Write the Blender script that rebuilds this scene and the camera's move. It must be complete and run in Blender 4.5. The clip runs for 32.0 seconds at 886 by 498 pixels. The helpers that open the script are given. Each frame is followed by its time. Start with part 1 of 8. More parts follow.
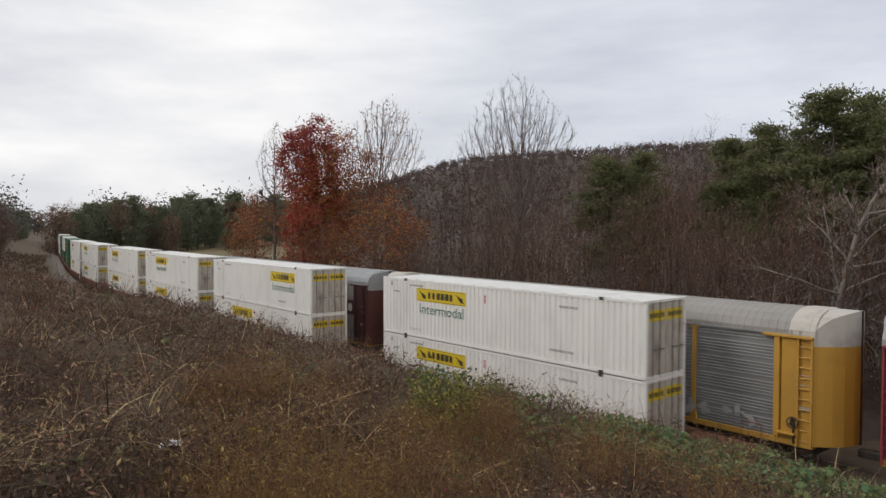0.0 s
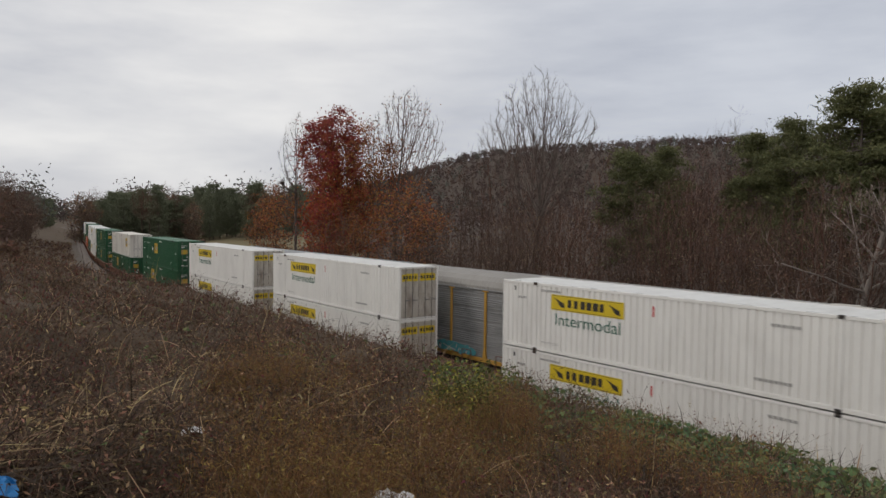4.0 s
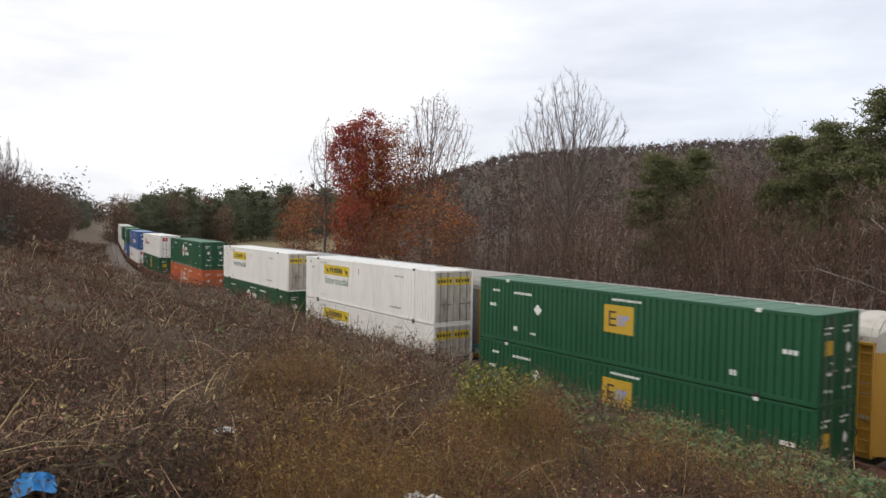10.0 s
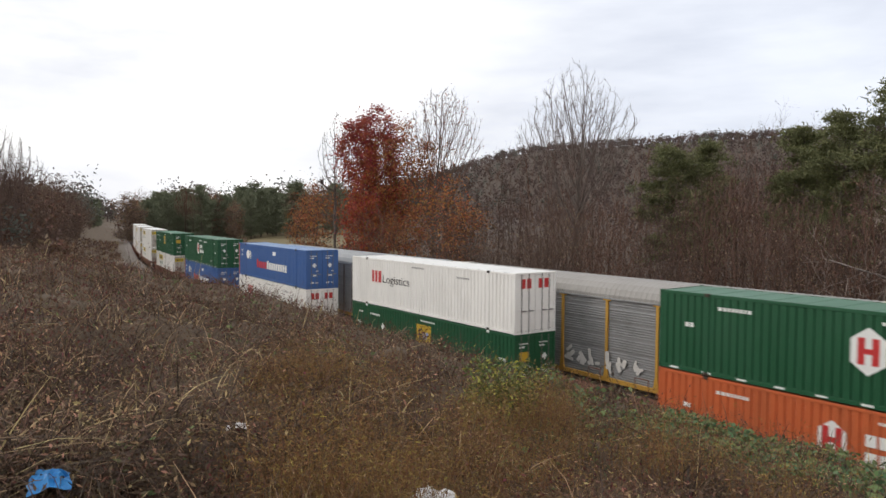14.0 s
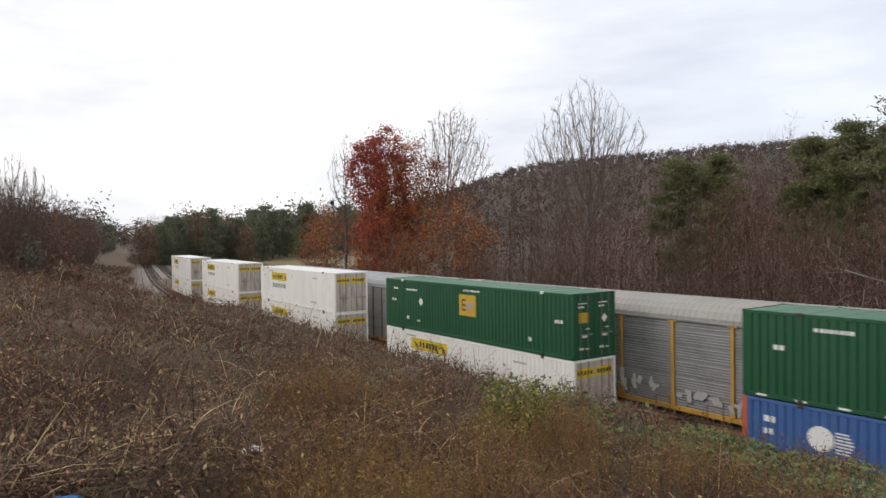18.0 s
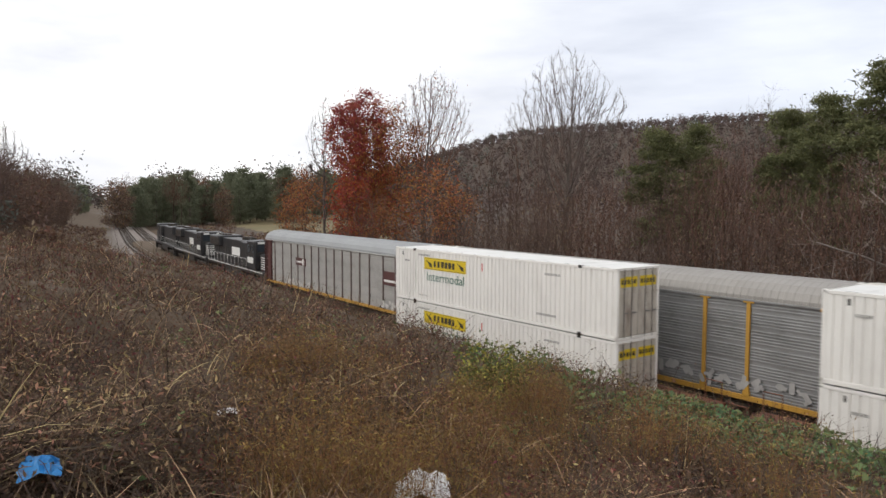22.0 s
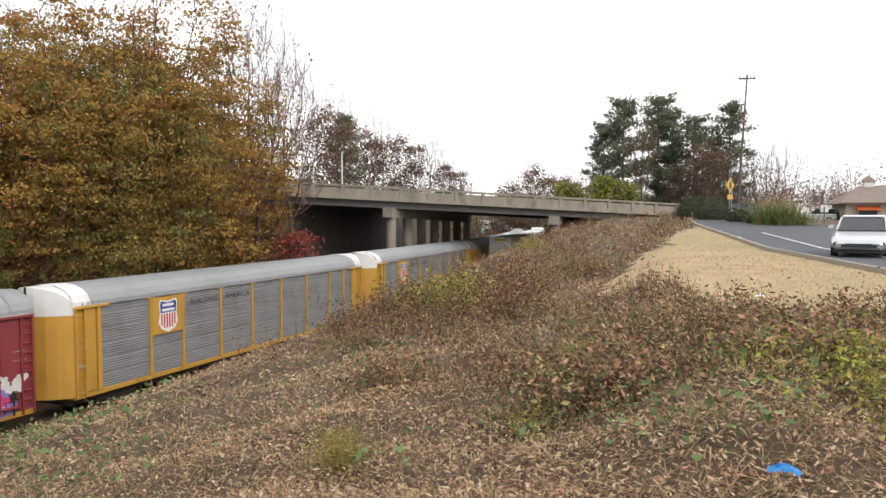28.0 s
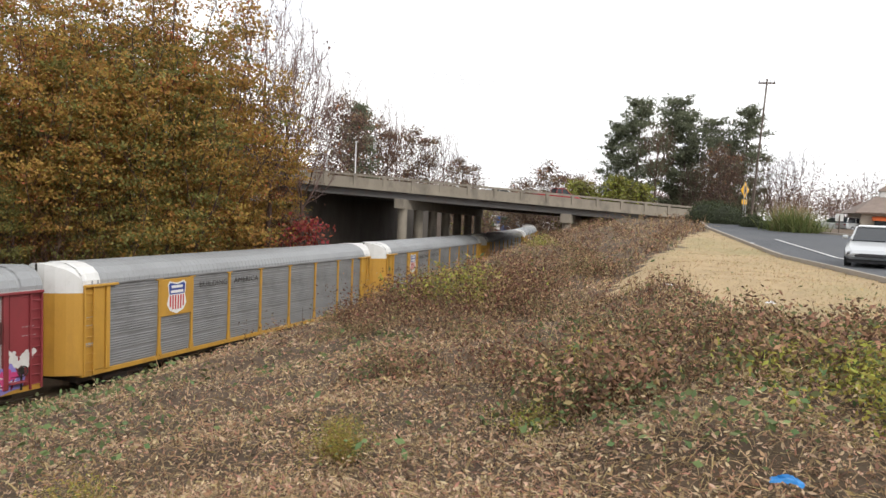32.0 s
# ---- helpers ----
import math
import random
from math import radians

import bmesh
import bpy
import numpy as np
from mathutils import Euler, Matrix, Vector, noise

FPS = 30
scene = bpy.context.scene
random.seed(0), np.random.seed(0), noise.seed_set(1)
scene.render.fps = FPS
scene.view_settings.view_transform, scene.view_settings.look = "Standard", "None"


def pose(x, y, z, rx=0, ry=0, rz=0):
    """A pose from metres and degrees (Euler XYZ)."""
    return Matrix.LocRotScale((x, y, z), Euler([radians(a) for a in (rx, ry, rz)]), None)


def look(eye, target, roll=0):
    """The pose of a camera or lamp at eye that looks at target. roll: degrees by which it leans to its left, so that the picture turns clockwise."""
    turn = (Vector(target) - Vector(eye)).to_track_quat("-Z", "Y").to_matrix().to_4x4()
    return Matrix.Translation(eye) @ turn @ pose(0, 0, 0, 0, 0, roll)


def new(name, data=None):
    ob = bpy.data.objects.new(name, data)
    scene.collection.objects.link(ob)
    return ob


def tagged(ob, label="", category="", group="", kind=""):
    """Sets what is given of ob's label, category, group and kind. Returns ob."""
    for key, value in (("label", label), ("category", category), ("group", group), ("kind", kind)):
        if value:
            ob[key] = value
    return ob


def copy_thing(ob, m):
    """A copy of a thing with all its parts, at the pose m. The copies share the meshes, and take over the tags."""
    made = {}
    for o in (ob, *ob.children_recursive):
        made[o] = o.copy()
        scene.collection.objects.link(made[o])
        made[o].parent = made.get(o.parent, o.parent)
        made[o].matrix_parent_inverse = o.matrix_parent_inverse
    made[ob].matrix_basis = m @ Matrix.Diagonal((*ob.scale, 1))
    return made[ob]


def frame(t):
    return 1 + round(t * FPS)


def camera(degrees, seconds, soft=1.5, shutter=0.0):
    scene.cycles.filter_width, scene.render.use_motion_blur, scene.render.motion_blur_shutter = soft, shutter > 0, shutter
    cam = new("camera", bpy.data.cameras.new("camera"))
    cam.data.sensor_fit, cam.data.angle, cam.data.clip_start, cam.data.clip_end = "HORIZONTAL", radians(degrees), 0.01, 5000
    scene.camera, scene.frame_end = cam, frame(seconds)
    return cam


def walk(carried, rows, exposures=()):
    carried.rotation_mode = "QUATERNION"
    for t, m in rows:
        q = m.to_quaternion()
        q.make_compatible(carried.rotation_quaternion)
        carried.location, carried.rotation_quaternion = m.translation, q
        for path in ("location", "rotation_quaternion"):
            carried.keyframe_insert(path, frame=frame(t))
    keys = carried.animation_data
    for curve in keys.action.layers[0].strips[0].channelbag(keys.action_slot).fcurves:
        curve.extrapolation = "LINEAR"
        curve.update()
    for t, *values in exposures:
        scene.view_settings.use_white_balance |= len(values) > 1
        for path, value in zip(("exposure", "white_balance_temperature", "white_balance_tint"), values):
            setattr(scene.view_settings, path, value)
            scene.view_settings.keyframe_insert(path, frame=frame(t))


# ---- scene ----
cam = camera(63.5, 32.0, shutter=0.18)
PATH = [
    (0.0, pose(0.003, -0.008, 8.839, 88.09, -0.07, 0.00)),
    (0.5, pose(0.004, -0.005, 8.838, 87.95, -0.31, -0.10)),
    (1.0, pose(0.003, -0.004, 8.837, 87.82, -0.40, -0.08)),
    (1.5, pose(0.003, -0.002, 8.836, 87.73, -0.34, -0.41)),
    (2.0, pose(0.001, -0.002, 8.837, 87.64, -0.29, -0.16)),
    (2.5, pose(-0.003, -0.002, 8.839, 87.51, -0.60, 0.43)),
    (3.0, pose(-0.006, -0.002, 8.839, 87.46, -0.73, 1.13)),
    (3.5, pose(-0.008, -0.004, 8.841, 87.46, -0.80, 1.41)),
    (5.5, pose(-0.014, -0.008, 8.840, 87.58, -0.44, 2.18)),
    (6.0, pose(-0.017, -0.010, 8.845, 88.00, -0.73, 2.37)),
    (6.5, pose(-0.019, -0.014, 8.844, 88.36, -0.78, 2.67)),
    (7.0, pose(-0.015, -0.013, 8.840, 88.42, -0.67, 2.86)),
    (7.5, pose(-0.017, -0.010, 8.841, 88.38, -0.67, 3.07)),
    (8.0, pose(-0.022, -0.007, 8.844, 88.34, -0.75, 3.79)),
    (8.5, pose(-0.023, -0.002, 8.847, 88.22, -0.81, 3.99)),
    (9.0, pose(-0.025, -0.004, 8.846, 88.04, -0.93, 3.60)),
    (9.5, pose(-0.028, -0.007, 8.844, 87.85, -0.82, 3.74)),
    (10.0, pose(-0.028, -0.008, 8.841, 87.68, -0.93, 3.86)),
    (10.5, pose(-0.022, -0.005, 8.842, 87.45, -0.82, 4.04)),
    (11.0, pose(-0.016, -0.005, 8.845, 87.33, -0.82, 4.23)),
    (11.5, pose(-0.017, -0.005, 8.843, 87.12, -0.62, 4.20)),
    (12.0, pose(-0.022, -0.007, 8.842, 86.97, -0.52, 4.33)),
    (12.5, pose(-0.027, -0.005, 8.842, 86.88, -0.62, 4.41)),
    (13.0, pose(-0.030, -0.004, 8.843, 87.15, -0.80, 4.56)),
    (13.5, pose(-0.029, -0.002, 8.844, 87.29, -0.73, 4.59)),
    (14.0, pose(-0.028, 0.001, 8.843, 87.24, -0.36, 4.62)),
    (14.5, pose(-0.030, 0.002, 8.841, 87.22, -0.33, 4.58)),
    (16.5, pose(-0.033, 0.008, 8.846, 87.27, 0.22, 4.80)),
    (17.0, pose(-0.040, 0.011, 8.845, 88.45, 2.64, 5.29)),
    (17.5, pose(-0.041, 0.012, 8.843, 88.71, 1.90, 5.08)),
    (18.0, pose(-0.044, 0.012, 8.839, 88.72, 0.86, 5.46)),
    (18.5, pose(-0.048, 0.012, 8.836, 88.01, 0.65, 5.57)),
    (19.0, pose(-0.049, 0.010, 8.835, 87.84, 0.55, 5.73)),
    (19.5, pose(-0.049, 0.010, 8.837, 87.81, 0.42, 5.88)),
    (20.0, pose(-0.045, 0.014, 8.836, 87.59, 0.54, 6.06)),
    (20.5, pose(-0.046, 0.010, 8.836, 87.23, 0.40, 5.92)),
    (21.0, pose(-0.047, 0.010, 8.836, 87.01, 0.24, 5.82)),
    (21.5, pose(-0.037, 0.007, 8.834, 86.61, 0.16, 5.16)),
    (22.0, pose(-0.025, 0.004, 8.836, 86.01, -0.08, 3.80)),
    (22.5, pose(0.001, -0.003, 8.839, 85.32, 0.16, 0.29)),
    (23.0, pose(0.067, -0.016, 8.837, 84.58, 0.08, -10.13)),
    (23.4, pose(0.167, -0.045, 8.838, 84.01, -0.30, -25.00)),
    (23.5, pose(0.194, -0.058, 8.840, 83.80, -0.83, -29.24)),
    (23.8, pose(0.268, -0.112, 8.840, 83.22, -1.39, -42.03)),
    (24.0, pose(0.302, -0.144, 8.841, 82.94, -1.51, -50.04)),
    (24.2, pose(0.328, -0.176, 8.843, 82.98, -1.13, -56.86)),
    (24.6, pose(0.367, -0.258, 8.839, 83.16, -0.87, -70.28)),
    (25.0, pose(0.389, -0.349, 8.840, 83.23, -0.92, -82.47)),
    (25.4, pose(0.395, -0.414, 8.844, 84.25, -0.83, -92.16)),
    (25.5, pose(0.405, -0.433, 8.841, 84.51, -0.84, -93.84)),
    (26.0, pose(0.398, -0.486, 8.837, 86.40, -1.10, -102.53)),
    (26.5, pose(0.375, -0.522, 8.837, 86.91, -0.58, -108.80)),
    (28.5, pose(0.356, -0.556, 8.842, 87.24, 0.11, -113.70)),
    (29.0, pose(0.353, -0.558, 8.841, 87.24, 0.12, -113.47)),
    (29.5, pose(0.351, -0.551, 8.841, 87.01, -0.10, -113.83)),
    (30.0, pose(0.360, -0.540, 8.841, 87.04, -0.47, -113.45)),
    (30.5, pose(0.374, -0.526, 8.837, 87.08, -0.93, -111.46)),
    (31.0, pose(0.375, -0.535, 8.830, 86.79, -1.19, -111.15)),
    (31.5, pose(0.378, -0.559, 8.834, 86.83, -1.85, -112.05)),
    (32.0, pose(0.404, -0.599, 8.841, 86.67, -2.22, -112.68)),
]
walk(cam, PATH, [(0, -0.42), (0.6, -0.3), (1, -0.26), (2, -0.22), (2.5, -0.46), (3, -0.7), (6, -0.62), (6.6, -0.46), (7.3, -0.28), (9, -0.1), (22, -0.05), (23.2, 0.05), (24.2, 0.24), (26, 0.45), (29, 0.28), (32, 0.26)])

# ---- light: thin bright overcast, soft sun from the side ----
SUN_AZ, SUN_EL = 100.0, 34.0      # azimuth counted to the left of +y
world = bpy.data.worlds.new("overcast_sky")
scene.world = world
world.use_nodes = True
wn, wl = world.node_tree.nodes, world.node_tree.links
wn.clear()
w_out = wn.new("ShaderNodeOutputWorld")
w_bg = wn.new("ShaderNodeBackground")
w_sky = wn.new("ShaderNodeTexSky")
w_sky.sky_type = "NISHITA"
w_sky.sun_disc = False
w_sky.sun_elevation = radians(SUN_EL)
w_sky.sun_rotation = radians(-SUN_AZ)
w_tc = wn.new("ShaderNodeTexCoord")
w_map = wn.new("ShaderNodeMapping")
w_map.inputs["Scale"].default_value = (1.0, 1.6, 4.5)
w_map.inputs["Rotation"].default_value = (0.25, 0.1, 0.5)
w_noise = wn.new("ShaderNodeTexNoise")
w_noise.inputs["Scale"].default_value = 1.7
w_noise.inputs["Detail"].default_value = 6
w_noise.inputs["Roughness"].default_value = 0.55
w_ramp = wn.new("ShaderNodeValToRGB")
w_ramp.color_ramp.elements[0].position = 0.32
w_ramp.color_ramp.elements[1].position = 0.62
w_ramp.color_ramp.elements[0].color = (9.6, 9.75, 10.4, 1)
w_ramp.color_ramp.elements[1].color = (14.6, 14.4, 14.2, 1)
w_mix = wn.new("ShaderNodeMixRGB")
w_mix.inputs["Fac"].default_value = 0.93
wl.new(w_tc.outputs["Generated"], w_map.inputs["Vector"])
wl.new(w_map.outputs["Vector"], w_noise.inputs["Vector"])
wl.new(w_noise.outputs["Fac"], w_ramp.inputs["Fac"])
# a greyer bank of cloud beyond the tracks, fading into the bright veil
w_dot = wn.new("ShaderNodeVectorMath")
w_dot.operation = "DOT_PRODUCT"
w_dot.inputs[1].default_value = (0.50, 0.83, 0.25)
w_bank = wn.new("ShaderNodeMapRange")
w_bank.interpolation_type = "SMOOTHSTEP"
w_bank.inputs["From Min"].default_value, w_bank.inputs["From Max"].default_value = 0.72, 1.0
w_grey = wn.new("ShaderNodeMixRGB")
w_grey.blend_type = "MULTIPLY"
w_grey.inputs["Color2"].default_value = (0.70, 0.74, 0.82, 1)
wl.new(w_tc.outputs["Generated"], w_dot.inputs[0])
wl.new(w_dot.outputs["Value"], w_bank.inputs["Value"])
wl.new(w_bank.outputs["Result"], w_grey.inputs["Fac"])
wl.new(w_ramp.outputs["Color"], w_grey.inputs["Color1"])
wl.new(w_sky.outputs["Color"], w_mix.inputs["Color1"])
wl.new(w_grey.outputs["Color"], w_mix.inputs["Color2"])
wl.new(w_mix.outputs["Color"], w_bg.inputs["Color"])
w_bg.inputs["Strength"].default_value = 0.1
wl.new(w_bg.outputs["Background"], w_out.inputs["Surface"])

sun = new("sun", bpy.data.lights.new("sun", "SUN"))
sun.data.energy = 1.0
sun.data.angle = radians(14)
sun.data.color = (1.0, 0.95, 0.88)
sun.matrix_world = look((-math.sin(radians(SUN_AZ)) * 50, math.cos(radians(SUN_AZ)) * 50, math.tan(radians(SUN_EL)) * 50), (0, 0, 0))

# ---- materials ----
def surf(name, color, rough=0.7, metal=0.0, var=0.12, scale=6.0, bump=0.15, bscale=40.0, stain=None, stain_amt=0.0, stain_scale=1.5, island=0.0, stretch=(1, 1, 1), trans=0.0):
    """A procedural surface: base colour with fine grain, a broad second tone, stains and fine relief."""
    m = bpy.data.materials.new(name)
    m.use_nodes = True
    nt = m.node_tree
    n, l = nt.nodes, nt.links
    bs = n["Principled BSDF"]
    bs.inputs["Roughness"].default_value = rough
    bs.inputs["Metallic"].default_value = metal
    tc = n.new("ShaderNodeTexCoord")
    mp = n.new("ShaderNodeMapping")
    mp.inputs["Scale"].default_value = stretch
    l.new(tc.outputs["Object"], mp.inputs["Vector"])
    big = n.new("ShaderNodeTexNoise")
    big.inputs["Scale"].default_value = scale
    big.inputs["Detail"].default_value = 5
    l.new(mp.outputs["Vector"], big.inputs["Vector"])
    fine = n.new("ShaderNodeTexNoise")
    fine.inputs["Scale"].default_value = bscale
    fine.inputs["Detail"].default_value = 3
    l.new(mp.outputs["Vector"], fine.inputs["Vector"])
    c = Vector(color)
    lo, hi = c * (1 - var), c * (1 + var)
    ramp = n.new("ShaderNodeValToRGB")
    ramp.color_ramp.elements[0].position, ramp.color_ramp.elements[1].position = 0.3, 0.7
    ramp.color_ramp.elements[0].color = (*lo, 1)
    ramp.color_ramp.elements[1].color = (*hi, 1)
    mixf = n.new("ShaderNodeMath")
    mixf.operation = "MULTIPLY_ADD"
    mixf.inputs[1].default_value = 0.4
    l.new(fine.outputs["Fac"], mixf.inputs[0])
    half = n.new("ShaderNodeMath")
    half.operation = "MULTIPLY"
    half.inputs[1].default_value = 0.6
    l.new(big.outputs["Fac"], half.inputs[0])
    l.new(half.outputs[0], mixf.inputs[2])
    l.new(mixf.outputs[0], ramp.inputs["Fac"])
    col = ramp.outputs["Color"]
    if island:
        geo = n.new("ShaderNodeNewGeometry")
        hsv = n.new("ShaderNodeHueSaturation")
        mr = n.new("ShaderNodeMapRange")
        mr.inputs["To Min"].default_value, mr.inputs["To Max"].default_value = 1 - island, 1 + island
        l.new(geo.outputs["Random Per Island"], mr.inputs["Value"])
        l.new(mr.outputs["Result"], hsv.inputs["Value"])
        hue = n.new("ShaderNodeMapRange")
        hue.inputs["To Min"].default_value, hue.inputs["To Max"].default_value = 0.5 - island * 0.08, 0.5 + island * 0.08
        mul = n.new("ShaderNodeMath")
        mul.operation = "MULTIPLY"
        mul.inputs[1].default_value = 7.31
        fr = n.new("ShaderNodeMath")
        fr.operation = "FRACT"
        l.new(geo.outputs["Random Per Island"], mul.inputs[0])
        l.new(mul.outputs[0], fr.inputs[0])
        l.new(fr.outputs[0], hue.inputs["Value"])
        l.new(hue.outputs["Result"], hsv.inputs["Hue"])
        l.new(col, hsv.inputs["Color"])
        col = hsv.outputs["Color"]
    if stain:
        st = n.new("ShaderNodeTexNoise")
        st.inputs["Scale"].default_value = stain_scale
        st.inputs["Detail"].default_value = 8
        st.inputs["Roughness"].default_value = 0.65
        l.new(mp.outputs["Vector"], st.inputs["Vector"])
        sr = n.new("ShaderNodeMapRange")
        sr.inputs["From Min"].default_value, sr.inputs["From Max"].default_value = 0.48, 0.75
        sr.inputs["To Max"].default_value = stain_amt
        l.new(st.outputs["Fac"], sr.inputs["Value"])
        mx = n.new("ShaderNodeMixRGB")
        mx.inputs["Color2"].default_value = (*stain, 1)
        l.new(sr.outputs["Result"], mx.inputs["Fac"])
        l.new(col, mx.inputs["Color1"])
        col = mx.outputs["Color"]
    l.new(col, bs.inputs["Base Color"])
    if bump:
        b = n.new("ShaderNodeBump")
        b.inputs["Strength"].default_value = bump
        b.inputs["Distance"].default_value = 0.02
        l.new(fine.outputs["Fac"], b.inputs["Height"])
        l.new(b.outputs["Normal"], bs.inputs["Normal"])
    if trans:
        tr = n.new("ShaderNodeBsdfTranslucent")
        l.new(col, tr.inputs["Color"])
        ms = n.new("ShaderNodeMixShader")
        ms.inputs["Fac"].default_value = trans
        l.new(bs.outputs["BSDF"], ms.inputs[1])
        l.new(tr.outputs["BSDF"], ms.inputs[2])
        l.new(ms.outputs["Shader"], n["Material Output"].inputs["Surface"])
    return m


RUST, DIRT = (0.16, 0.07, 0.035), (0.12, 0.10, 0.08)
M_WHITE = surf("container_white_paint", (0.82, 0.80, 0.76), 0.5, 0, 0.03, 0.8, 0.05, 30, DIRT, 0.16, 0.7, stretch=(1, 1, 0.35))
M_OLDWHITE = surf("aged_white_paint", (0.72, 0.69, 0.63), 0.55, 0, 0.06, 0.8, 0.05, 30, RUST, 0.55, 0.9, stretch=(1.3, 1, 0.3))
M_GREEN = surf("container_green_paint", (0.008, 0.078, 0.03), 0.5, 0, 0.14, 0.8, 0.05, 30, (0.03, 0.085, 0.05), 0.4, 0.8, stretch=(1, 1, 0.35))
M_ORANGE = surf("container_orange_paint", (0.52, 0.115, 0.035), 0.5, 0, 0.1, 0.8, 0.05, 30, RUST, 0.4, 1.0, stretch=(1, 1, 0.35))
M_BLUE = surf("container_blue_paint", (0.045, 0.115, 0.31), 0.5, 0, 0.12, 0.8, 0.05, 30, (0.10, 0.14, 0.24), 0.4, 0.8, stretch=(1, 1, 0.35))
M_DOORWHITE = surf("dirty_white_door_paint", (0.5, 0.46, 0.4), 0.6, 0, 0.12, 1.5, 0.05, 30, (0.10, 0.055, 0.035), 0.95, 1.5, stretch=(1.4, 1.4, 0.4))
M_ROOFWHITE = surf("weathered_white_roof_sheet", (0.72, 0.72, 0.70), 0.55, 0, 0.06, 0.6, 0.05, 30, DIRT, 0.3, 0.6)
M_ROOFGREEN = surf("weathered_green_roof_sheet", (0.055, 0.15, 0.09), 0.5, 0, 0.1, 0.6, 0.05, 30, (0.13, 0.19, 0.15), 0.5, 0.6)
M_ROOFBLUE = surf("weathered_blue_roof_sheet", (0.16, 0.25, 0.42), 0.5, 0, 0.1, 0.6, 0.05, 30, (0.3, 0.34, 0.4), 0.5, 0.6)
M_LOGOYEL = surf("yellow_decal", (0.66, 0.48, 0.02), 0.5, 0, 0.05, 2, 0, 30)
M_LOGOBLACK = surf("black_decal", (0.03, 0.025, 0.02), 0.5, 0, 0.1, 2, 0, 30)
M_LOGOGREEN = surf("dark_green_decal", (0.02, 0.12, 0.075), 0.5, 0, 0.1, 2, 0, 30)
M_LOGOWHITE = surf("white_decal", (0.75, 0.75, 0.72), 0.5, 0, 0.05, 2, 0, 30)
M_LOGORED = surf("red_decal", (0.5, 0.03, 0.03), 0.5, 0, 0.08, 2, 0, 30)
M_LOGOGREY = surf("faded_grey_decal", (0.35, 0.34, 0.32), 0.6, 0, 0.1, 2, 0, 30)
M_LOGOBLUE = surf("blue_decal", (0.03, 0.06, 0.25), 0.5, 0, 0.1, 2, 0, 30)
M_LOGOLILAC = surf("lilac_decal", (0.25, 0.3, 0.55), 0.5, 0, 0.1, 2, 0, 30)
M_STEEL = surf("dark_steel", (0.05, 0.045, 0.04), 0.6, 0.5, 0.2, 5, 0.2, 40, RUST, 0.5, 2)
M_WELL = surf("brown_well_car_paint", (0.15, 0.055, 0.03), 0.7, 0, 0.25, 3, 0.15, 40, (0.06, 0.045, 0.035), 0.7, 1.5)
M_ROD = surf("galvanised_rod", (0.22, 0.21, 0.2), 0.45, 0.6, 0.1, 8, 0.05, 40, RUST, 0.3, 3)
M_GALV = surf("galvanised_rack_panel", (0.255, 0.255, 0.255), 0.55, 0.2, 0.16, 0.9, 0.08, 25, (0.12, 0.118, 0.115), 0.8, 0.55, stretch=(1, 1, 1.6))
M_GALVLIGHT = surf("pale_galvanised_rack_panel", (0.40, 0.39, 0.37), 0.5, 0.25, 0.14, 0.9, 0.08, 25, (0.2, 0.19, 0.17), 0.6, 0.55, stretch=(1, 1, 1.6))
M_RACKROOF = surf("galvanised_rack_roof", (0.30, 0.31, 0.315), 0.55, 0.15, 0.08, 0.7, 0.06, 25, (0.22, 0.22, 0.22), 0.5, 0.5)
M_RACKROOFTAN = surf("dusty_rack_roof", (0.29, 0.275, 0.255), 0.6, 0.1, 0.08, 0.7, 0.06, 25, (0.2, 0.185, 0.165), 0.5, 0.5)
M_YEL = surf("rack_yellow_paint", (0.52, 0.285, 0.045), 0.5, 0, 0.08, 1.2, 0.06, 30, (0.26, 0.14, 0.04), 0.55, 1.1, stretch=(1, 1, 0.4))
M_RED = surf("rack_oxide_red_paint", (0.24, 0.035, 0.04), 0.55, 0, 0.1, 1.2, 0.06, 30, (0.12, 0.035, 0.03), 0.6, 1.1, stretch=(1, 1, 0.4))
M_BROWN = surf("rack_brown_paint", (0.085, 0.03, 0.028), 0.55, 0, 0.12, 1.2, 0.06, 30, (0.05, 0.025, 0.02), 0.6, 1.1)
M_CAPWHITE = surf("rack_end_cap_white", (0.7, 0.7, 0.68), 0.5, 0, 0.04, 1.2, 0.05, 30, DIRT, 0.3, 1.2)
M_PINK = surf("pink_spray_paint", (0.55, 0.06, 0.2), 0.6, 0, 0.15, 3, 0, 30)
M_TEAL = surf("teal_spray_paint", (0.10, 0.36, 0.4), 0.6, 0, 0.15, 3, 0, 30)
M_VIOLET = surf("violet_spray_paint", (0.24, 0.2, 0.5), 0.6, 0, 0.15, 3, 0, 30)
M_PALE = surf("pale_spray_paint", (0.6, 0.58, 0.55), 0.6, 0, 0.15, 3, 0, 30)
M_LOCO = surf("locomotive_black_paint", (0.02, 0.02, 0.022), 0.45, 0, 0.2, 1.5, 0.05, 30, (0.09, 0.08, 0.07), 0.6, 1.0)
M_GLASS = surf("dark_window_glass", (0.04, 0.05, 0.06), 0.08, 0, 0.1, 2, 0, 30)
M_RAIL = surf("worn_rail_steel", (0.20, 0.17, 0.15), 0.4, 0.7, 0.15, 3, 0.1, 40, RUST, 0.5, 2)
M_TIE = surf("creosoted_timber", (0.065, 0.05, 0.04), 0.85, 0, 0.3, 4, 0.4, 30, (0.12, 0.10, 0.085), 0.6, 2)
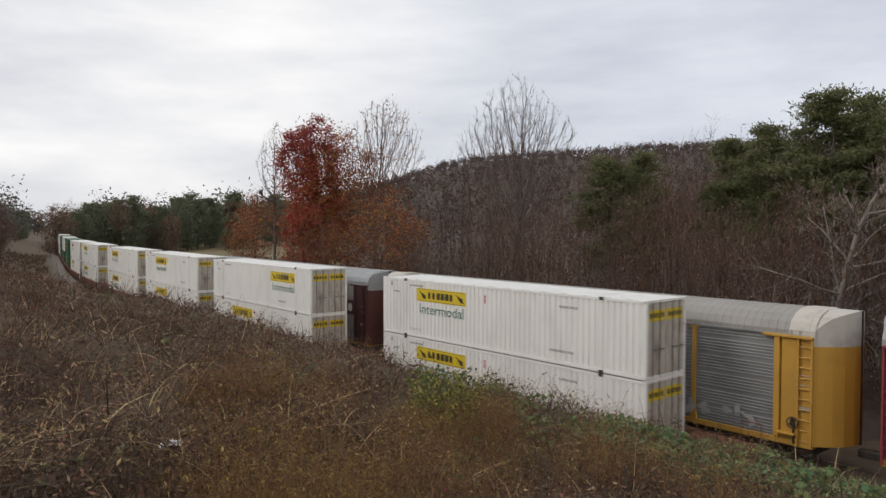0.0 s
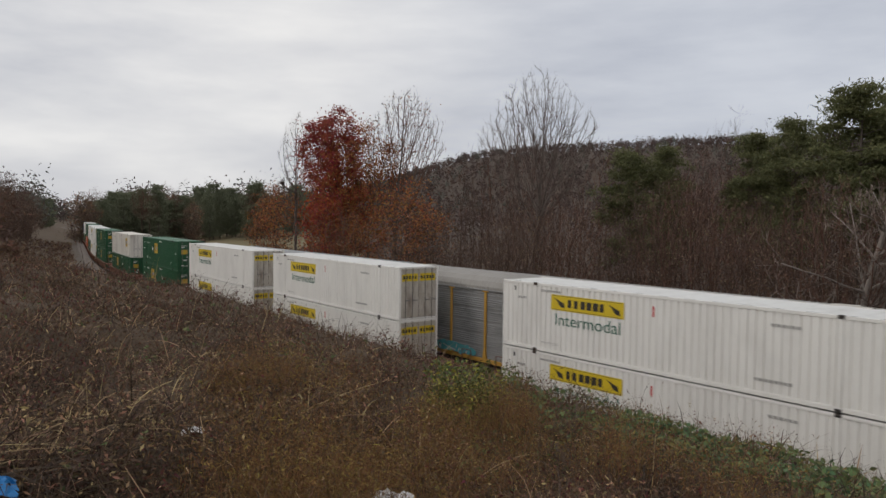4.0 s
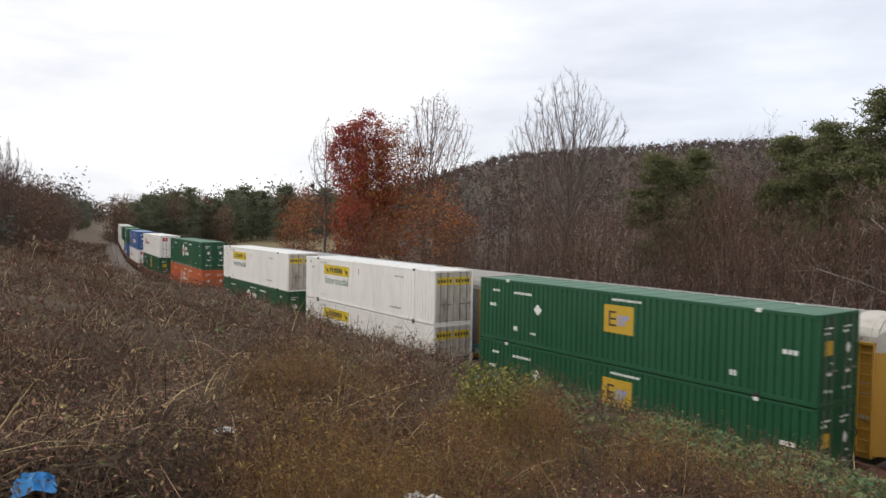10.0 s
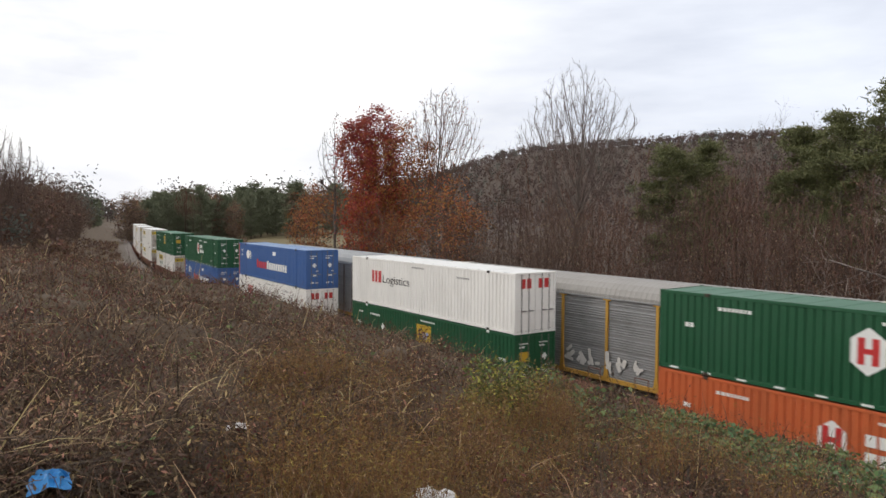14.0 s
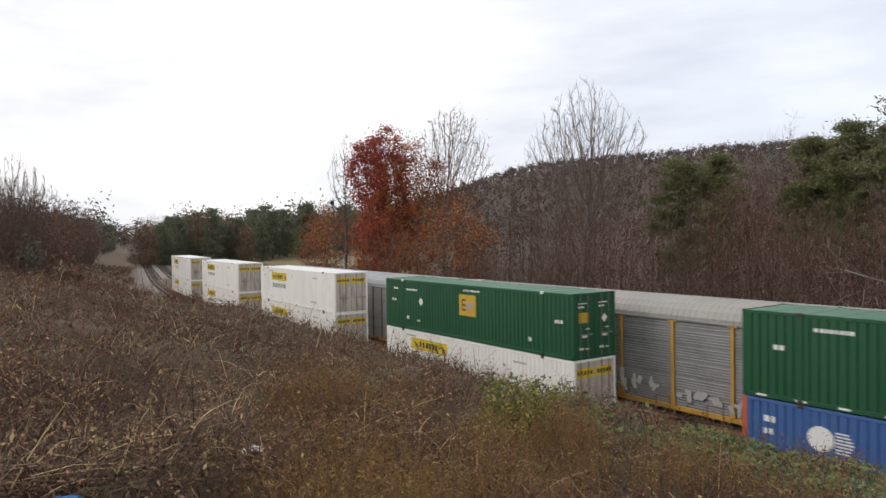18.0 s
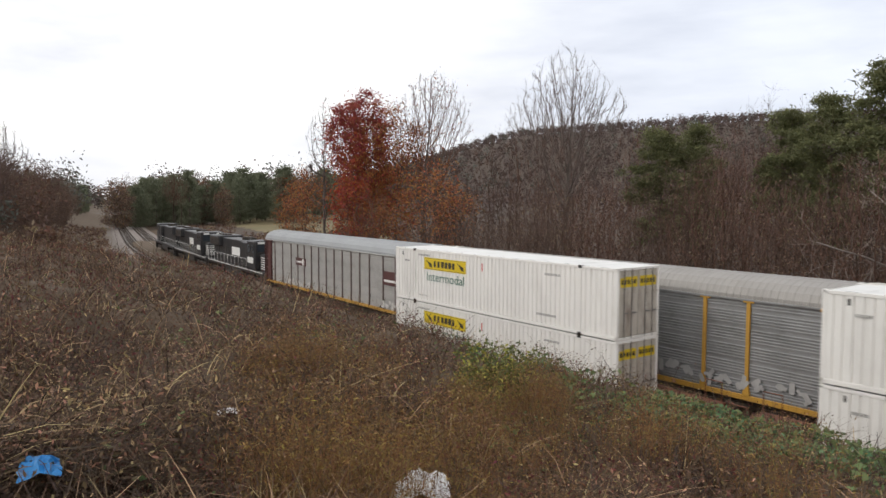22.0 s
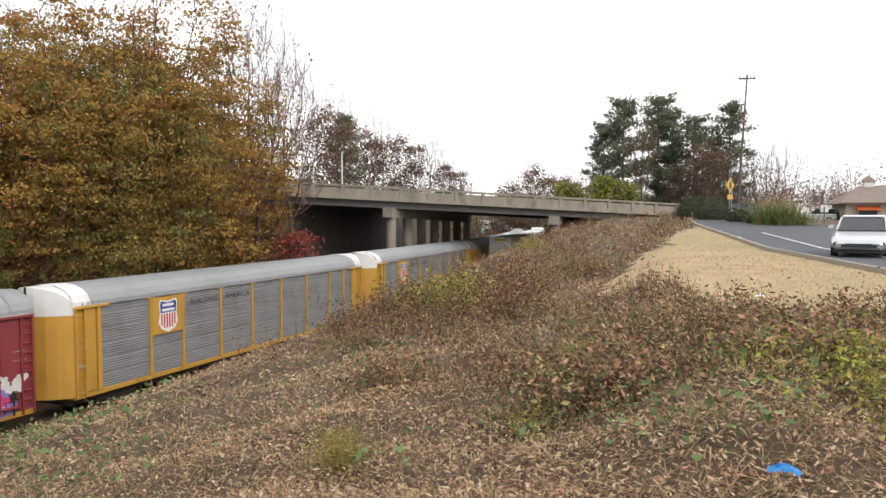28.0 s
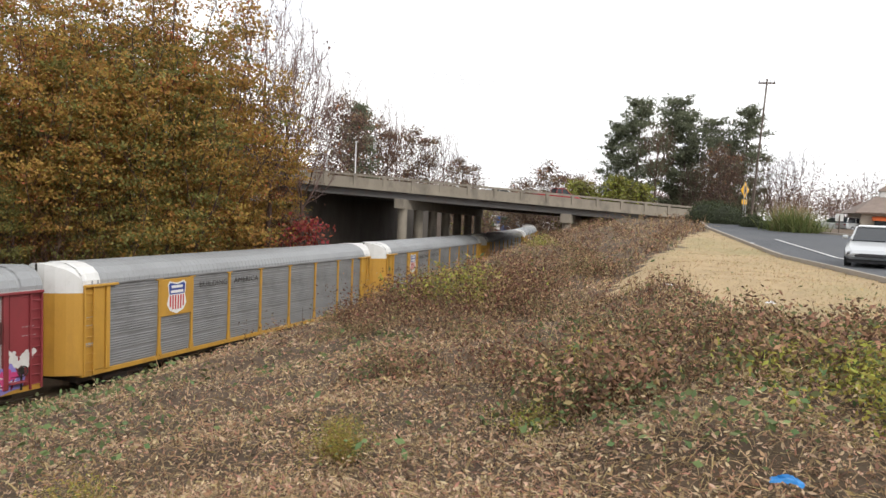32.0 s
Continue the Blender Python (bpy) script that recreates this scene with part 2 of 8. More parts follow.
M_BALLAST = surf("granite_ballast", (0.20, 0.17, 0.15), 0.9, 0, 0.35, 9, 0.8, 28, (0.13, 0.09, 0.075), 0.7, 0.6)
M_GRAVEL = surf("pale_gravel_track", (0.14, 0.115, 0.095), 0.95, 0, 0.2, 2, 0.6, 30, (0.2, 0.17, 0.14), 0.6, 0.3)
M_SOIL = surf("bank_soil_with_thatch", (0.10, 0.067, 0.041), 0.95, 0, 0.4, 1.3, 0.8, 22, (0.08, 0.064, 0.036), 0.7, 0.35)
M_LAWN = surf("dormant_lawn", (0.40, 0.295, 0.165), 0.95, 0, 0.2, 1.2, 0.6, 40, (0.26, 0.24, 0.11), 0.9, 0.16)
M_FIELD = surf("dry_field_grass", (0.16, 0.125, 0.06), 0.95, 0, 0.3, 0.05, 0.4, 3, (0.14, 0.16, 0.05), 0.6, 0.02)
M_FOREST = surf("forest_floor_leaves", (0.07, 0.048, 0.033), 0.95, 0, 0.35, 0.8, 0.6, 14, (0.06, 0.05, 0.035), 0.6, 0.2)
M_ASPHALT = surf("asphalt", (0.075, 0.08, 0.088), 0.85, 0, 0.15, 1.5, 0.4, 60, (0.12, 0.12, 0.12), 0.5, 0.25)
M_CONC = surf("weathered_bridge_concrete", (0.28, 0.245, 0.195), 0.85, 0, 0.14, 1.2, 0.25, 25, (0.11, 0.10, 0.085), 0.85, 0.7, stretch=(1, 1, 0.45))
M_CONCDARK = surf("stained_concrete", (0.22, 0.20, 0.18), 0.85, 0, 0.15, 1.2, 0.25, 25, (0.10, 0.09, 0.08), 0.7, 0.5, stretch=(1, 1, 0.4))
# concrete darkened to carry the deep shade under the bridge
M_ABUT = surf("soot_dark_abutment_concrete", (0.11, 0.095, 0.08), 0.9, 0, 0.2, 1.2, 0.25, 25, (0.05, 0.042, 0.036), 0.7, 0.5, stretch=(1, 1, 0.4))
M_GIRDER = surf("bridge_girder_paint", (0.13, 0.125, 0.12), 0.6, 0.1, 0.15, 1.2, 0.1, 25, RUST, 0.35, 0.8)
M_KERB = surf("concrete_kerb", (0.32, 0.28, 0.23), 0.85, 0, 0.12, 3, 0.2, 30)
M_BARK = surf("grey_brown_bark", (0.115, 0.09, 0.075), 0.9, 0, 0.3, 4, 0.5, 18, (0.16, 0.145, 0.125), 0.5, 2, stretch=(1, 1, 0.3))
M_BARKPALE = surf("pale_dead_bark", (0.30, 0.26, 0.23), 0.9, 0, 0.2, 4, 0.4, 18, (0.17, 0.14, 0.12), 0.6, 2, stretch=(1, 1, 0.3))
M_TWIG = surf("bare_twigs", (0.088, 0.053, 0.04), 0.9, 0, 0.2, 3, 0.0, 18)
M_TWIGWARM = surf("reddish_bare_twigs", (0.135, 0.07, 0.048), 0.9, 0, 0.2, 3, 0.0, 18)
M_TWIGROSE = surf("rosy_grey_twigs", (0.20, 0.135, 0.12), 0.9, 0, 0.2, 3, 0.0, 18)
M_TWIGGREY = surf("grey_brown_twigs", (0.135, 0.10, 0.085), 0.9, 0, 0.2, 3, 0.0, 18)
M_TWIGPALE = surf("pale_bare_twigs", (0.20, 0.155, 0.13), 0.9, 0, 0.2, 3, 0.0, 18)

# ---- mesh helpers ----
class Geo:
    """Collects vertices and faces for one mesh."""

    def __init__(self):
        self.v, self.f, self.k, self.at = [], [], [], 0

    def add(self, verts, faces, slot=0):
        b = len(self.v)
        self.v += [tuple(p) for p in verts]
        self.f += [tuple(b + i for i in q) for q in faces]
        self.k += [slot] * len(faces)
        return self

    def box(self, x0, x1, y0, y1, z0, z1, slot=0, c=0.0):
        """A box, its upright and level edges cut off by c."""
        if not c:
            v = [(x, y, z) for x in (x0, x1) for y in (y0, y1) for z in (z0, z1)]
            return self.add(v, [(0, 1, 3, 2), (4, 6, 7, 5), (0, 4, 5, 1), (2, 3, 7, 6), (0, 2, 6, 4), (1, 5, 7, 3)], slot)
        v, ids = [], {}
        for i, x in enumerate((x0, x1)):
            for j, y in enumerate((y0, y1)):
                for k, z in enumerate((z0, z1)):
                    sx, sy, sz = (c, -c)[i], (c, -c)[j], (c, -c)[k]
                    for a, p in enumerate(((x, y + sy, z + sz), (x + sx, y, z + sz), (x + sx, y + sy, z))):
                        ids[i, j, k, a] = len(v)
                        v.append(p)
        f = []
        for i in (0, 1):
            f.append(tuple(ids[i, j, k, 0] for j, k in ((0, 0), (0, 1), (1, 1), (1, 0))))
            f.append(tuple(ids[j, i, k, 1] for j, k in ((0, 0), (1, 0), (1, 1), (0, 1))))
            f.append(tuple(ids[j, k, i, 2] for j, k in ((0, 0), (0, 1), (1, 1), (1, 0))))
            for j in (0, 1):
                f.append((ids[i, j, 0, 0], ids[i, j, 1, 0], ids[i, j, 1, 1], ids[i, j, 0, 1]))
                f.append((ids[i, 0, j, 0], ids[i, 1, j, 0], ids[i, 1, j, 2], ids[i, 0, j, 2]))
                f.append((ids[0, i, j, 1], ids[1, i, j, 1], ids[1, i, j, 2], ids[0, i, j, 2]))
                for k in (0, 1):
                    f.append((ids[i, j, k, 0], ids[i, j, k, 1], ids[i, j, k, 2]))
        return self.add(v, f, slot)

    def tube(self, p, q, r0, r1, n=8, caps=True, slot=0):
        p, q = Vector(p), Vector(q)
        d = q - p
        a = d.orthogonal().normalized()
        b = d.cross(a).normalized()
        v = []
        for o, r in ((p, r0), (q, r1)):
            for i in range(n):
                t = 2 * math.pi * i / n
                v.append(o + a * (r * math.cos(t)) + b * (r * math.sin(t)))
        f = [(i, (i + 1) % n, n + (i + 1) % n, n + i) for i in range(n)]
        if caps:
            f += [tuple(range(n))[::-1], tuple(range(n, 2 * n))]
        return self.add(v, f, slot)

    def sweep(self, profile, axis, a, b, slot=0, closed=False):
        """Extrudes a list of 2D points along an axis ('x', 'y' or 'z') from a to b."""
        put = {"x": lambda p, t: (t, p[0], p[1]), "y": lambda p, t: (p[0], t, p[1]), "z": lambda p, t: (p[0], p[1], t)}[axis]
        n = len(profile)
        v = [put(p, a) for p in profile] + [put(p, b) for p in profile]
        f = [(i, i + 1, n + i + 1, n + i) for i in range(n - 1)]
        if closed:
            f += [(n - 1, 0, n, 2 * n - 1), tuple(range(n))[::-1], tuple(range(n, 2 * n))]
        return self.add(v, f, slot)

    def mesh(self, name, mats, smooth=False):
        me = bpy.data.meshes.new(name)
        me.from_pydata(self.v, [], self.f)
        for m in (mats if isinstance(mats, (list, tuple)) else [mats]):
            me.materials.append(m)
        if any(self.k):
            me.polygons.foreach_set("material_index", self.k)
        bm = bmesh.new()
        bm.from_mesh(me)
        bmesh.ops.recalc_face_normals(bm, faces=bm.faces)
        bm.to_mesh(me)
        bm.free()
        if smooth:
            me.shade_smooth()
        me.update()
        return me


def part(name, geo, material, parent, label="", smooth=False, at=None):
    """Links one mesh as one part under a thing or under a part."""
    me = geo if isinstance(geo, bpy.types.Mesh) else geo.mesh(name, material, smooth)
    ob = new(name, me)
    ob.parent = parent
    if at is not None:
        ob.matrix_basis = at
    if label:
        ob["label"] = label
    if name in ("marking", "lettering"):
        ob["kind"] = "stuff"
    return ob


def thing(name, label, category, group="", m=None, kind=""):
    ob = new(name)
    if m is not None:
        ob.matrix_basis = m
    return tagged(ob, label, category, group, kind)


def solid(name, geo, material, label="", category="", group="", kind="", smooth=False, m=None):
    """A top-level object that is one mesh."""
    ob = new(name, geo if isinstance(geo, bpy.types.Mesh) else geo.mesh(name, material, smooth))
    if m is not None:
        ob.matrix_basis = m
    return tagged(ob, label, category, group, kind)


def quads_mesh(name, verts, quads, mats, slots=None):
    """A mesh from numpy arrays, for things with very many small faces."""
    me = bpy.data.meshes.new(name)
    nv, nf, k = len(verts), len(quads), quads.shape[1]
    me.vertices.add(nv)
    me.vertices.foreach_set("co", np.asarray(verts, np.float32).ravel())
    me.loops.add(nf * k)
    me.loops.foreach_set("vertex_index", np.asarray(quads, np.int32).ravel())
    me.polygons.add(nf)
    me.polygons.foreach_set("loop_start", np.arange(0, nf * k, k, dtype=np.int32))
    for m in (mats if isinstance(mats, (list, tuple)) else [mats]):
        me.materials.append(m)
    if slots is not None:
        me.polygons.foreach_set("material_index", np.asarray(slots, np.int32))
    me.update(calc_edges=True)
    me.validate()
    return me


TEXTS = {}


def words(text, height, material):
    """Lettering as a flat mesh: x along the words, z up, its lower left corner at the origin."""
    key = (text, height, material.name)
    if key not in TEXTS:
        cu = bpy.data.curves.new("lettering", "FONT")
        cu.body, cu.size, cu.resolution_u = text, height * 1.38, 3
        ob = new("lettering", cu)
        bpy.context.view_layer.update()
        me = bpy.data.meshes.new_from_object(ob.evaluated_get(bpy.context.evaluated_depsgraph_get()))
        bpy.data.objects.remove(ob)
        me.materials.clear()
        me.materials.append(material)
        me.transform(Matrix.Rotation(radians(90), 4, "X"))
        TEXTS[key] = me
    return TEXTS[key]


# ---- the line of the two tracks ----
S0 = -900
SS = np.arange(S0, 900, 1.0)
TH = -0.83916 + 0.00138 * np.clip(SS, -160.94, 0) + 0.00152 * np.clip(SS, 0, 70) + 0.00278 * np.clip(SS - 70, 0, 130)
TX, TY = np.cumsum(np.cos(TH)), np.cumsum(np.sin(TH))
TX, TY = TX - TX[-S0] + 17.60, TY - TY[-S0] + 15.71
FAR = 4.1            # the second track lies this far beyond the first


def track(s, off=0.0):
    """Place and heading (radians) at s along the nearer track, off metres to its far side."""
    x, y, th = np.interp(s, SS, TX), np.interp(s, SS, TY), np.interp(s, SS, TH)
    return float(x - math.sin(th) * off), float(y + math.cos(th) * off), float(th)


def on_track(s, off=0.0, z=0.0, turn=0.0):
    x, y, th = track(s, off)
    return pose(x, y, z, 0, 0, math.degrees(th) + turn)


def rigid(s, half, off=0.0, z=0.0):
    """The pose of a car whose two trucks, half metres before and behind s, ride on the track."""
    a, b = track(s - half, off), track(s + half, off)
    return pose((a[0] + b[0]) / 2, (a[1] + b[1]) / 2, z, 0, 0, math.degrees(math.atan2(b[1] - a[1], b[0] - a[0])))

# ---- the ground: one sheet to the horizon ----
def su(x, y):
    """Along-track place and distance to the camera's side of the near track, for arrays of points."""
    x, y = np.atleast_1d(np.asarray(x, float)), np.atleast_1d(np.asarray(y, float))
    step = 4
    cx, cy, cs, ct = TX[::step], TY[::step], SS[::step], TH[::step]
    idx = np.empty(len(x), int)
    for a in range(0, len(x), 4000):
        b = slice(a, a + 4000)
        idx[b] = ((x[b, None] - cx) ** 2 + (y[b, None] - cy) ** 2).argmin(1)
    th = ct[idx]
    dx, dy = x - cx[idx], y - cy[idx]
    return cs[idx] + dx * np.cos(th) + dy * np.sin(th), dx * np.sin(th) - dy * np.cos(th)


PU = np.array([2.9, 3.6, 5.6, 9, 13, 18, 23.6, 30, 45, 80, 3000])
PS = np.array([-900, -130, -100, -75, -40, -12, 12, 27, 40, 52, 70, 110, 900])
PZ = np.array([
    [-.45, -.35, -.2, 0.2, 1.2, 2.2, 3.2, 4, 5, 6, 8],
    [-.45, -.35, -.2, 0.0, 0.8, 2.0, 3.2, 4.3, 5.5, 6, 8],
    [-.45, -.35, -.1, 0.8, 2.2, 3.3, 4.3, 5.1, 5.8, 6.3, 8],
    [-.45, -.3, 0.8, 2.6, 3.9, 4.8, 5.5, 6.0, 6.4, 6.5, 8],
    [-.45, 0.2, 3.0, 4.3, 5.0, 5.8, 6.5, 6.9, 7.0, 7.0, 8],
    [-.45, 0.2, 2.5, 3.7, 4.6, 5.7, 6.95, 7.2, 7.2, 7.2, 8],
    [-.45, 0.3, 2.75, 3.95, 4.7, 5.6, 6.95, 7.2, 7.2, 7.2, 8],
    [-.45, 0.5, 3.3, 4.5, 5.3, 6.2, 7.0, 7.2, 7.2, 7.2, 8],
    [-.45, 0.5, 4.0, 5.7, 6.65, 7.3, 7.3, 7.2, 7.1, 7.0, 7],
    [-.45, 0.6, 4.6, 6.6, 7.6, 8.0, 7.8, 7.5, 7.1, 7.0, 7],
    [-.45, 0.7, 4.9, 7.2, 8.2, 8.5, 8.3, 8.0, 7.4, 7.0, 7],
    [-.45, 0.7, 4.9, 7.4, 8.4, 8.6, 8.5, 8.2, 7.6, 7.0, 7],
    [-.45, 0.7, 4.9, 7.4, 8.4, 8.6, 8.5, 8.2, 7.6, 7.0, 7]])
QO = np.array([0, 6.8, 7.6, 10, 16, 40, 120, 200, 300, 700, 3000])
QZ = np.array([-.45, -.45, -.6, -.5, 0.2, 1.2, 4.2, 7.0, 8.6, 11, 16])


def height(x, y):
    x, y = np.atleast_1d(np.asarray(x, float)), np.atleast_1d(np.asarray(y, float))
    s, u = su(x, y)
    rows = np.stack([np.interp(u, PU, r) for r in PZ])
    i = np.clip(np.searchsorted(PS, s) - 1, 0, len(PS) - 2)
    k = np.clip((s - PS[i]) / (PS[i + 1] - PS[i]), 0, 1)
    near = rows[i, np.arange(len(s))] * (1 - k) + rows[i + 1, np.arange(len(s))] * k
    far = np.interp(-u, QO, QZ)
    # the abutment slope beyond the tracks, below the bridge
    far = np.maximum(far, np.clip((-u - 11.5) * 0.62, 0, 8.6) * np.clip((s - 52) / 12, 0, 1))
    z = np.where(u > 0, near, far)
    r, az = np.hypot(x, y), np.degrees(np.arctan2(-x, y))
    t = np.clip((17 - az) / 21, 0, 1)
    t2 = np.clip((az + 118) / 40, 0, 1)
    w = np.clip((r - 330) / 520, 0, 1)
    z = z + np.where(u < 0, (66 + 14 * np.clip((6 - az) / 22, 0, 1)) * t * t * (3 - 2 * t) * (0.15 + 0.85 * t2) * w * w * (3 - 2 * w), 0)
    # the drive climbs to the road at the bridge's end
    rise = 7.2 + 0.85 * np.clip((r - 36) / 22, 0, 1) + 0.5 * np.clip((r - 57) / 6, 0, 1) * np.clip((az + 139.5) / 3, 0, 1)
    w = np.clip((-az - 127) / 4, 0, 1) * np.clip((r - 13) / 8, 0, 1) * np.clip((175 + az) / 6, 0, 1) * np.clip((140 - r) / 30, 0, 1)
    z = z + (rise - z) * w * (u > 0)
    # the far bed sinks a little below the ballast's foot
    z = z - 0.9 * np.clip((-s - 150) / 60, 0, 1) * np.clip((u + 10) / 2, 0, 1) * np.clip((3.2 - u) / 2, 0, 1)
    # a heap of cut brush on the slope
    z = z + 0.5 * np.exp(-((x - 9.6) ** 2 + (y - 5.6) ** 2) / 5.0)
    # soft unevenness of the bank
    amp = np.clip((np.abs(u) - 3.4) / 4, 0, 1) * np.where(u > 0, 1, 0.5) * np.clip((y + 20.0 + 0.696 * (x - 16.2)) / 6, 0.0, 1)
    z = z + amp * (0.16 * np.sin(0.9 * x + 0.5 * y) * np.sin(0.6 * y - 0.35 * x + 1) + 0.09 * np.sin(2.1 * x - 1.3 * y) * np.sin(1.7 * y + 0.4))
    hump = np.clip((az + 25) / 15, 0, 1) * np.clip((70 - az) / 10, 0, 1) * np.clip((r - 2.5) / 2, 0, 1) * np.clip((u - 5) / 4, 0, 1) * np.clip((80 - r) / 20, 0, 1)
    z = z + hump * (1 + 0.7 * np.clip((24 - r) / 6, 0, 1)) * (0.2 * np.sin(1.5 * x + 1.1 * np.sin(0.9 * y)) * np.sin(1.3 * y + 0.8 * np.sin(1.1 * x)) + 0.1 * np.sin(2.9 * x + y) * np.sin(2.6 * y - 0.7 * x))
    return z


def lawn_zone(x, y):
    """1 on the mown lawn, 2 on the asphalt drive, else 0."""
    x, y = np.asarray(x, float), np.asarray(y, float)
    edge = (y + 21.5) + 0.696 * (x - 16.2)           # the drive's near kerb, 0 on it
    weeds = 1.2 * np.sin(0.5 * x) + 0.6 * np.sin(1.3 * x + 2)
    inner = (y + 11.7) + 0.2 * (x - 10) + 0.6 * weeds * 0.5
    out = np.zeros(len(x), int)
    bank = (y + 14.0) + 1.1 * (x - 19) + 0.3 * weeds
    out[(edge > -0.1) & (np.minimum(-inner, -bank) > 0) & (x < 46)] = 1
    out[(edge <= -0.1) & (edge > -40)] = 2
    return out


def spaced(lo, hi, core0, core1, d, grow):
    a = list(np.arange(core0, core1, d))
    step, v = d, core1
    while v < hi:
        a.append(v)
        step *= grow
        v += step
    a.append(hi)
    step, v, left = d * grow, core0 - d * grow, []
    while v > lo:
        left.append(v)
        step *= grow
        v -= step
    return np.array([lo] + left[::-1] + a)


gx = np.concatenate([spaced(-3500, -24, -150, -24, 1.1, 1.08)[:-1], spaced(-24, 3500, -24, 62, 0.75, 1.08)[1:]])
gy = np.concatenate([spaced(-3500, 46, -52, 46, 0.75, 1.08)[:-1], spaced(46, 3500, 46, 155, 1.1, 1.08)[1:]])
GX, GY = np.meshgrid(gx, gy)
GZ = height(GX.ravel(), GY.ravel())
nx, ny = len(gx), len(gy)
ii = (np.arange(ny - 1)[:, None] * nx + np.arange(nx - 1)).ravel()
gq = np.stack([ii, ii + 1, ii + nx + 1, ii + nx], 1)
gcx = (GX[:-1, :-1] + GX[1:, 1:]).ravel() / 2
gcy = (GY[:-1, :-1] + GY[1:, 1:]).ravel() / 2
gs, gu = su(gcx, gcy)
slot = np.zeros(len(gq), int)
slot[(gu < -9)] = 2
gaz = np.degrees(np.arctan2(-gcx, gcy))
slot[(np.hypot(gcx, gcy) > 135) & (gu < -30) & (gaz > 8) & (gaz < 24)] = 3
slot[(gu < 4.4 - 0.5 * np.sin(gs * 0.1)) & (gu > 1.5) & (gs < -78)] = 4
slot[lawn_zone(gcx, gcy) == 1] = 1
ground = solid("ground", quads_mesh("ground", np.stack([GX.ravel(), GY.ravel(), GZ], 1), gq, [M_SOIL, M_LAWN, M_FOREST, M_FIELD, M_GRAVEL], slot), None,
               "brown weedy railway bank with lawn, gravel and field", "ground", kind="structure")
ground.data.shade_smooth()

# ---- asphalt drive with its kerbs and a white edge line ----
def ribbon(name, line, w0, w1, lift, mat, label, thick=0.06):
    """A strip along a line of plan points, between two offsets to its right, laid on the ground."""
    line = np.array(line, float)
    d = np.gradient(line, axis=0)
    d /= np.linalg.norm(d, axis=1)[:, None]
    n = np.stack([d[:, 1], -d[:, 0]], 1)
    a, b = line + n * w0, line + n * w1
    za, zb = height(a[:, 0], a[:, 1]) + lift, height(b[:, 0], b[:, 1]) + lift
    v = [(*p, z) for p, z in zip(a, za)] + [(*p, z) for p, z in zip(b, zb)] + [(*p, z - thick) for p, z in zip(a, za)] + [(*p, z - thick) for p, z in zip(b, zb)]
    k = len(line)
    f = []
    for i in range(k - 1):
        f += [(i, i + 1, k + i + 1, k + i), (i, 2 * k + i, 2 * k + i + 1, i + 1), (k + i, k + i + 1, 3 * k + i + 1, 3 * k + i)]
    f += [(0, k, 3 * k, 2 * k), (k - 1, 3 * k - 1, 4 * k - 1, 2 * k - 1)][:2]
    return solid(name, Geo().add(v, f), mat, label, "road" if "road" in name or "line" in name else "kerb", kind="structure")


near_y = lambda x: -21.5 - 0.696 * (x - 16.2)
far_y = lambda x: -43.0 - 0.55 * max(0.0, x - 42)
kerb_line = [(x, near_y(x)) for x in np.arange(-2, 62, 1.5)]
far_kerb = [(x, far_y(x)) for x in np.arange(-2, 62, 1.5)]
dv, df, m_ = [], [], 12
for (x, a), (_, b) in zip(kerb_line, far_kerb):
    b = min(b, a - 2.5)
    for j in range(m_):
        dv.append((x, a + (b - a) * j / (m_ - 1)))
dv = np.array(dv)
dz = height(dv[:, 0], dv[:, 1]) + 0.1
for i in range(len(kerb_line) - 1):
    for j in range(m_ - 1):
        df.append((i * m_ + j, (i + 1) * m_ + j, (i + 1) * m_ + j + 1, i * m_ + j + 1))
drive = solid("road", Geo().add(np.column_stack([dv, dz]), df), M_ASPHALT, "dark asphalt access drive beside the lawn", "road", kind="structure", smooth=True)
ribbon("kerb", kerb_line, -0.16, 0.0, 0.15, M_KERB, "concrete kerb between lawn and asphalt drive", 0.2)
ribbon("kerb", far_kerb, -0.1, 0.1, 0.22, M_KERB, "concrete kerb on the far edge of the drive", 0.2)
ribbon("road_line", kerb_line[:24], 2.0, 2.12, 0.14, M_LOGOWHITE, "worn white edge line on the drive", 0.004)

# ---- two ballasted tracks ----
def along(off0, z0, off1, z1, s0, s1, step, geo):
    a = np.arange(s0, s1 + step, step)
    n = len(geo.v)
    for s in a:
        for o, z in ((off0, z0), (off1, z1)):
            x, y, _ = track(s, o)
            geo.v.append((x, y, z))
    for i in range(len(a) - 1):
        geo.f.append((n + 2 * i, n + 2 * i + 2, n + 2 * i + 3, n + 2 * i + 1))
        geo.k.append(0)


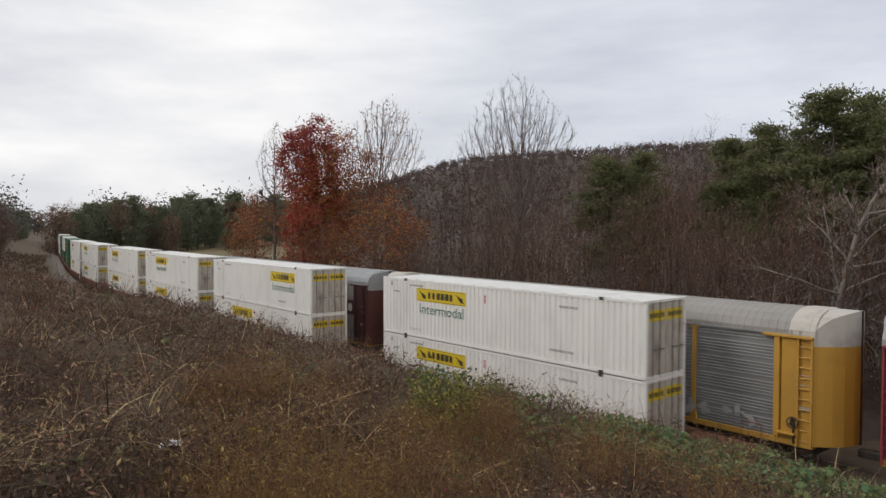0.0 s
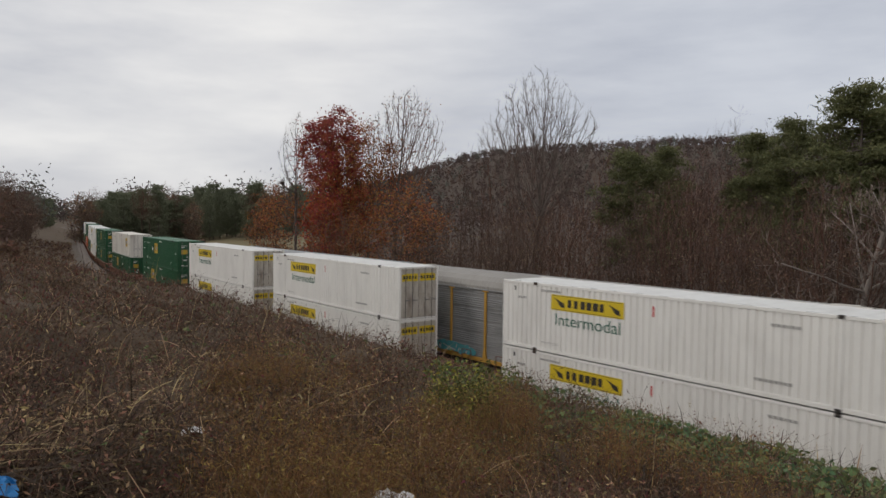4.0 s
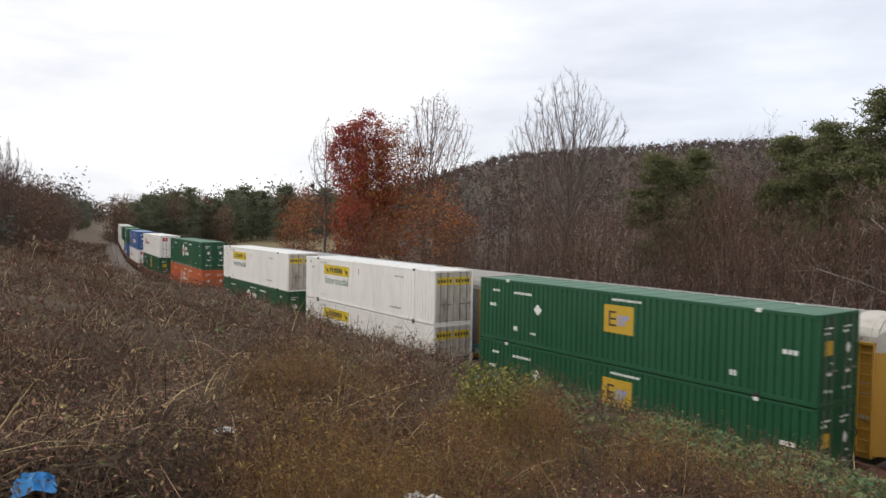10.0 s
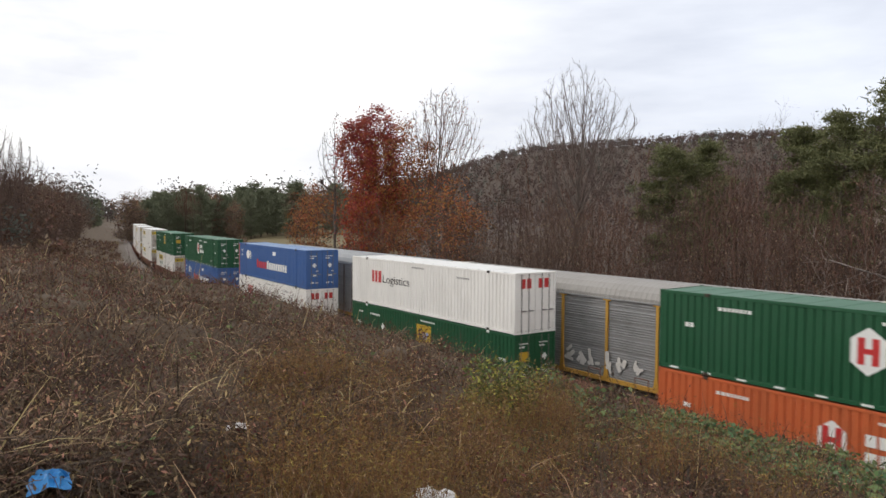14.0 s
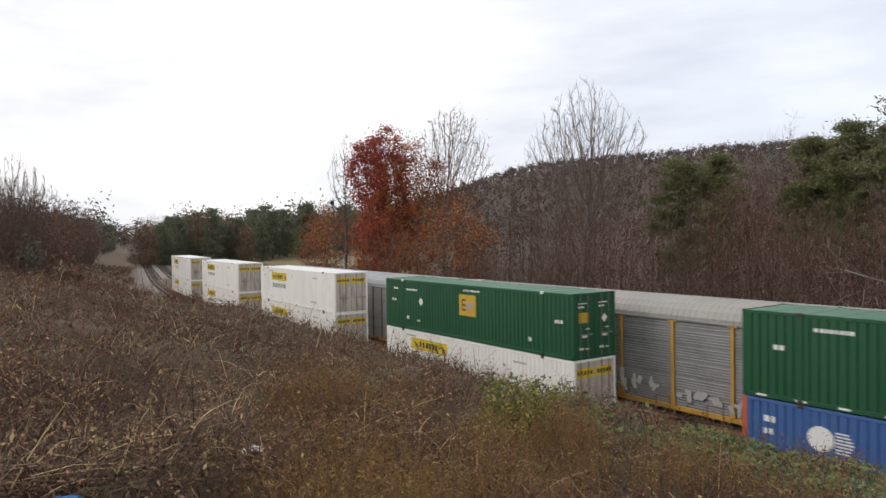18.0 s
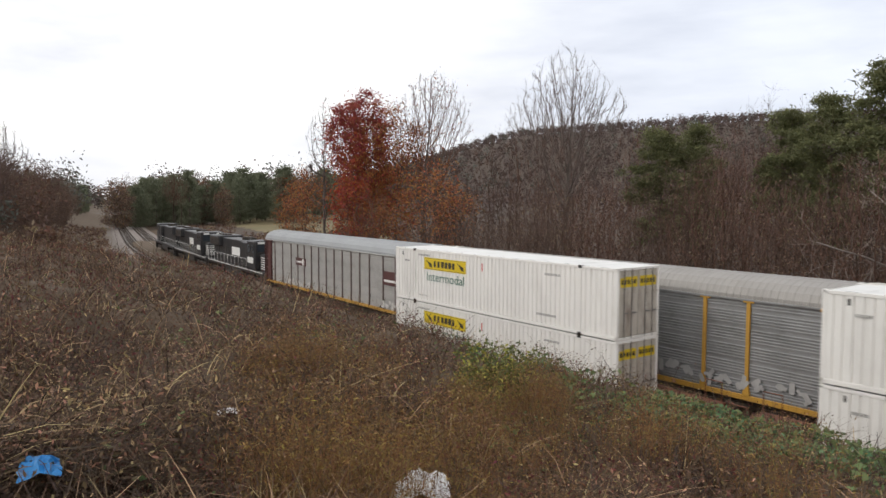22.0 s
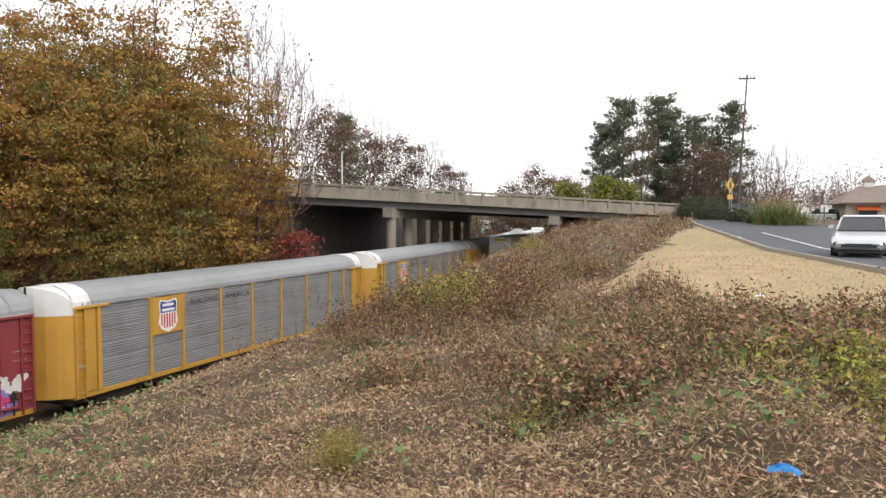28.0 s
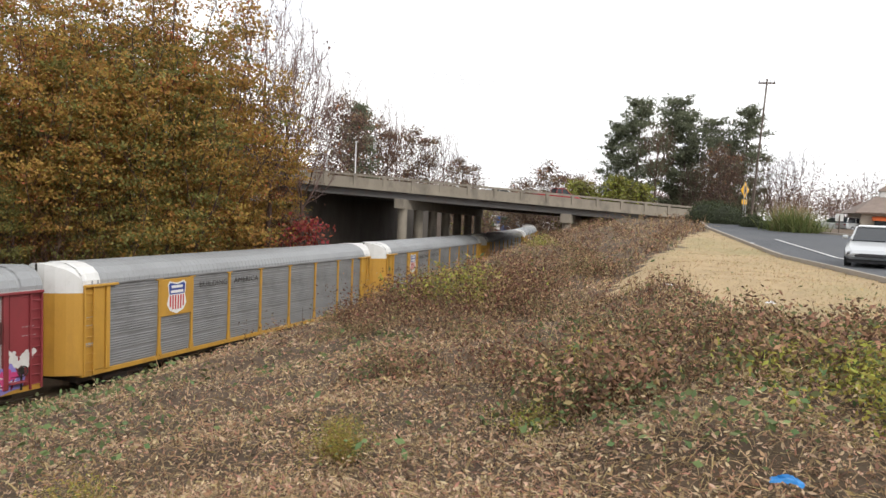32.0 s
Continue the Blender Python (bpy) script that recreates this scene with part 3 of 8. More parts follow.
bed = Geo()
for prof in (((-3.1, -0.62), (-1.75, -0.19)), ((-1.75, -0.19), (1.75, -0.19)), ((1.75, -0.19), (2.05, -0.24)), ((2.05, -0.24), (2.35, -0.19)),
             ((2.35, -0.19), (FAR + 1.75, -0.19)), ((FAR + 1.75, -0.19), (FAR + 3.1, -0.62))):
    along(prof[0][0], prof[0][1], prof[1][0], prof[1][1], -700, 420, 4, bed)
solid("ballast_bed", bed, M_BALLAST, "grey-brown crushed stone ballast under both tracks", "ballast", kind="structure")
for name, off in (("near", 0.0), ("far", FAR)):
    for side in (-0.753, 0.753):
        g = Geo()
        h = 0.036
        for a, b in (((-h, 0), (h, 0)), ((h, 0), (h, -0.04)), ((h, -0.04), (0.01, -0.05)), ((0.01, -0.05), (0.01, -0.14)), ((0.01, -0.14), (0.07, -0.165)),
                     ((-h, 0), (-h, -0.04)), ((-h, -0.04), (-0.01, -0.05)), ((-0.01, -0.05), (-0.01, -0.14)), ((-0.01, -0.14), (-0.07, -0.165))):
            along(off + side + a[0], a[1], off + side + b[0], b[1], -700, 420, 3, g)
        solid("rail", g, M_RAIL, "long steel rail polished on top and rusty below", "rail", "rails", kind="structure")
tie_mesh = Geo().box(-0.115, 0.115, -1.3, 1.3, -0.33, -0.155, c=0.012).mesh("tie", M_TIE)
for off in (0.0, FAR):
    ties = thing("tie_row", "dark creosoted timber ties in the ballast", "ties", kind="structure")
    for i in range(150):
        s = -100 + 0.53 * i * (1.0) if off == 0.0 else -190 + 0.53 * i
        ob = new("tie", tie_mesh)
        ob.parent = ties
        ob.matrix_basis = on_track(s, off, random.uniform(-0.01, 0.01), 0)
    g = Geo()
    lo, hi = (-100, -100 + 0.53 * 150) if off == 0.0 else (-190, -190 + 0.53 * 150)
    for s in np.arange(-420, 120, 0.53):
        if lo <= s < hi:
            continue
        x, y, th = track(s, off)
        c, n_ = math.cos(th), math.sin(th)
        v = [(x + c * a - n_ * b, y + n_ * a + c * b, z) for a in (-.115, .115) for b in (-1.3, 1.3) for z in (-.33, -.155)]
        g.add(v, [(0, 1, 3, 2), (4, 6, 7, 5), (0, 4, 5, 1), (2, 3, 7, 6), (1, 5, 7, 3)])
    ob = part("tie_rest", g, M_TIE, ties)
    ob["kind"] = "stuff"

# ---- intermodal containers ----
CL, CW, CH = 16.15, 2.59, 2.895
HALF = CL / 2


def ribbed(x0, x1, pitch, depth, y, z0, z1, sgn):
    """An upright sheet with pressed ribs, seen from the side sgn of y."""
    g, pr, x = Geo(), [], x0
    while x < x1 - 1e-6:
        w = min(pitch, x1 - x)
        e = min(0.04, 0.1 * w)
        pr += [(x, y), (x + w * 0.66, y), (x + w * 0.66 + e, y - sgn * depth), (x + w - e, y - sgn * depth)]
        x += pitch
    pr.append((x1, y))
    return g.sweep(pr, "z", z0, z1)


CONT = {}
BARS = random.Random(4)


def small_bars(parent, x0, z0, n, w, h, mat, y, name="marking"):
    """A line of unreadable marks as plain bars."""
    g, x = Geo(), x0
    for _ in range(n):
        ww = w * BARS.uniform(0.6, 1.2)
        g.box(x, x + ww, y - 0.004, y, z0, z0 + h)
        x += ww + w * 0.35
    return part(name, g, mat, parent)


def container(kind):
    """kind: the paint scheme. Local x forward along the track, -y the side to the camera, z up from its floor."""
    body, roof, door, pitch, depth = {
        "white": (M_WHITE, M_ROOFWHITE, M_DOORWHITE, 0.283, 0.045), "old": (M_OLDWHITE, M_OLDWHITE, M_OLDWHITE, 0.54, 0.04),
        "xpo": (M_WHITE, M_ROOFWHITE, M_WHITE, 0.283, 0.045), "green": (M_GREEN, M_ROOFGREEN, M_GREEN, 0.283, 0.045), "hub": (M_GREEN, M_ROOFGREEN, M_GREEN, 0.283, 0.045),
        "orange": (M_ORANGE, M_ORANGE, M_ORANGE, 0.283, 0.045), "blue": (M_BLUE, M_ROOFBLUE, M_BLUE, 0.283, 0.045)}[kind.split("_")[0]]
    label = {"white": "white corrugated 53-foot container with yellow panel and green lettering", "old": "rust-streaked white container with broad ribs and yellow panel",
             "xpo": "clean white container with red and black lettering", "green": "dark green container with a yellow square emblem",
             "hub": "dark green container with a white hexagon emblem", "orange": "orange-red corrugated container with white markings",
             "blue": "blue corrugated container with red and white lettering"}[kind.split("_")[0]]
    c = thing("container", label, "container", "containers of the moving train")
    y = CW / 2
    lo, hi = 0.17, CH - 0.13
    part("core", Geo().box(-HALF + 0.09, HALF - 0.09, -y + 0.075, y - 0.075, 0.05, CH - 0.06), M_STEEL, c, "dark inner shell")
    for sgn, nm in ((-1, "side_panel"), (1, "side_panel")):
        for a, b in ((-HALF + 0.12, -6.18), (-6.02, 6.02), (6.18, HALF - 0.12)):
            part(nm, ribbed(a, b, pitch, depth, sgn * (y - 0.015), lo, hi, sgn), body, c)
        part("top_rail", Geo().box(-HALF, HALF, sgn * y - 0.05 * (sgn > 0), sgn * y + 0.05 * (sgn < 0), hi, CH - 0.02, c=0.008), body, c)
        part("base_rail", Geo().box(-HALF, HALF, sgn * y - 0.06 * (sgn > 0), sgn * y + 0.06 * (sgn < 0), 0.02, lo, c=0.008), body, c)
        for x in (-6.1, 6.1):
            post = part("lifting_post", Geo().box(x - 0.08, x + 0.08, sgn * y - 0.03, sgn * y + 0.03, 0.02, CH - 0.1, c=0.008), body, c)
            part("casting", Geo().box(x - 0.09, x + 0.09, sgn * y - 0.05, sgn * y + 0.045, CH - 0.12, CH + 0.0, c=0.01), M_STEEL if kind != "green" else M_LOGOWHITE, post, "steel lifting casting")
            part("casting", Geo().box(x - 0.09, x + 0.09, sgn * y - 0.05, sgn * y + 0.04, 0.0, 0.12, c=0.01), M_STEEL, post)
    for x in (-1, 1):
        for sgn in (-1, 1):
            xa, xb = sorted((x * HALF, x * (HALF - 0.13)))
            ya, yb = sorted((sgn * y, sgn * (y - 0.13)))
            part("corner_post", Geo().box(xa, xb, ya, yb, 0, CH, c=0.012), body, c)
    # roof: shallow cross ribs
    g, x = [], -HALF + 0.1
    while x < HALF - 1.1:
        g += [(x, CH - 0.035), (x + 0.5, CH - 0.035), (x + 0.56, CH - 0.01), (x + 0.98, CH - 0.01)]
        x += 1.04
    g.append((HALF - 0.1, CH - 0.035))
    part("roof", Geo().sweep(g, "y", -y + 0.03, y - 0.03), roof, c)
    # front wall, to the rear of the moving train: level ribs
    pr, z = [], 0.2
    while z < CH - 0.3:
        pr += [(z, -HALF + 0.03), (z + 0.16, -HALF + 0.03), (z + 0.2, -HALF + 0.065), (z + 0.3, -HALF + 0.065)]
        z += 0.34
    pr.append((CH - 0.1, -HALF + 0.03))
    part("front_wall", Geo().sweep([(b, a) for a, b in pr], "y", -y + 0.12, y - 0.12), body, c)
    part("label_plate", Geo().box(-HALF + 0.012, -HALF + 0.028, -0.75, 0.75, CH - 0.42, CH - 0.2), M_LOGOYEL if kind.startswith("white") else body, c)
    # two doors with lock rods
    for sgn in (-1, 1):
        ya, yb = sorted((sgn * 0.012, sgn * (y - 0.13)))
        d = part("door", Geo().box(HALF - 0.075, HALF - 0.03, ya, yb, 0.14, CH - 0.12, c=0.01), door, c)
        for k in (0.3, 0.72):
            yy = sgn * (0.1 + k * (y - 0.23))
            part("lock_rod", Geo().tube((HALF - 0.005, yy, 0.06), (HALF - 0.005, yy, CH - 0.06), 0.02, 0.02, 6), M_ROD, d)
            part("handle", Geo().box(HALF - 0.02, HALF + 0.02, yy - 0.03, yy + 0.28, 1.05, 1.11, c=0.008), M_ROD, d)
        for z in (0.45, 1.15, 1.85, 2.5):
            yy = sgn * (y - 0.12)
            part("hinge", Geo().box(HALF - 0.05, HALF + 0.005, min(yy, yy - sgn * 0.22), max(yy, yy - sgn * 0.22), z, z + 0.07), door, d)
        if kind.startswith("white"):
            part("warning_band", Geo().box(HALF - 0.028, HALF - 0.022, ya + 0.06, yb - 0.06, CH - 0.78, CH - 0.36), M_LOGOYEL, d)
            small = Geo()
            for q in range(5):
                small.box(HALF - 0.021, HALF - 0.016, ya + 0.12 + q * 0.19, ya + 0.24 + q * 0.19, CH - 0.66, CH - 0.48)
            part("marking", small, M_LOGOBLACK, d)
        elif kind.split("_")[0] in ("green", "hub", "blue", "orange"):
            mk_ = M_LOGOWHITE if kind != "orange" else M_OLDWHITE
            g = Geo()
            for z, a, b, hh in ((0.42, -0.3, -0.05, 0.1), (0.42, 0.08, 0.3, 0.07), (0.95, -0.12, 0.16, 0.12), (1.3, 0.1, 0.32, 0.06), (2.25, -0.34, -0.02, 0.08), (2.42, -0.34, 0.2, 0.05)):
                g.box(HALF - 0.028, HALF - 0.022, sgn * 0.62 + a, sgn * 0.62 + b, z, z + hh)
            part("marking", g, mk_, d)
            if sgn < 0 and kind.startswith("green"):
                part("emblem_panel", Geo().box(HALF - 0.028, HALF - 0.022, -0.95, -0.35, 1.6, 2.05), surf_logo_ochre, d, "ochre emblem")
            else:
                part("diamond_plate", Geo().add([(HALF - 0.02, sgn * 0.62, 1.55), (HALF - 0.02, sgn * 0.62 + 0.17, 1.75), (HALF - 0.02, sgn * 0.62, 1.95), (HALF - 0.02, sgn * 0.62 - 0.17, 1.75)], [(0, 1, 2, 3)]), mk_, d)
        elif kind == "xpo":
            g = Geo()
            for q in range(2):
                g.box(HALF - 0.028, HALF - 0.022, sgn * 0.55 - 0.35 + q * 0.36, sgn * 0.55 - 0.08 + q * 0.36, CH - 0.75, CH - 0.3)
            part("marking", g, M_LOGORED, d)
    part("door_sill", Geo().box(HALF - 0.1, HALF, -y + 0.13, y - 0.13, 0, 0.12, c=0.01), body, c)
    part("door_header", Geo().box(HALF - 0.1, HALF, -y + 0.13, y - 0.13, CH - 0.11, CH, c=0.01), body, c)
    # decals on the side to the camera, standing on the ribs' faces
    f = -y + 0.008
    X = lambda a: -HALF + a
    if kind.startswith("white"):
        sh = {"white": 0.0, "white_s": 0.9, "white_r": 7.6}[kind]
        X = lambda a: -HALF + a + sh
        p = part("emblem_panel", Geo().box(X(2.85), X(6.5), f - 0.003, f + 0.004, CH - 1.06, CH - 0.42), M_LOGOYEL, c, "yellow panel with black marks")
        g, x = Geo(), X(3.75)
        for w_ in (0.18, 0, 0.2, 0, 0.24, 0.24, 0.26, 0.2):
            if w_:
                g.box(x, x + w_, f - 0.007, f - 0.003, CH - 0.9, CH - 0.58)
                x += w_ + 0.07
            else:
                x += 0.07
        g.box(X(2.93), X(6.42), f - 0.007, f - 0.003, CH - 0.47, CH - 0.455)
        g.box(X(2.93), X(6.42), f - 0.007, f - 0.003, CH - 1.03, CH - 1.015)
        for sx in (3.0, 5.75):
            g.add([(X(sx), f - 0.006, CH - 0.55), (X(sx + 0.55), f - 0.006, CH - 0.75), (X(sx + 0.6), f - 0.006, CH - 0.95), (X(sx + 0.35), f - 0.006, CH - 0.9), (X(sx + 0.2), f - 0.006, CH - 0.7)], [(0, 1, 2, 3, 4)])
        part("marking", g, M_LOGOBLACK, p)
        t_ = part("lettering", words("Intermodal", 0.5, M_LOGOGREEN), None, c, "green lettering", at=Matrix.Translation((X(3.05), f - 0.004, CH - 1.66)))
        t_.scale = (3.25 / max(t_.dimensions.x, 0.1), 1, 1)
        X = lambda a: -HALF + a
        t_ = part("lettering", words("TOP LIFT ONLY", 0.1, M_LOGOGREY), None, c, at=Matrix.Translation((X(2.3), f - 0.004, 0.35)))
        small_bars(c, X(2.3), CH - 0.36, 9, 0.1, 0.09, M_LOGOGREY, f)
        small_bars(c, X(0.95), CH - 0.75, 5, 0.09, 0.1, M_LOGOGREY, f)
        small_bars(c, X(11.6), 0.5, 8, 0.12, 0.1, M_LOGOGREY, f)
        small_bars(c, X(12.1), CH - 0.6, 6, 0.12, 0.1, M_LOGOGREY, f)
        part("marking", Geo().box(X(0.72), X(0.8), f - 0.004, f, CH - 0.42, CH - 0.22), M_STEEL, c)
        part("marking", Geo().box(X(7.75), X(7.82), f - 0.004, f, CH - 0.8, CH - 0.42), M_LOGORED, c) if sh < 5 else None
    elif kind.split("_")[0] in ("green", "old"):
        at_ = {"green": 7.85, "green_b": 4.6, "green_c": 6.2, "old": 12.4}[kind]
        p = part("emblem_panel", Geo().box(X(at_ - 0.15), X(at_ + 1.3), f - 0.003, f + 0.004, CH - 1.62, CH - 0.52), surf_logo_ochre, c, "ochre square emblem")
        g = Geo().box(X(at_ + 0.1), X(at_ + 0.18), f - 0.007, f - 0.003, CH - 1.36, CH - 0.76)
        for z in (1.36, 1.11, 0.84):
            g.box(X(at_ + 0.18), X(at_ + 0.46), f - 0.007, f - 0.003, CH - z, CH - z + 0.08)
        part("marking", g, M_LOGOBLACK, p)
        part("marking", Geo().box(X(at_ + 0.54), X(at_ + 0.62), f - 0.007, f - 0.003, CH - 1.3, CH - 0.9).box(X(at_ + 0.68), X(at_ + 0.76), f - 0.007, f - 0.003, CH - 1.3, CH - 0.9)
             .box(X(at_ + 0.82), X(at_ + 0.9), f - 0.007, f - 0.003, CH - 1.3, CH - 0.9).box(X(at_ + 0.9), X(at_ + 1.05), f - 0.007, f - 0.003, CH - 1.08, CH - 0.9), M_LOGOLILAC, p)
        mk = M_LOGOWHITE if kind != "old" else M_LOGOGREY
        if kind != "old":
            dx = {"green": 3.95, "green_b": 9.6, "green_c": 5.1}[kind]
            part("diamond_plate", Geo().add([(X(dx), f - 0.004, CH - 0.95), (X(dx + 0.25), f - 0.004, CH - 1.2), (X(dx), f - 0.004, CH - 1.45), (X(dx - 0.25), f - 0.004, CH - 1.2)], [(0, 1, 2, 3)]), mk, c, "white diamond plate")
        small_bars(c, X(2.4), CH - 0.62, 8, 0.12, 0.11, mk, f)
        small_bars(c, X(0.95), CH - 0.6, 3, 0.12, 0.1, mk, f)
        small_bars(c, X(0.75), CH - 1.3, 3, 0.12, 0.14, mk, f)
        small_bars(c, X(2.4), 0.6, 2, 0.12, 0.2, mk, f)
        small_bars(c, X(3.5), 0.55, 3, 0.1, 0.1, mk, f)
        small_bars(c, X(8.1), CH - 0.35, 12, 0.1, 0.09, mk, f)
        small_bars(c, X(13.2), 0.55, 2, 0.12, 0.18, mk, f)
        small_bars(c, X(15.0), CH - 1.35, 3, 0.14, 0.15, mk, f)
    elif kind in ("hub", "orange"):
        mk = M_LOGOWHITE
        cx, cz, r = (7.25, CH - 1.22, 0.72) if kind == "hub" else (6.3, CH - 1.15, 0.6)
        pts = [(X(cx + r * 0.8 * math.sin(k * math.pi / 3)), f - 0.003, cz + r * math.cos(k * math.pi / 3)) for k in range(6)]
        p = part("emblem", Geo().add(pts, [tuple(range(6))]), mk, c, "white hexagon emblem")
        g = Geo()
        for a0, a1, z0, z1 in ((-0.3, -0.1, -0.4, 0.4), (0.1, 0.3, -0.4, 0.4), (-0.1, 0.1, -0.08, 0.08)):
            g.box(X(cx + a0), X(cx + a1), f - 0.008, f - 0.004, cz + z0, cz + z1)
        part("marking", g, M_LOGORED, p)
        for row, (z, ws) in enumerate(((cz + 0.05, (0.3, 0.24, 0.24)), (cz - 0.48, (0.32, 0.24, 0.24, 0.24, 0.24)))):
            g, x = Geo(), X(cx + 0.95)
            for w_ in ws:
                g.box(x, x + w_, f - 0.004, f, z, z + 0.36)
                x += w_ + 0.08
            part("marking", g, mk, p)
        small_bars(c, X(2.4), CH - 0.55, 8, 0.13, 0.12, mk, f)
        small_bars(c, X(1.1), CH - 1.25, 2, 0.13, 0.16, mk, f)
        small_bars(c, X(7.6), CH - 0.4, 12, 0.1, 0.09, mk, f)
        small_bars(c, X(14.6), CH - 0.55, 3, 0.14, 0.12, mk, f)
        small_bars(c, X(14.9), CH - 1.5, 3, 0.14, 0.16, mk, f)
        small_bars(c, X(10.0), CH - 0.5, 9, 0.14, 0.14, mk, f)
        small_bars(c, X(13.2), 0.5, 2, 0.13, 0.18, mk, f)
        tape = Geo()
        for k_ in range(12):
            tape.box(X(0.5 + k_ * 1.32), X(0.85 + k_ * 1.32), -y - 0.004, -y - 0.001, 0.06, 0.13)
        part("marking", tape, mk, c)
    elif kind == "xpo":
        for xa, xb in ((2.6, 2.85), (2.98, 3.25), (3.38, 3.72)):
            part("emblem_block", Geo().box(X(xa), X(xb), f - 0.004, f, CH - 1.45, CH - 0.75), M_LOGORED, c, "red block mark")
        t_ = part("lettering", words("Logistics", 0.5, M_LOGOBLACK), None, c, "black lettering", at=Matrix.Translation((X(3.85), f - 0.004, CH - 1.42)))
        t_.scale = (3.0 / max(t_.dimensions.x, 0.1), 1, 1)
        small_bars(c, X(11.5), CH - 0.6, 8, 0.12, 0.1, M_LOGOGREY, f)
        small_bars(c, X(7.2), CH - 0.35, 10, 0.1, 0.09, M_LOGOGREY, f)
    elif kind == "blue":
        for k_, (bx, bw, mt) in enumerate(((5.0, 2.4, M_LOGORED), (7.6, 4.6, M_LOGOWHITE))):
            g, x = Geo(), X(bx)
            tall = True
            while x < X(bx + bw) - 0.3:
                g.box(x, x + 0.4, f - 0.004, f, CH - 1.95, CH - (1.25 if tall else 1.4))
                x += 0.52
                tall = False
            part("marking", g, mt, c, "block marks")
        part("emblem", Geo().add([(X(2.6 + 0.42 * math.cos(a)), f - 0.004, CH - 0.95 + 0.4 * math.sin(a)) for a in np.linspace(0, 2 * math.pi, 14)[:-1]], [tuple(range(13))]), M_LOGOWHITE, c, "white globe emblem")
        em = Geo()
        for k_ in range(7):
            em.box(X(3.05), X(3.6 - abs(k_ - 3) * 0.05), f - 0.004, f, CH - 1.3 + k_ * 0.1, CH - 1.25 + k_ * 0.1)
        part("marking", em, M_LOGOWHITE, c)
        small_bars(c, X(0.75), CH - 0.75, 2, 0.18, 0.2, M_LOGOWHITE, f)
        small_bars(c, X(0.75), CH - 1.15, 2, 0.18, 0.18, M_LOGOWHITE, f)
        part("plate", Geo().box(X(9.0), X(9.7), f - 0.004, f, CH - 0.75, CH - 0.45), M_LOGOWHITE, c, "white plate")
        part("end_stripe", Geo().box(-HALF - 0.004, -HALF + 0.15, -y - 0.004, -y + 0.1, 0.02, CH - 0.02), M_ORANGE, c, "orange corner stripe")
    return c


surf_logo_ochre = surf("ochre_decal", (0.5, 0.32, 0.03), 0.5, 0, 0.08, 2, 0, 30)


def well_car():
    c = thing("well_car", "rusty brown well car carrying two stacked containers", "railcar", "well cars of the moving train")
    for sgn in (-1, 1):
        y = sgn * 1.42
        s = part("side_sill", Geo().box(-8.6, 8.6, y - 0.05, y + 0.05, 0.28, 1.0, c=0.015), M_WELL, c)
        part("top_chord", Geo().box(-8.7, 8.7, y - 0.09, y + 0.09, 0.98, 1.12, c=0.015), M_WELL, s)
        for i in range(9):
            x = -8.3 + i * 2.075
            part("rib", Geo().box(x - 0.05, x + 0.05, y + (0.05 if sgn > 0 else -0.13), y + (0.13 if sgn > 0 else -0.05), 0.3, 0.98), M_WELL, s)
    part("floor", Geo().box(-8.6, 8.6, -1.4, 1.4, 0.26, 0.33), M_WELL, c)
    for e in (-1, 1):
        xa, xb = sorted((e * 8.6, e * 11.2))
        part("platform", Geo().box(xa, xb, -1.35, 1.35, 0.95, 1.12, c=0.02), M_WELL, c)
        part("coupler", Geo().box(min(e * 11.2, e * 11.75), max(e * 11.2, e * 11.75), -0.14, 0.14, 0.72, 0.98, c=0.03), M_STEEL, c)
        for yy in (-1.2, 1.2):
            part("grab_rail", Geo().tube((e * 11.1, yy, 1.1), (e * 11.1, yy, 1.9), 0.022, 0.022, 6).tube((e * 11.1, yy, 1.9), (e * 10.4, yy, 1.9), 0.022, 0.022, 6).tube((e * 10.4, yy, 1.9), (e * 10.4, yy, 1.1), 0.022, 0.022, 6), M_WELL, c)
        bogie(c, e * 10.0)
    return c


def bogie(parent, x0, base=1.78):
    b = part("truck", Geo().box(x0 - 0.3, x0 + 0.3, -1.1, 1.1, 0.45, 0.75, c=0.03), M_STEEL, parent)
    for sgn in (-1, 1):
        y = sgn * 1.02
        part("side_frame", Geo().box(x0 - 1.2, x0 + 1.2, y - 0.1, y + 0.1, 0.52, 0.72, c=0.03).box(x0 - 0.55, x0 + 0.55, y - 0.1, y + 0.1, 0.26, 0.52, c=0.03), M_STEEL, b)
        for e in (-1, 1):
            part("wheel", Geo().tube((x0 + e * base / 2, sgn * 0.70, 0.46), (x0 + e * base / 2, sgn * 0.82, 0.46), 0.46, 0.46, 20), M_STEEL, b)
    for e in (-1, 1):
        part("axle", Geo().tube((x0 + e * base / 2, -0.9, 0.46), (x0 + e * base / 2, 0.9, 0.46), 0.08, 0.08, 8), M_STEEL, b)
    return b


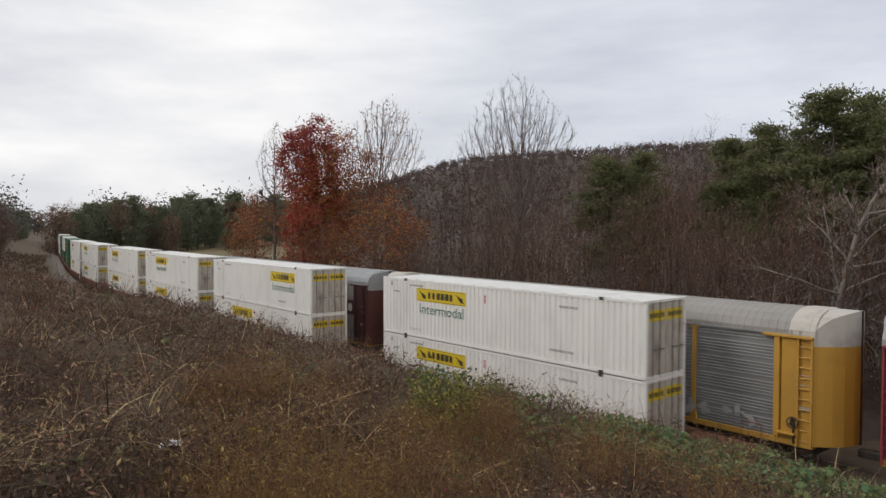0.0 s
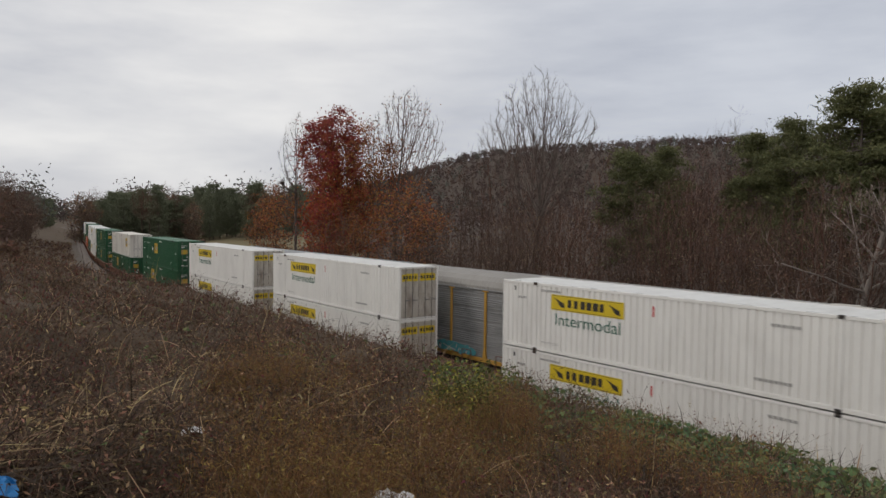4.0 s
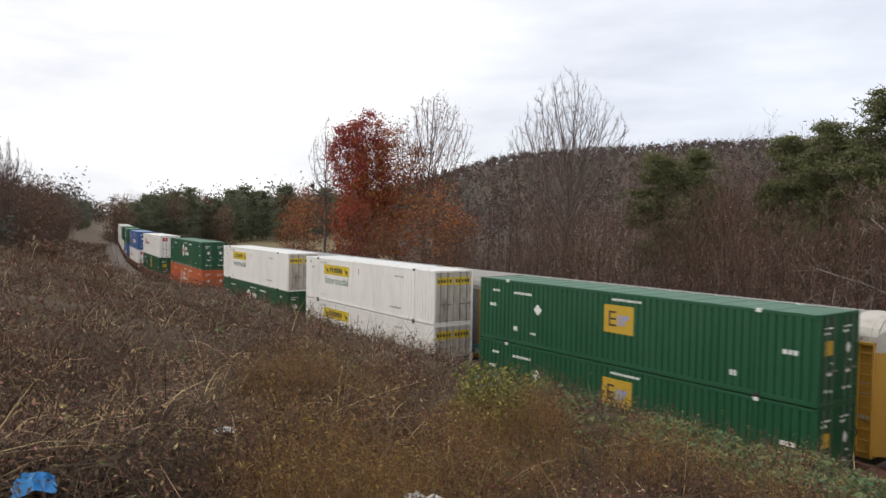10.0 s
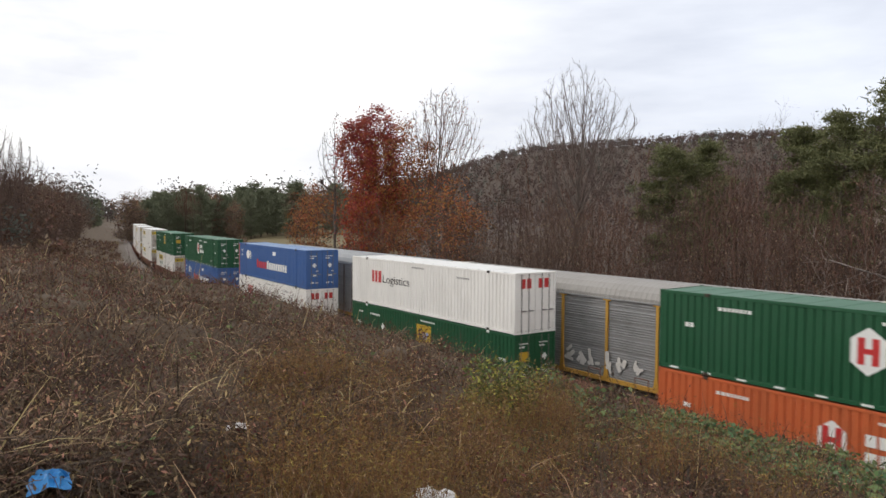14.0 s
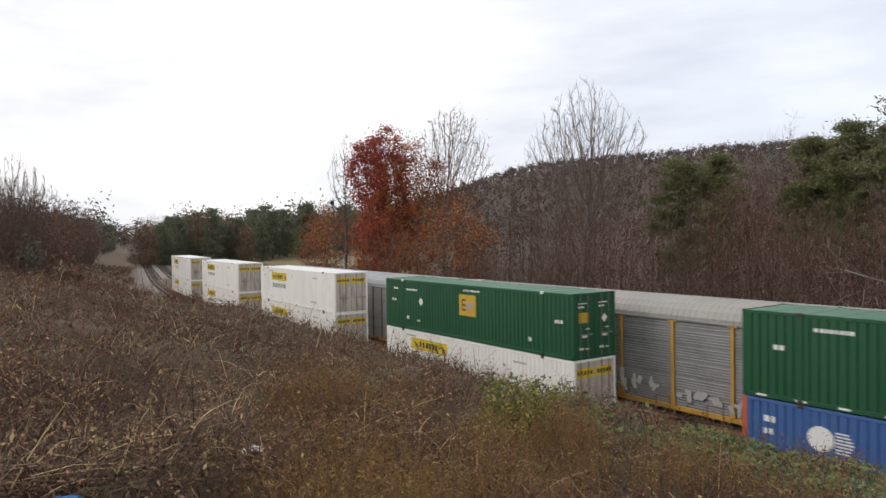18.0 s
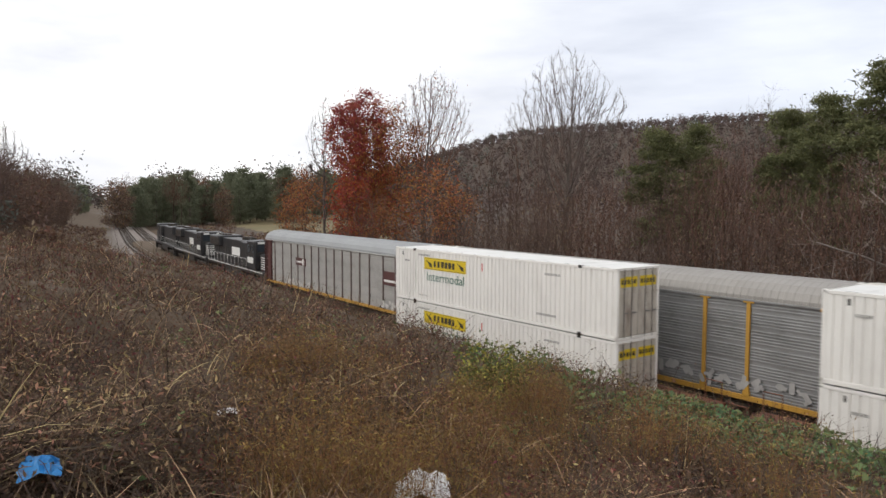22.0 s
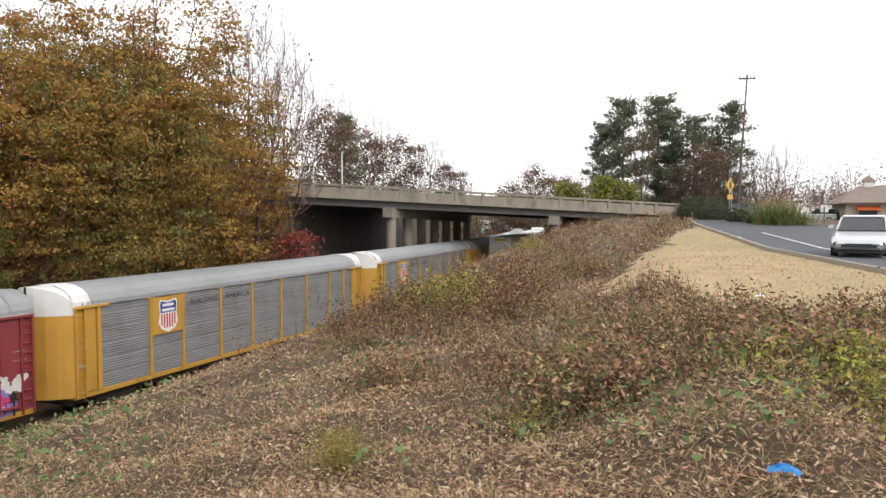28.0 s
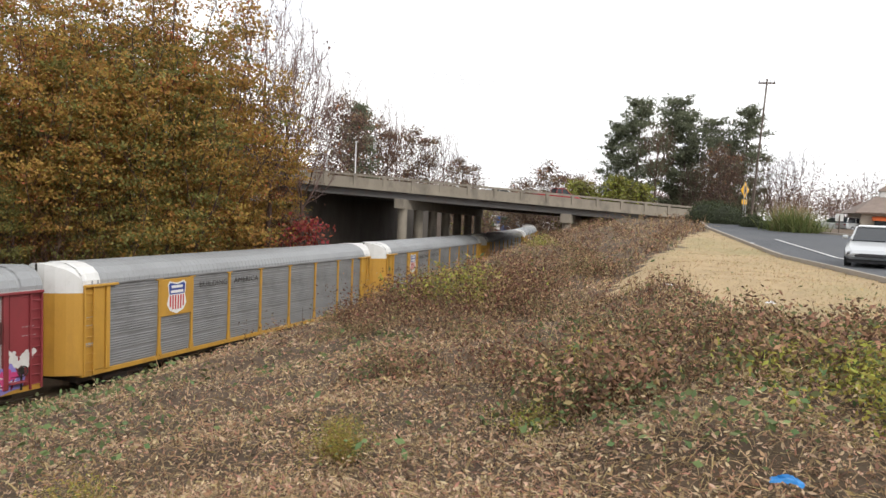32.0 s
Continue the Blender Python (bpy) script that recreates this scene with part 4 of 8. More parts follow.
# the moving train, from its tail: place along the track at time 0, upper and lower container
TRAIN = [(-429.3, "white", "white"), (-405.4, "white", "white"), (-381.6, "white", "white"), (-357.9, "green", "white"), (-333.9, "hub", "blue"),
         (-310.2, "blue", "xpo"), (-286.5, "xpo", "green"), (-262.3, "hub", "orange"), (-238.2, "white", "hub"), (-218.6, "white", "white"),
         (-198.6, "green", "green"), (-174.4, "old", "green_b"), (-150.4, "green_c", "green_b"), (-130.3, "white", "white"), (-110.3, "white", "white"),
         (-86.1, "white", "white"), (-66.3, "white_s", "white_s"), (-46.2, "white_r", "white_s"), (-22.2, "white", "white")]
SPEED, GAIN = 17.817, 0.02387
MOVING = []
protos = {}


def proto(kind, make):
    """The first of a kind, and copies of it after that."""
    if kind in protos:
        return copy_thing(protos[kind], pose(0, 0, 0))
    protos[kind] = make()
    return protos[kind]


for s0, up, low in TRAIN:
    for ob, z, half in ((proto("well", well_car), 0.0, 8.8), (proto(low, lambda: container(low)), 0.335, 8.8), (proto(up, lambda: container(up)), 0.335 + CH + 0.012, 8.8)):
        MOVING.append((ob, s0, z, half))


def run(ob, s0, z, half):
    """Keys one car or box of the moving train along the near track."""
    rows = []
    for i in range(41):
        t = i * 0.8
        rows.append((t, rigid(s0 + SPEED * t + GAIN * t * t, half, 0.0, z)))
    walk(ob, rows)

# ---- standing train of covered car carriers ----
M_PLUM = surf("plum_spray_paint", (0.2, 0.02, 0.07), 0.6, 0, 0.15, 3, 0, 30)
RH = 13.7


def rack_roof(end):
    prof = [(-1.56, 4.93), (-1.55, 5.12), (-1.42, 5.40), (-1.12, 5.64), (-0.6, 5.80), (0, 5.84), (0.6, 5.80), (1.12, 5.64), (1.42, 5.40), (1.55, 5.12), (1.56, 4.93)]
    g, xs, x = Geo(), [], -end
    while x < end - 0.28:
        xs += [(x, 1.0), (x + 0.17, 1.0), (x + 0.19, 1.012), (x + 0.28, 1.012)]
        x += 0.30
    n = len(prof)
    v = [(x, a * k, 4.9 + (b - 4.9) * k) for x, k in xs for a, b in prof]
    f = [(i * n + j, (i + 1) * n + j, (i + 1) * n + j + 1, i * n + j + 1) for i in range(len(xs) - 1) for j in range(n - 1)]
    return g.add(v, f)


def blob_row(seed, x0, x1, z0, z1, n, y, mat_cycle, parent, name="spray_paint"):
    """Spray-painted strokes without readable letters: a ragged ground, thick strokes on it, thin lights."""
    r = random.Random(seed)
    w = (x1 - x0) / n
    hgt = z1 - z0
    for layer, mat in enumerate(mat_cycle):
        g = Geo()
        yy = y - 0.004 * (layer + 1)
        for i in range(n):
            cx, cz = x0 + (i + 0.5) * w, (z0 + z1) / 2
            if layer == 0 and len(mat_cycle) > 1:
                k = 9
                pts = []
                for j in range(k):
                    a = 2 * math.pi * j / k
                    q = r.uniform(0.7, 1.35)
                    pts.append((cx + w * 0.75 * q * math.cos(a), yy, cz + hgt * 0.5 * q * math.sin(a)))
                g.add(pts, [tuple(range(k))])
                continue
            for _ in range(7 if layer == 1 else 4):
                a = r.choice((0.1, 1.45, 1.7, 0.8, 2.3, -0.2)) + r.uniform(-0.2, 0.2)
                ln, th = hgt * r.uniform(0.22, 0.5), (0.095 if layer < 2 else 0.028) * r.uniform(0.6, 1.3)
                px, pz = cx + r.uniform(-0.4, 0.4) * w, cz + r.uniform(-0.28, 0.28) * hgt
                dx, dz = math.cos(a) * ln / 2, math.sin(a) * ln / 2
                ex, ez = -math.sin(a) * th, math.cos(a) * th
                yy -= 0.0002
                g.add([(px - dx - ex, yy, pz - dz - ez), (px + dx - ex, yy, pz + dz - ez), (px + dx * 1.15, yy, pz + dz * 1.15), (px + dx + ex, yy, pz + dz + ez), (px - dx + ex, yy, pz - dz + ez), (px - dx * 1.15, yy, pz - dz * 1.15)], [(0, 1, 2, 3, 4, 5)])
        ob = part(name, g, mat, parent, "strokes of spray paint")
        ob["kind"] = "stuff"


def rack_car(style):
    paint, panel, roof, posts, label = {
        "yellow": (M_YEL, M_GALV, M_RACKROOF, (-8.4, -6.2, -3.3, -0.5, 2.4, 5.3, 8.2, 10.2), "galvanised car carrier with yellow ends, posts and shield emblem"),
        "tan": (M_YEL, M_GALV, M_RACKROOFTAN, (-10.2, -8.2, -5.3, -2.4, 0.5, 3.4, 6.3, 8.2), "galvanised car carrier with yellow posts and pale spray paint"),
        "red": (M_RED, M_GALVLIGHT, M_RACKROOF, (-9.3, -7.3, -4.4, -1.45, 1.45, 4.4, 7.3, 9.3), "galvanised car carrier with oxide red ends and pink spray paint"),
        "brown": (M_BROWN, M_GALVLIGHT, M_RACKROOF, (-11.2, -9.3, -7.3, -5.8, -4.4, -2.9, -1.45, 0, 1.45, 2.9, 4.4, 5.8, 7.3, 9.3, 11.0), "galvanised car carrier with brown ends and brown plates")}[style]
    c = thing("car_carrier", label, "railcar", "standing car carriers")
    y = 1.55
    ends, RS = (12.1, 13.6) if style in ("red", "brown") else (11.5, 12.75)
    part("sill", Geo().box(-RS, RS, -y, y, 0.98, 1.2, c=0.02), M_YEL, c, "yellow side sill")
    part("underframe", Geo().box(-RH + 1, RH - 1, -1.1, 1.1, 0.7, 0.98).box(-4, -2.2, -1.3, -0.6, 0.45, 0.8).box(1.5, 3.1, 0.4, 1.2, 0.4, 0.8), M_STEEL, c)
    part("inner_shell", Geo().box(-RS + 0.3, RS - 0.3, -y + 0.09, y - 0.09, 1.2, 5.1), M_STEEL, c, "dark inside")
    lims = [-ends] + [p for p in posts if abs(p) < ends - 0.5] + [ends]
    shared = {}
    for sgn in (-1, 1):
        for a, b in zip(lims, lims[1:]):
            key = (round(b - a, 2), sgn)
            if key not in shared:
                pr, z, k = [], 1.2, 0
                while z < 4.9:
                    if k % 6 == 5:
                        pr += [(0, z), (0, z + 0.1)]
                        z += 0.1
                    else:
                        pr += [(0, z), (0, z + 0.035), (0.028, z + 0.05), (0.028, z + 0.09)]
                        z += 0.115
                    k += 1
                pr.append((0, 4.93))
                g = Geo()
                w = b - a
                n = len(pr)
                v = [(x, sgn * (y - 0.055 + q), z) for x in (0.0, w) for q, z in pr]
                g.add(v, [(i, i + 1, n + i + 1, n + i) for i in range(n - 1)])
                shared[key] = g.mesh("panel", panel)
            part("panel", shared[key], None, c, at=Matrix.Translation((a, 0, 0)))
        post = Geo()
        wd = 0.075 if style != "brown" else 0.04
        o, i_ = sgn * (y + 0.045), sgn * (y - 0.05)
        lo, hi = min(o, i_), max(o, i_)
        post.box(-wd, wd, lo, hi, 1.7, 4.88, c=0.01)
        if style != "brown":
            post.add([(-wd, lo, 1.7), (wd, lo, 1.7), (wd * 2, lo, 1.2), (-wd * 2, lo, 1.2), (-wd, hi, 1.7), (wd, hi, 1.7), (wd * 2, hi, 1.2), (-wd * 2, hi, 1.2)],
                     [(0, 1, 2, 3), (4, 7, 6, 5), (0, 3, 7, 4), (1, 5, 6, 2)])
            post.box(-0.22, 0.22, lo, hi, 4.84, 4.93, c=0.01)
        else:
            post.box(-wd, wd, lo, hi, 1.2, 1.7)
        pm = post.mesh("post", {"brown": surf_post, "red": M_REDPOST}.get(style, M_YEL))
        for x in posts:
            if abs(x) < ends - 0.4:
                part("post", pm, None, c, at=Matrix.Translation((x, 0, 0)))
        part("eaves_rail", Geo().box(-RS + 0.1, RS - 0.1, min(sgn * 1.5, sgn * 1.6), max(sgn * 1.5, sgn * 1.6), 4.9, 4.98, c=0.01), panel, c)
    part("roof", rack_roof(RS - 0.2), roof, c)
    for e in (-1, 1):
        xa, xb = sorted((e * ends, e * RS))
        bay = part("end_bay", Geo().box(xa, xb, -y + 0.03, y - 0.03, 1.2, 4.9, c=0.03), paint, c)
        for sgn in (-1, 1):
            o = sgn * (y + 0.02)
            part("end_post", Geo().box(e * ends - 0.1, e * ends + 0.1, o - 0.08, o + 0.08, 1.2, 4.95, c=0.012), paint, bay)
            part("end_header", Geo().box(xa - (0.5 if e > 0 else 0.0), xb + (0.5 if e < 0 else 0.0), o - 0.15, o + 0.15, 4.86, 4.96, c=0.012), paint, bay)
            px0, px1 = sorted((e * (ends + 0.16), e * (RS - 0.56)))
            part("bay_plate", Geo().box(px0, px1, o - 0.02, o + 0.02, 1.24, 4.84, c=0.012), paint, bay)
            lx = e * (RS - 0.27)
            oa, ob_ = sorted((o, o + sgn * 0.09))
            lad = part("ladder", Geo().box(lx - 0.27, lx - 0.2, oa, ob_, 1.05, 4.85, c=0.01).box(lx + 0.2, lx + 0.27, oa, ob_, 1.05, 4.85, c=0.01), paint, bay)
            for k in range(10):
                part("rung", Geo().tube((lx - 0.2, o + sgn * 0.06, 1.25 + k * 0.37), (lx + 0.2, o + sgn * 0.06, 1.25 + k * 0.37), 0.02, 0.02, 5), paint, lad)
        # end doors: two leaves bowed outward, their upper part in the colour of the roof cap
        cap = M_CAPWHITE if style == "yellow" else M_CAPDIRTY if style == "tan" else roof
        bow = lambda t: e * (RS - 0.02 + (13.75 - RS + (0.15 if RS > 13 else 0)) * math.cos(math.pi / 2 * t) ** 0.85)
        top = lambda t: float(np.interp(t, (0, 0.4, 0.72, 0.92, 1.0), (5.86, 5.80, 5.62, 5.36, 5.1)))
        ts_ = (0.012, 0.25, 0.5, 0.72, 0.86, 0.95, 1.0)
        for sgn in (-1, 1):
            pts = [(bow(t), sgn * (y - 0.02) * t) for t in ts_]
            pts += [(p[0] - e * 0.06, p[1]) for p in pts[::-1]]
            leaf = part("end_door", Geo().sweep(pts, "z", 1.1, 4.62, closed=True), paint, c)
            g = Geo()
            v = [(bow(t) - e * q, sgn * (y - 0.02) * t, z) for q in (0.0, 0.06) for t in ts_ for z in (4.62, top(t))]
            n = 2 * len(ts_)
            g.add(v, [(2 * i, 2 * i + 2, 2 * i + 3, 2 * i + 1) for i in range(len(ts_) - 1)] + [(n + 2 * i, n + 2 * i + 1, n + 2 * i + 3, n + 2 * i + 2) for i in range(len(ts_) - 1)]
                  + [(2 * i + 1, 2 * i + 3, n + 2 * i + 3, n + 2 * i + 1) for i in range(len(ts_) - 1)])
            part("upper_panel", g, cap, leaf, "white upper door panel" if style == "yellow" else "")
            for z in (2.2, 3.35):
                part("stiffener", Geo().sweep([(bow(t) + e * 0.025, sgn * (y - 0.02) * t) for t in ts_[1:5]], "z", z, z + 0.05), paint, leaf)
        prof = [(-1.57, 4.9), (-1.56, 5.14), (-1.43, 5.42), (-1.13, 5.66), (-0.6, 5.83), (0, 5.87), (0.6, 5.83), (1.13, 5.66), (1.43, 5.42), (1.56, 5.14), (1.57, 4.9)]
        g = Geo()
        v = []
        for x, k in ((RS - 0.85, 1.004), (RS - 0.3, 1.004), (RS - 0.27, 1.014), (RS - 0.18, 1.014), (RS - 0.15, 1.0), (RS + 0.04, 0.995)):
            v += [(e * x, a * k, 4.85 + (b - 4.85) * k) for a, b in prof]
        n = len(prof)
        f = [(i * n + j, (i + 1) * n + j, (i + 1) * n + j + 1, i * n + j + 1) for i in range(5) for j in range(n - 1)]
        part("roof_cap", g.add(v, f), cap, c, "white roof cap" if style == "yellow" else "")
        part("end_hood", Geo().add([(bow(t) - e * 0.01, s_ * (y - 0.02) * t, top(t) - 0.005) for s_ in (-1, 1) for t in ts_] + [(e * RS, s_ * (y - 0.02) * t, top(t) + 0.005) for s_ in (-1, 1) for t in ts_],
             [(o + i, o + i + 1, 2 * len(ts_) + o + i + 1, 2 * len(ts_) + o + i) for o in (0, len(ts_)) for i in range(len(ts_) - 1)]), cap, c)
        xs_ = sorted((bow(0) - e * 0.02, bow(0) + e * 0.03))
        part("seam_strip", Geo().box(xs_[0], xs_[1], -0.05, 0.05, 1.1, 5.84), M_STEEL, c, "dark door seam")
        part("coupler", Geo().box(min(e * RH, e * 14.28), max(e * RH, e * 14.28), -0.15, 0.15, 0.7, 0.98, c=0.03), M_STEEL, c)
        if e > 0:
            bx, bz, by = ends + 0.62, 1.85, -y - 0.16
            ring_ = [(bx + 0.2 * math.cos(a), by, bz + 0.2 * math.sin(a)) for a in np.linspace(0, 2 * math.pi, 15)]
            g = Geo()
            for p0, p1 in zip(ring_, ring_[1:]):
                g.tube(p0, p1, 0.022, 0.022, 5)
            for k in range(0, 14, 4):
                g.tube((bx, by, bz), ring_[k], 0.016, 0.016, 5)
            g.box(bx - 0.1, bx + 0.1, -y - 0.12, -y - 0.01, bz - 0.14, bz + 0.14, c=0.015).box(bx - 0.03, bx + 0.03, -y - 0.1, -y - 0.03, 1.1, bz, c=0.008)
            part("brake_wheel", g, M_STEEL, c, "rusty hand brake wheel")
            part("brake_step", Geo().box(bx - 0.55, bx + 0.1, -y - 0.3, -y, 1.42, 1.47, c=0.01), paint, c)
        small_bars(c, e * (ends + 0.95) - 0.3, 3.55, 4, 0.12, 0.03, M_LOGOGREY, -y - 0.045)
        small_bars(c, e * (ends + 0.95) - 0.3, 3.2, 4, 0.12, 0.03, M_LOGOGREY, -y - 0.045)
        small_bars(c, e * (ends + 0.95) - 0.25, 2.3, 3, 0.12, 0.16, M_LOGOGREY, -y - 0.045)
        bogie(c, e * 10.1)
    f = -y + 0.005
    if style == "yellow":
        p = part("emblem_plate", Geo().box(-8.4, -6.2, f - 0.05, f + 0.02, 3.05, 4.85, c=0.01), M_YEL, c, "yellow plate with shield")
        sh = [(-0.62, 0.62), (-0.5, 0.78), (0, 0.68), (0.5, 0.78), (0.62, 0.62), (0.55, 0.1), (0.66, -0.35), (0.45, -0.68), (0, -0.85), (-0.45, -0.68), (-0.66, -0.35), (-0.55, 0.1)]
        shield = part("shield", Geo().add([(-7.3 + a, f - 0.055, 3.95 + b) for a, b in sh], [tuple(range(12))]), M_LOGOWHITE, p, "white shield")
        ob = Geo().add([(-7.3 + a * 0.9, f - 0.06, 3.95 + b) for a, b in [(-0.62, 0.58), (-0.5, 0.7), (0, 0.6), (0.5, 0.7), (0.62, 0.58), (0.56, 0.12), (-0.56, 0.12)]], [tuple(range(7))])
        part("shield_field", ob, M_LOGOBLUE, p, "blue field of the shield")
        for k in range(6):
            x = -7.3 - 0.44 + k * 0.176
            part("stripe", Geo().box(x - 0.045, x + 0.045, f - 0.062, f - 0.056, 3.95 - 0.62 + 0.12 * (k in (0, 5)), 3.95 + 0.08), M_LOGORED, p)
        for k, z in ((5, 4.38), (6, 4.14)):
            part("marking", Geo().box(-7.6 - 0.04 * k + 0.12, -7.0 + 0.04 * k - 0.12, f - 0.064, f - 0.06, z, z + 0.13), M_LOGOWHITE, p)
        for txt, x, w in (("BUILDING", -5.7, 2.15), ("AMERICA", -2.95, 2.15)):
            t_ = part("lettering", words(txt, 0.3, M_LOGOBLACK), None, c, "black lettering", at=Matrix.Translation((x, f - 0.03, 4.25)))
            t_.scale = (w / max(t_.dimensions.x, 0.1), 1, 1)
    elif style == "red":
        for x0, x1, z0, z1, disc in ((-4.25, -1.6, 3.15, 4.05, 0), (9.55, 12.0, 3.0, 3.85, 1)):
            p = part("nameplate", Geo().box(x0, x1, f - 0.03, f + 0.02, z0, z1, c=0.008), M_BROWN, c, "brown plate with white marks")
            if disc:
                part("marking", Geo().add([(x1 - 0.7 + 0.32 * math.cos(a), f - 0.036, z0 + 0.48 + 0.32 * math.sin(a)) for a in np.linspace(0, 2 * math.pi, 15)[:-1]], [tuple(range(14))]), M_LOGOWHITE, p)
                part("marking", Geo().box(x0 + 0.3, x1 - 1.1, f - 0.036, f - 0.03, z0 + 0.3, z0 + 0.44), M_LOGOWHITE, p)
            else:
                for a, b, q in ((0.1, 1.45, 0.56), (0.1, 2.1, 0.34), (0.1, 2.1, 0.14)):
                    part("marking", Geo().box(x0 + a, x0 + b, f - 0.036, f - 0.03, z0 + q, z0 + q + (0.2 if q > 0.5 else 0.11)), M_LOGOWHITE, p)
                part("marking", Geo().add([(x1 - 0.55 + 0.36 * math.cos(a), f - 0.036, z0 + 0.34 + 0.36 * math.sin(a)) for a in np.linspace(0, math.pi, 9)]
                     + [(x1 - 0.55 + 0.17 * math.cos(a), f - 0.036, z0 + 0.34 + 0.17 * math.sin(a)) for a in np.linspace(math.pi, 0, 9)], [tuple(range(18))]), M_LOGOWHITE, p)
        blob_row(3, -7.2, 0.6, 1.15, 2.35, 9, f - 0.05, (M_TEAL, M_PINK, M_PALE, M_PLUM), c)
        blob_row(5, 5.6, 12.6, 1.1, 2.15, 10, f - 0.05, (M_VIOLET, M_PINK, M_PALE, M_PLUM), c)
        blob_row(6, 12.3, 13.2, 1.9, 3.0, 3, f - 0.05, (M_PALE,), c)
        part("warning_plate", Geo().box(-13.0, -12.4, f - 0.05, f - 0.035, 1.75, 1.95), M_LOGOYEL, c)
    elif style == "brown":
        for x0, x1, z0, z1 in ((-6.2, -4.1, 3.1, 3.75), (9.3, 11.9, 2.9, 3.85)):
            p = part("nameplate", Geo().box(x0, x1, f - 0.03, f + 0.02, z0, z1, c=0.008), M_BROWN, c, "brown plate with white marks")
            part("marking", Geo().box(x0 + 0.2, x1 - 0.8, f - 0.036, f - 0.03, z0 + 0.22, z0 + 0.38), M_LOGOWHITE, p)
            part("marking", Geo().add([(x1 - 0.45 + 0.28 * math.cos(a), f - 0.036, (z0 + z1) / 2 + 0.28 * math.sin(a)) for a in np.linspace(0, 2 * math.pi, 15)[:-1]], [tuple(range(14))]), M_LOGOWHITE, p)
        blob_row(8, -8, -2.5, 1.2, 1.9, 6, f - 0.05, (M_PALE,), c)
        blob_row(9, 9, 12, 1.2, 1.9, 4, f - 0.05, (M_PALE,), c)
    if style == "tan":
        blob_row(11, -11.4, -6.3, 1.2, 1.75, 7, f - 0.05, (M_TEAL, M_TEAL, M_PALE), c)
        blob_row(12, -2.2, 2.6, 1.35, 2.5, 6, f - 0.05, (M_PALE,), c)
        blob_row(13, 3.6, 11.0, 1.25, 2.1, 9, f - 0.05, (surf_dust,), c)
    return c


M_CAPDIRTY = surf("rack_end_cap_dirty_white", (0.5, 0.47, 0.42), 0.55, 0, 0.08, 1.2, 0.05, 30, (0.2, 0.16, 0.12), 0.6, 1.2)
surf_post = surf("dull_rack_post", (0.17, 0.13, 0.12), 0.6, 0.1, 0.15, 2, 0.1, 30, RUST, 0.4, 2)
M_REDPOST = surf("faded_red_post", (0.30, 0.085, 0.075), 0.6, 0.0, 0.12, 2, 0.1, 30, (0.2, 0.12, 0.1), 0.4, 2)
surf_dust = surf("greyed_spray_paint", (0.38, 0.37, 0.36), 0.7, 0, 0.15, 3, 0, 30)
RACKS = [(-51.2, "brown", 0), (-22.7, "tan", 0), (5.9, "red", 0), (34.3, "yellow", 0), (62.9, "yellow", 0), (91.4, "tan", 0), (120, "yellow", 0), (148.6, "tan", 0), (177.2, "yellow", 0)]
for s, style, flip in RACKS:
    ob = proto("rack_" + style, lambda: rack_car(style))
    ob.matrix_basis = rigid(s, 10.1, FAR, 0.0)


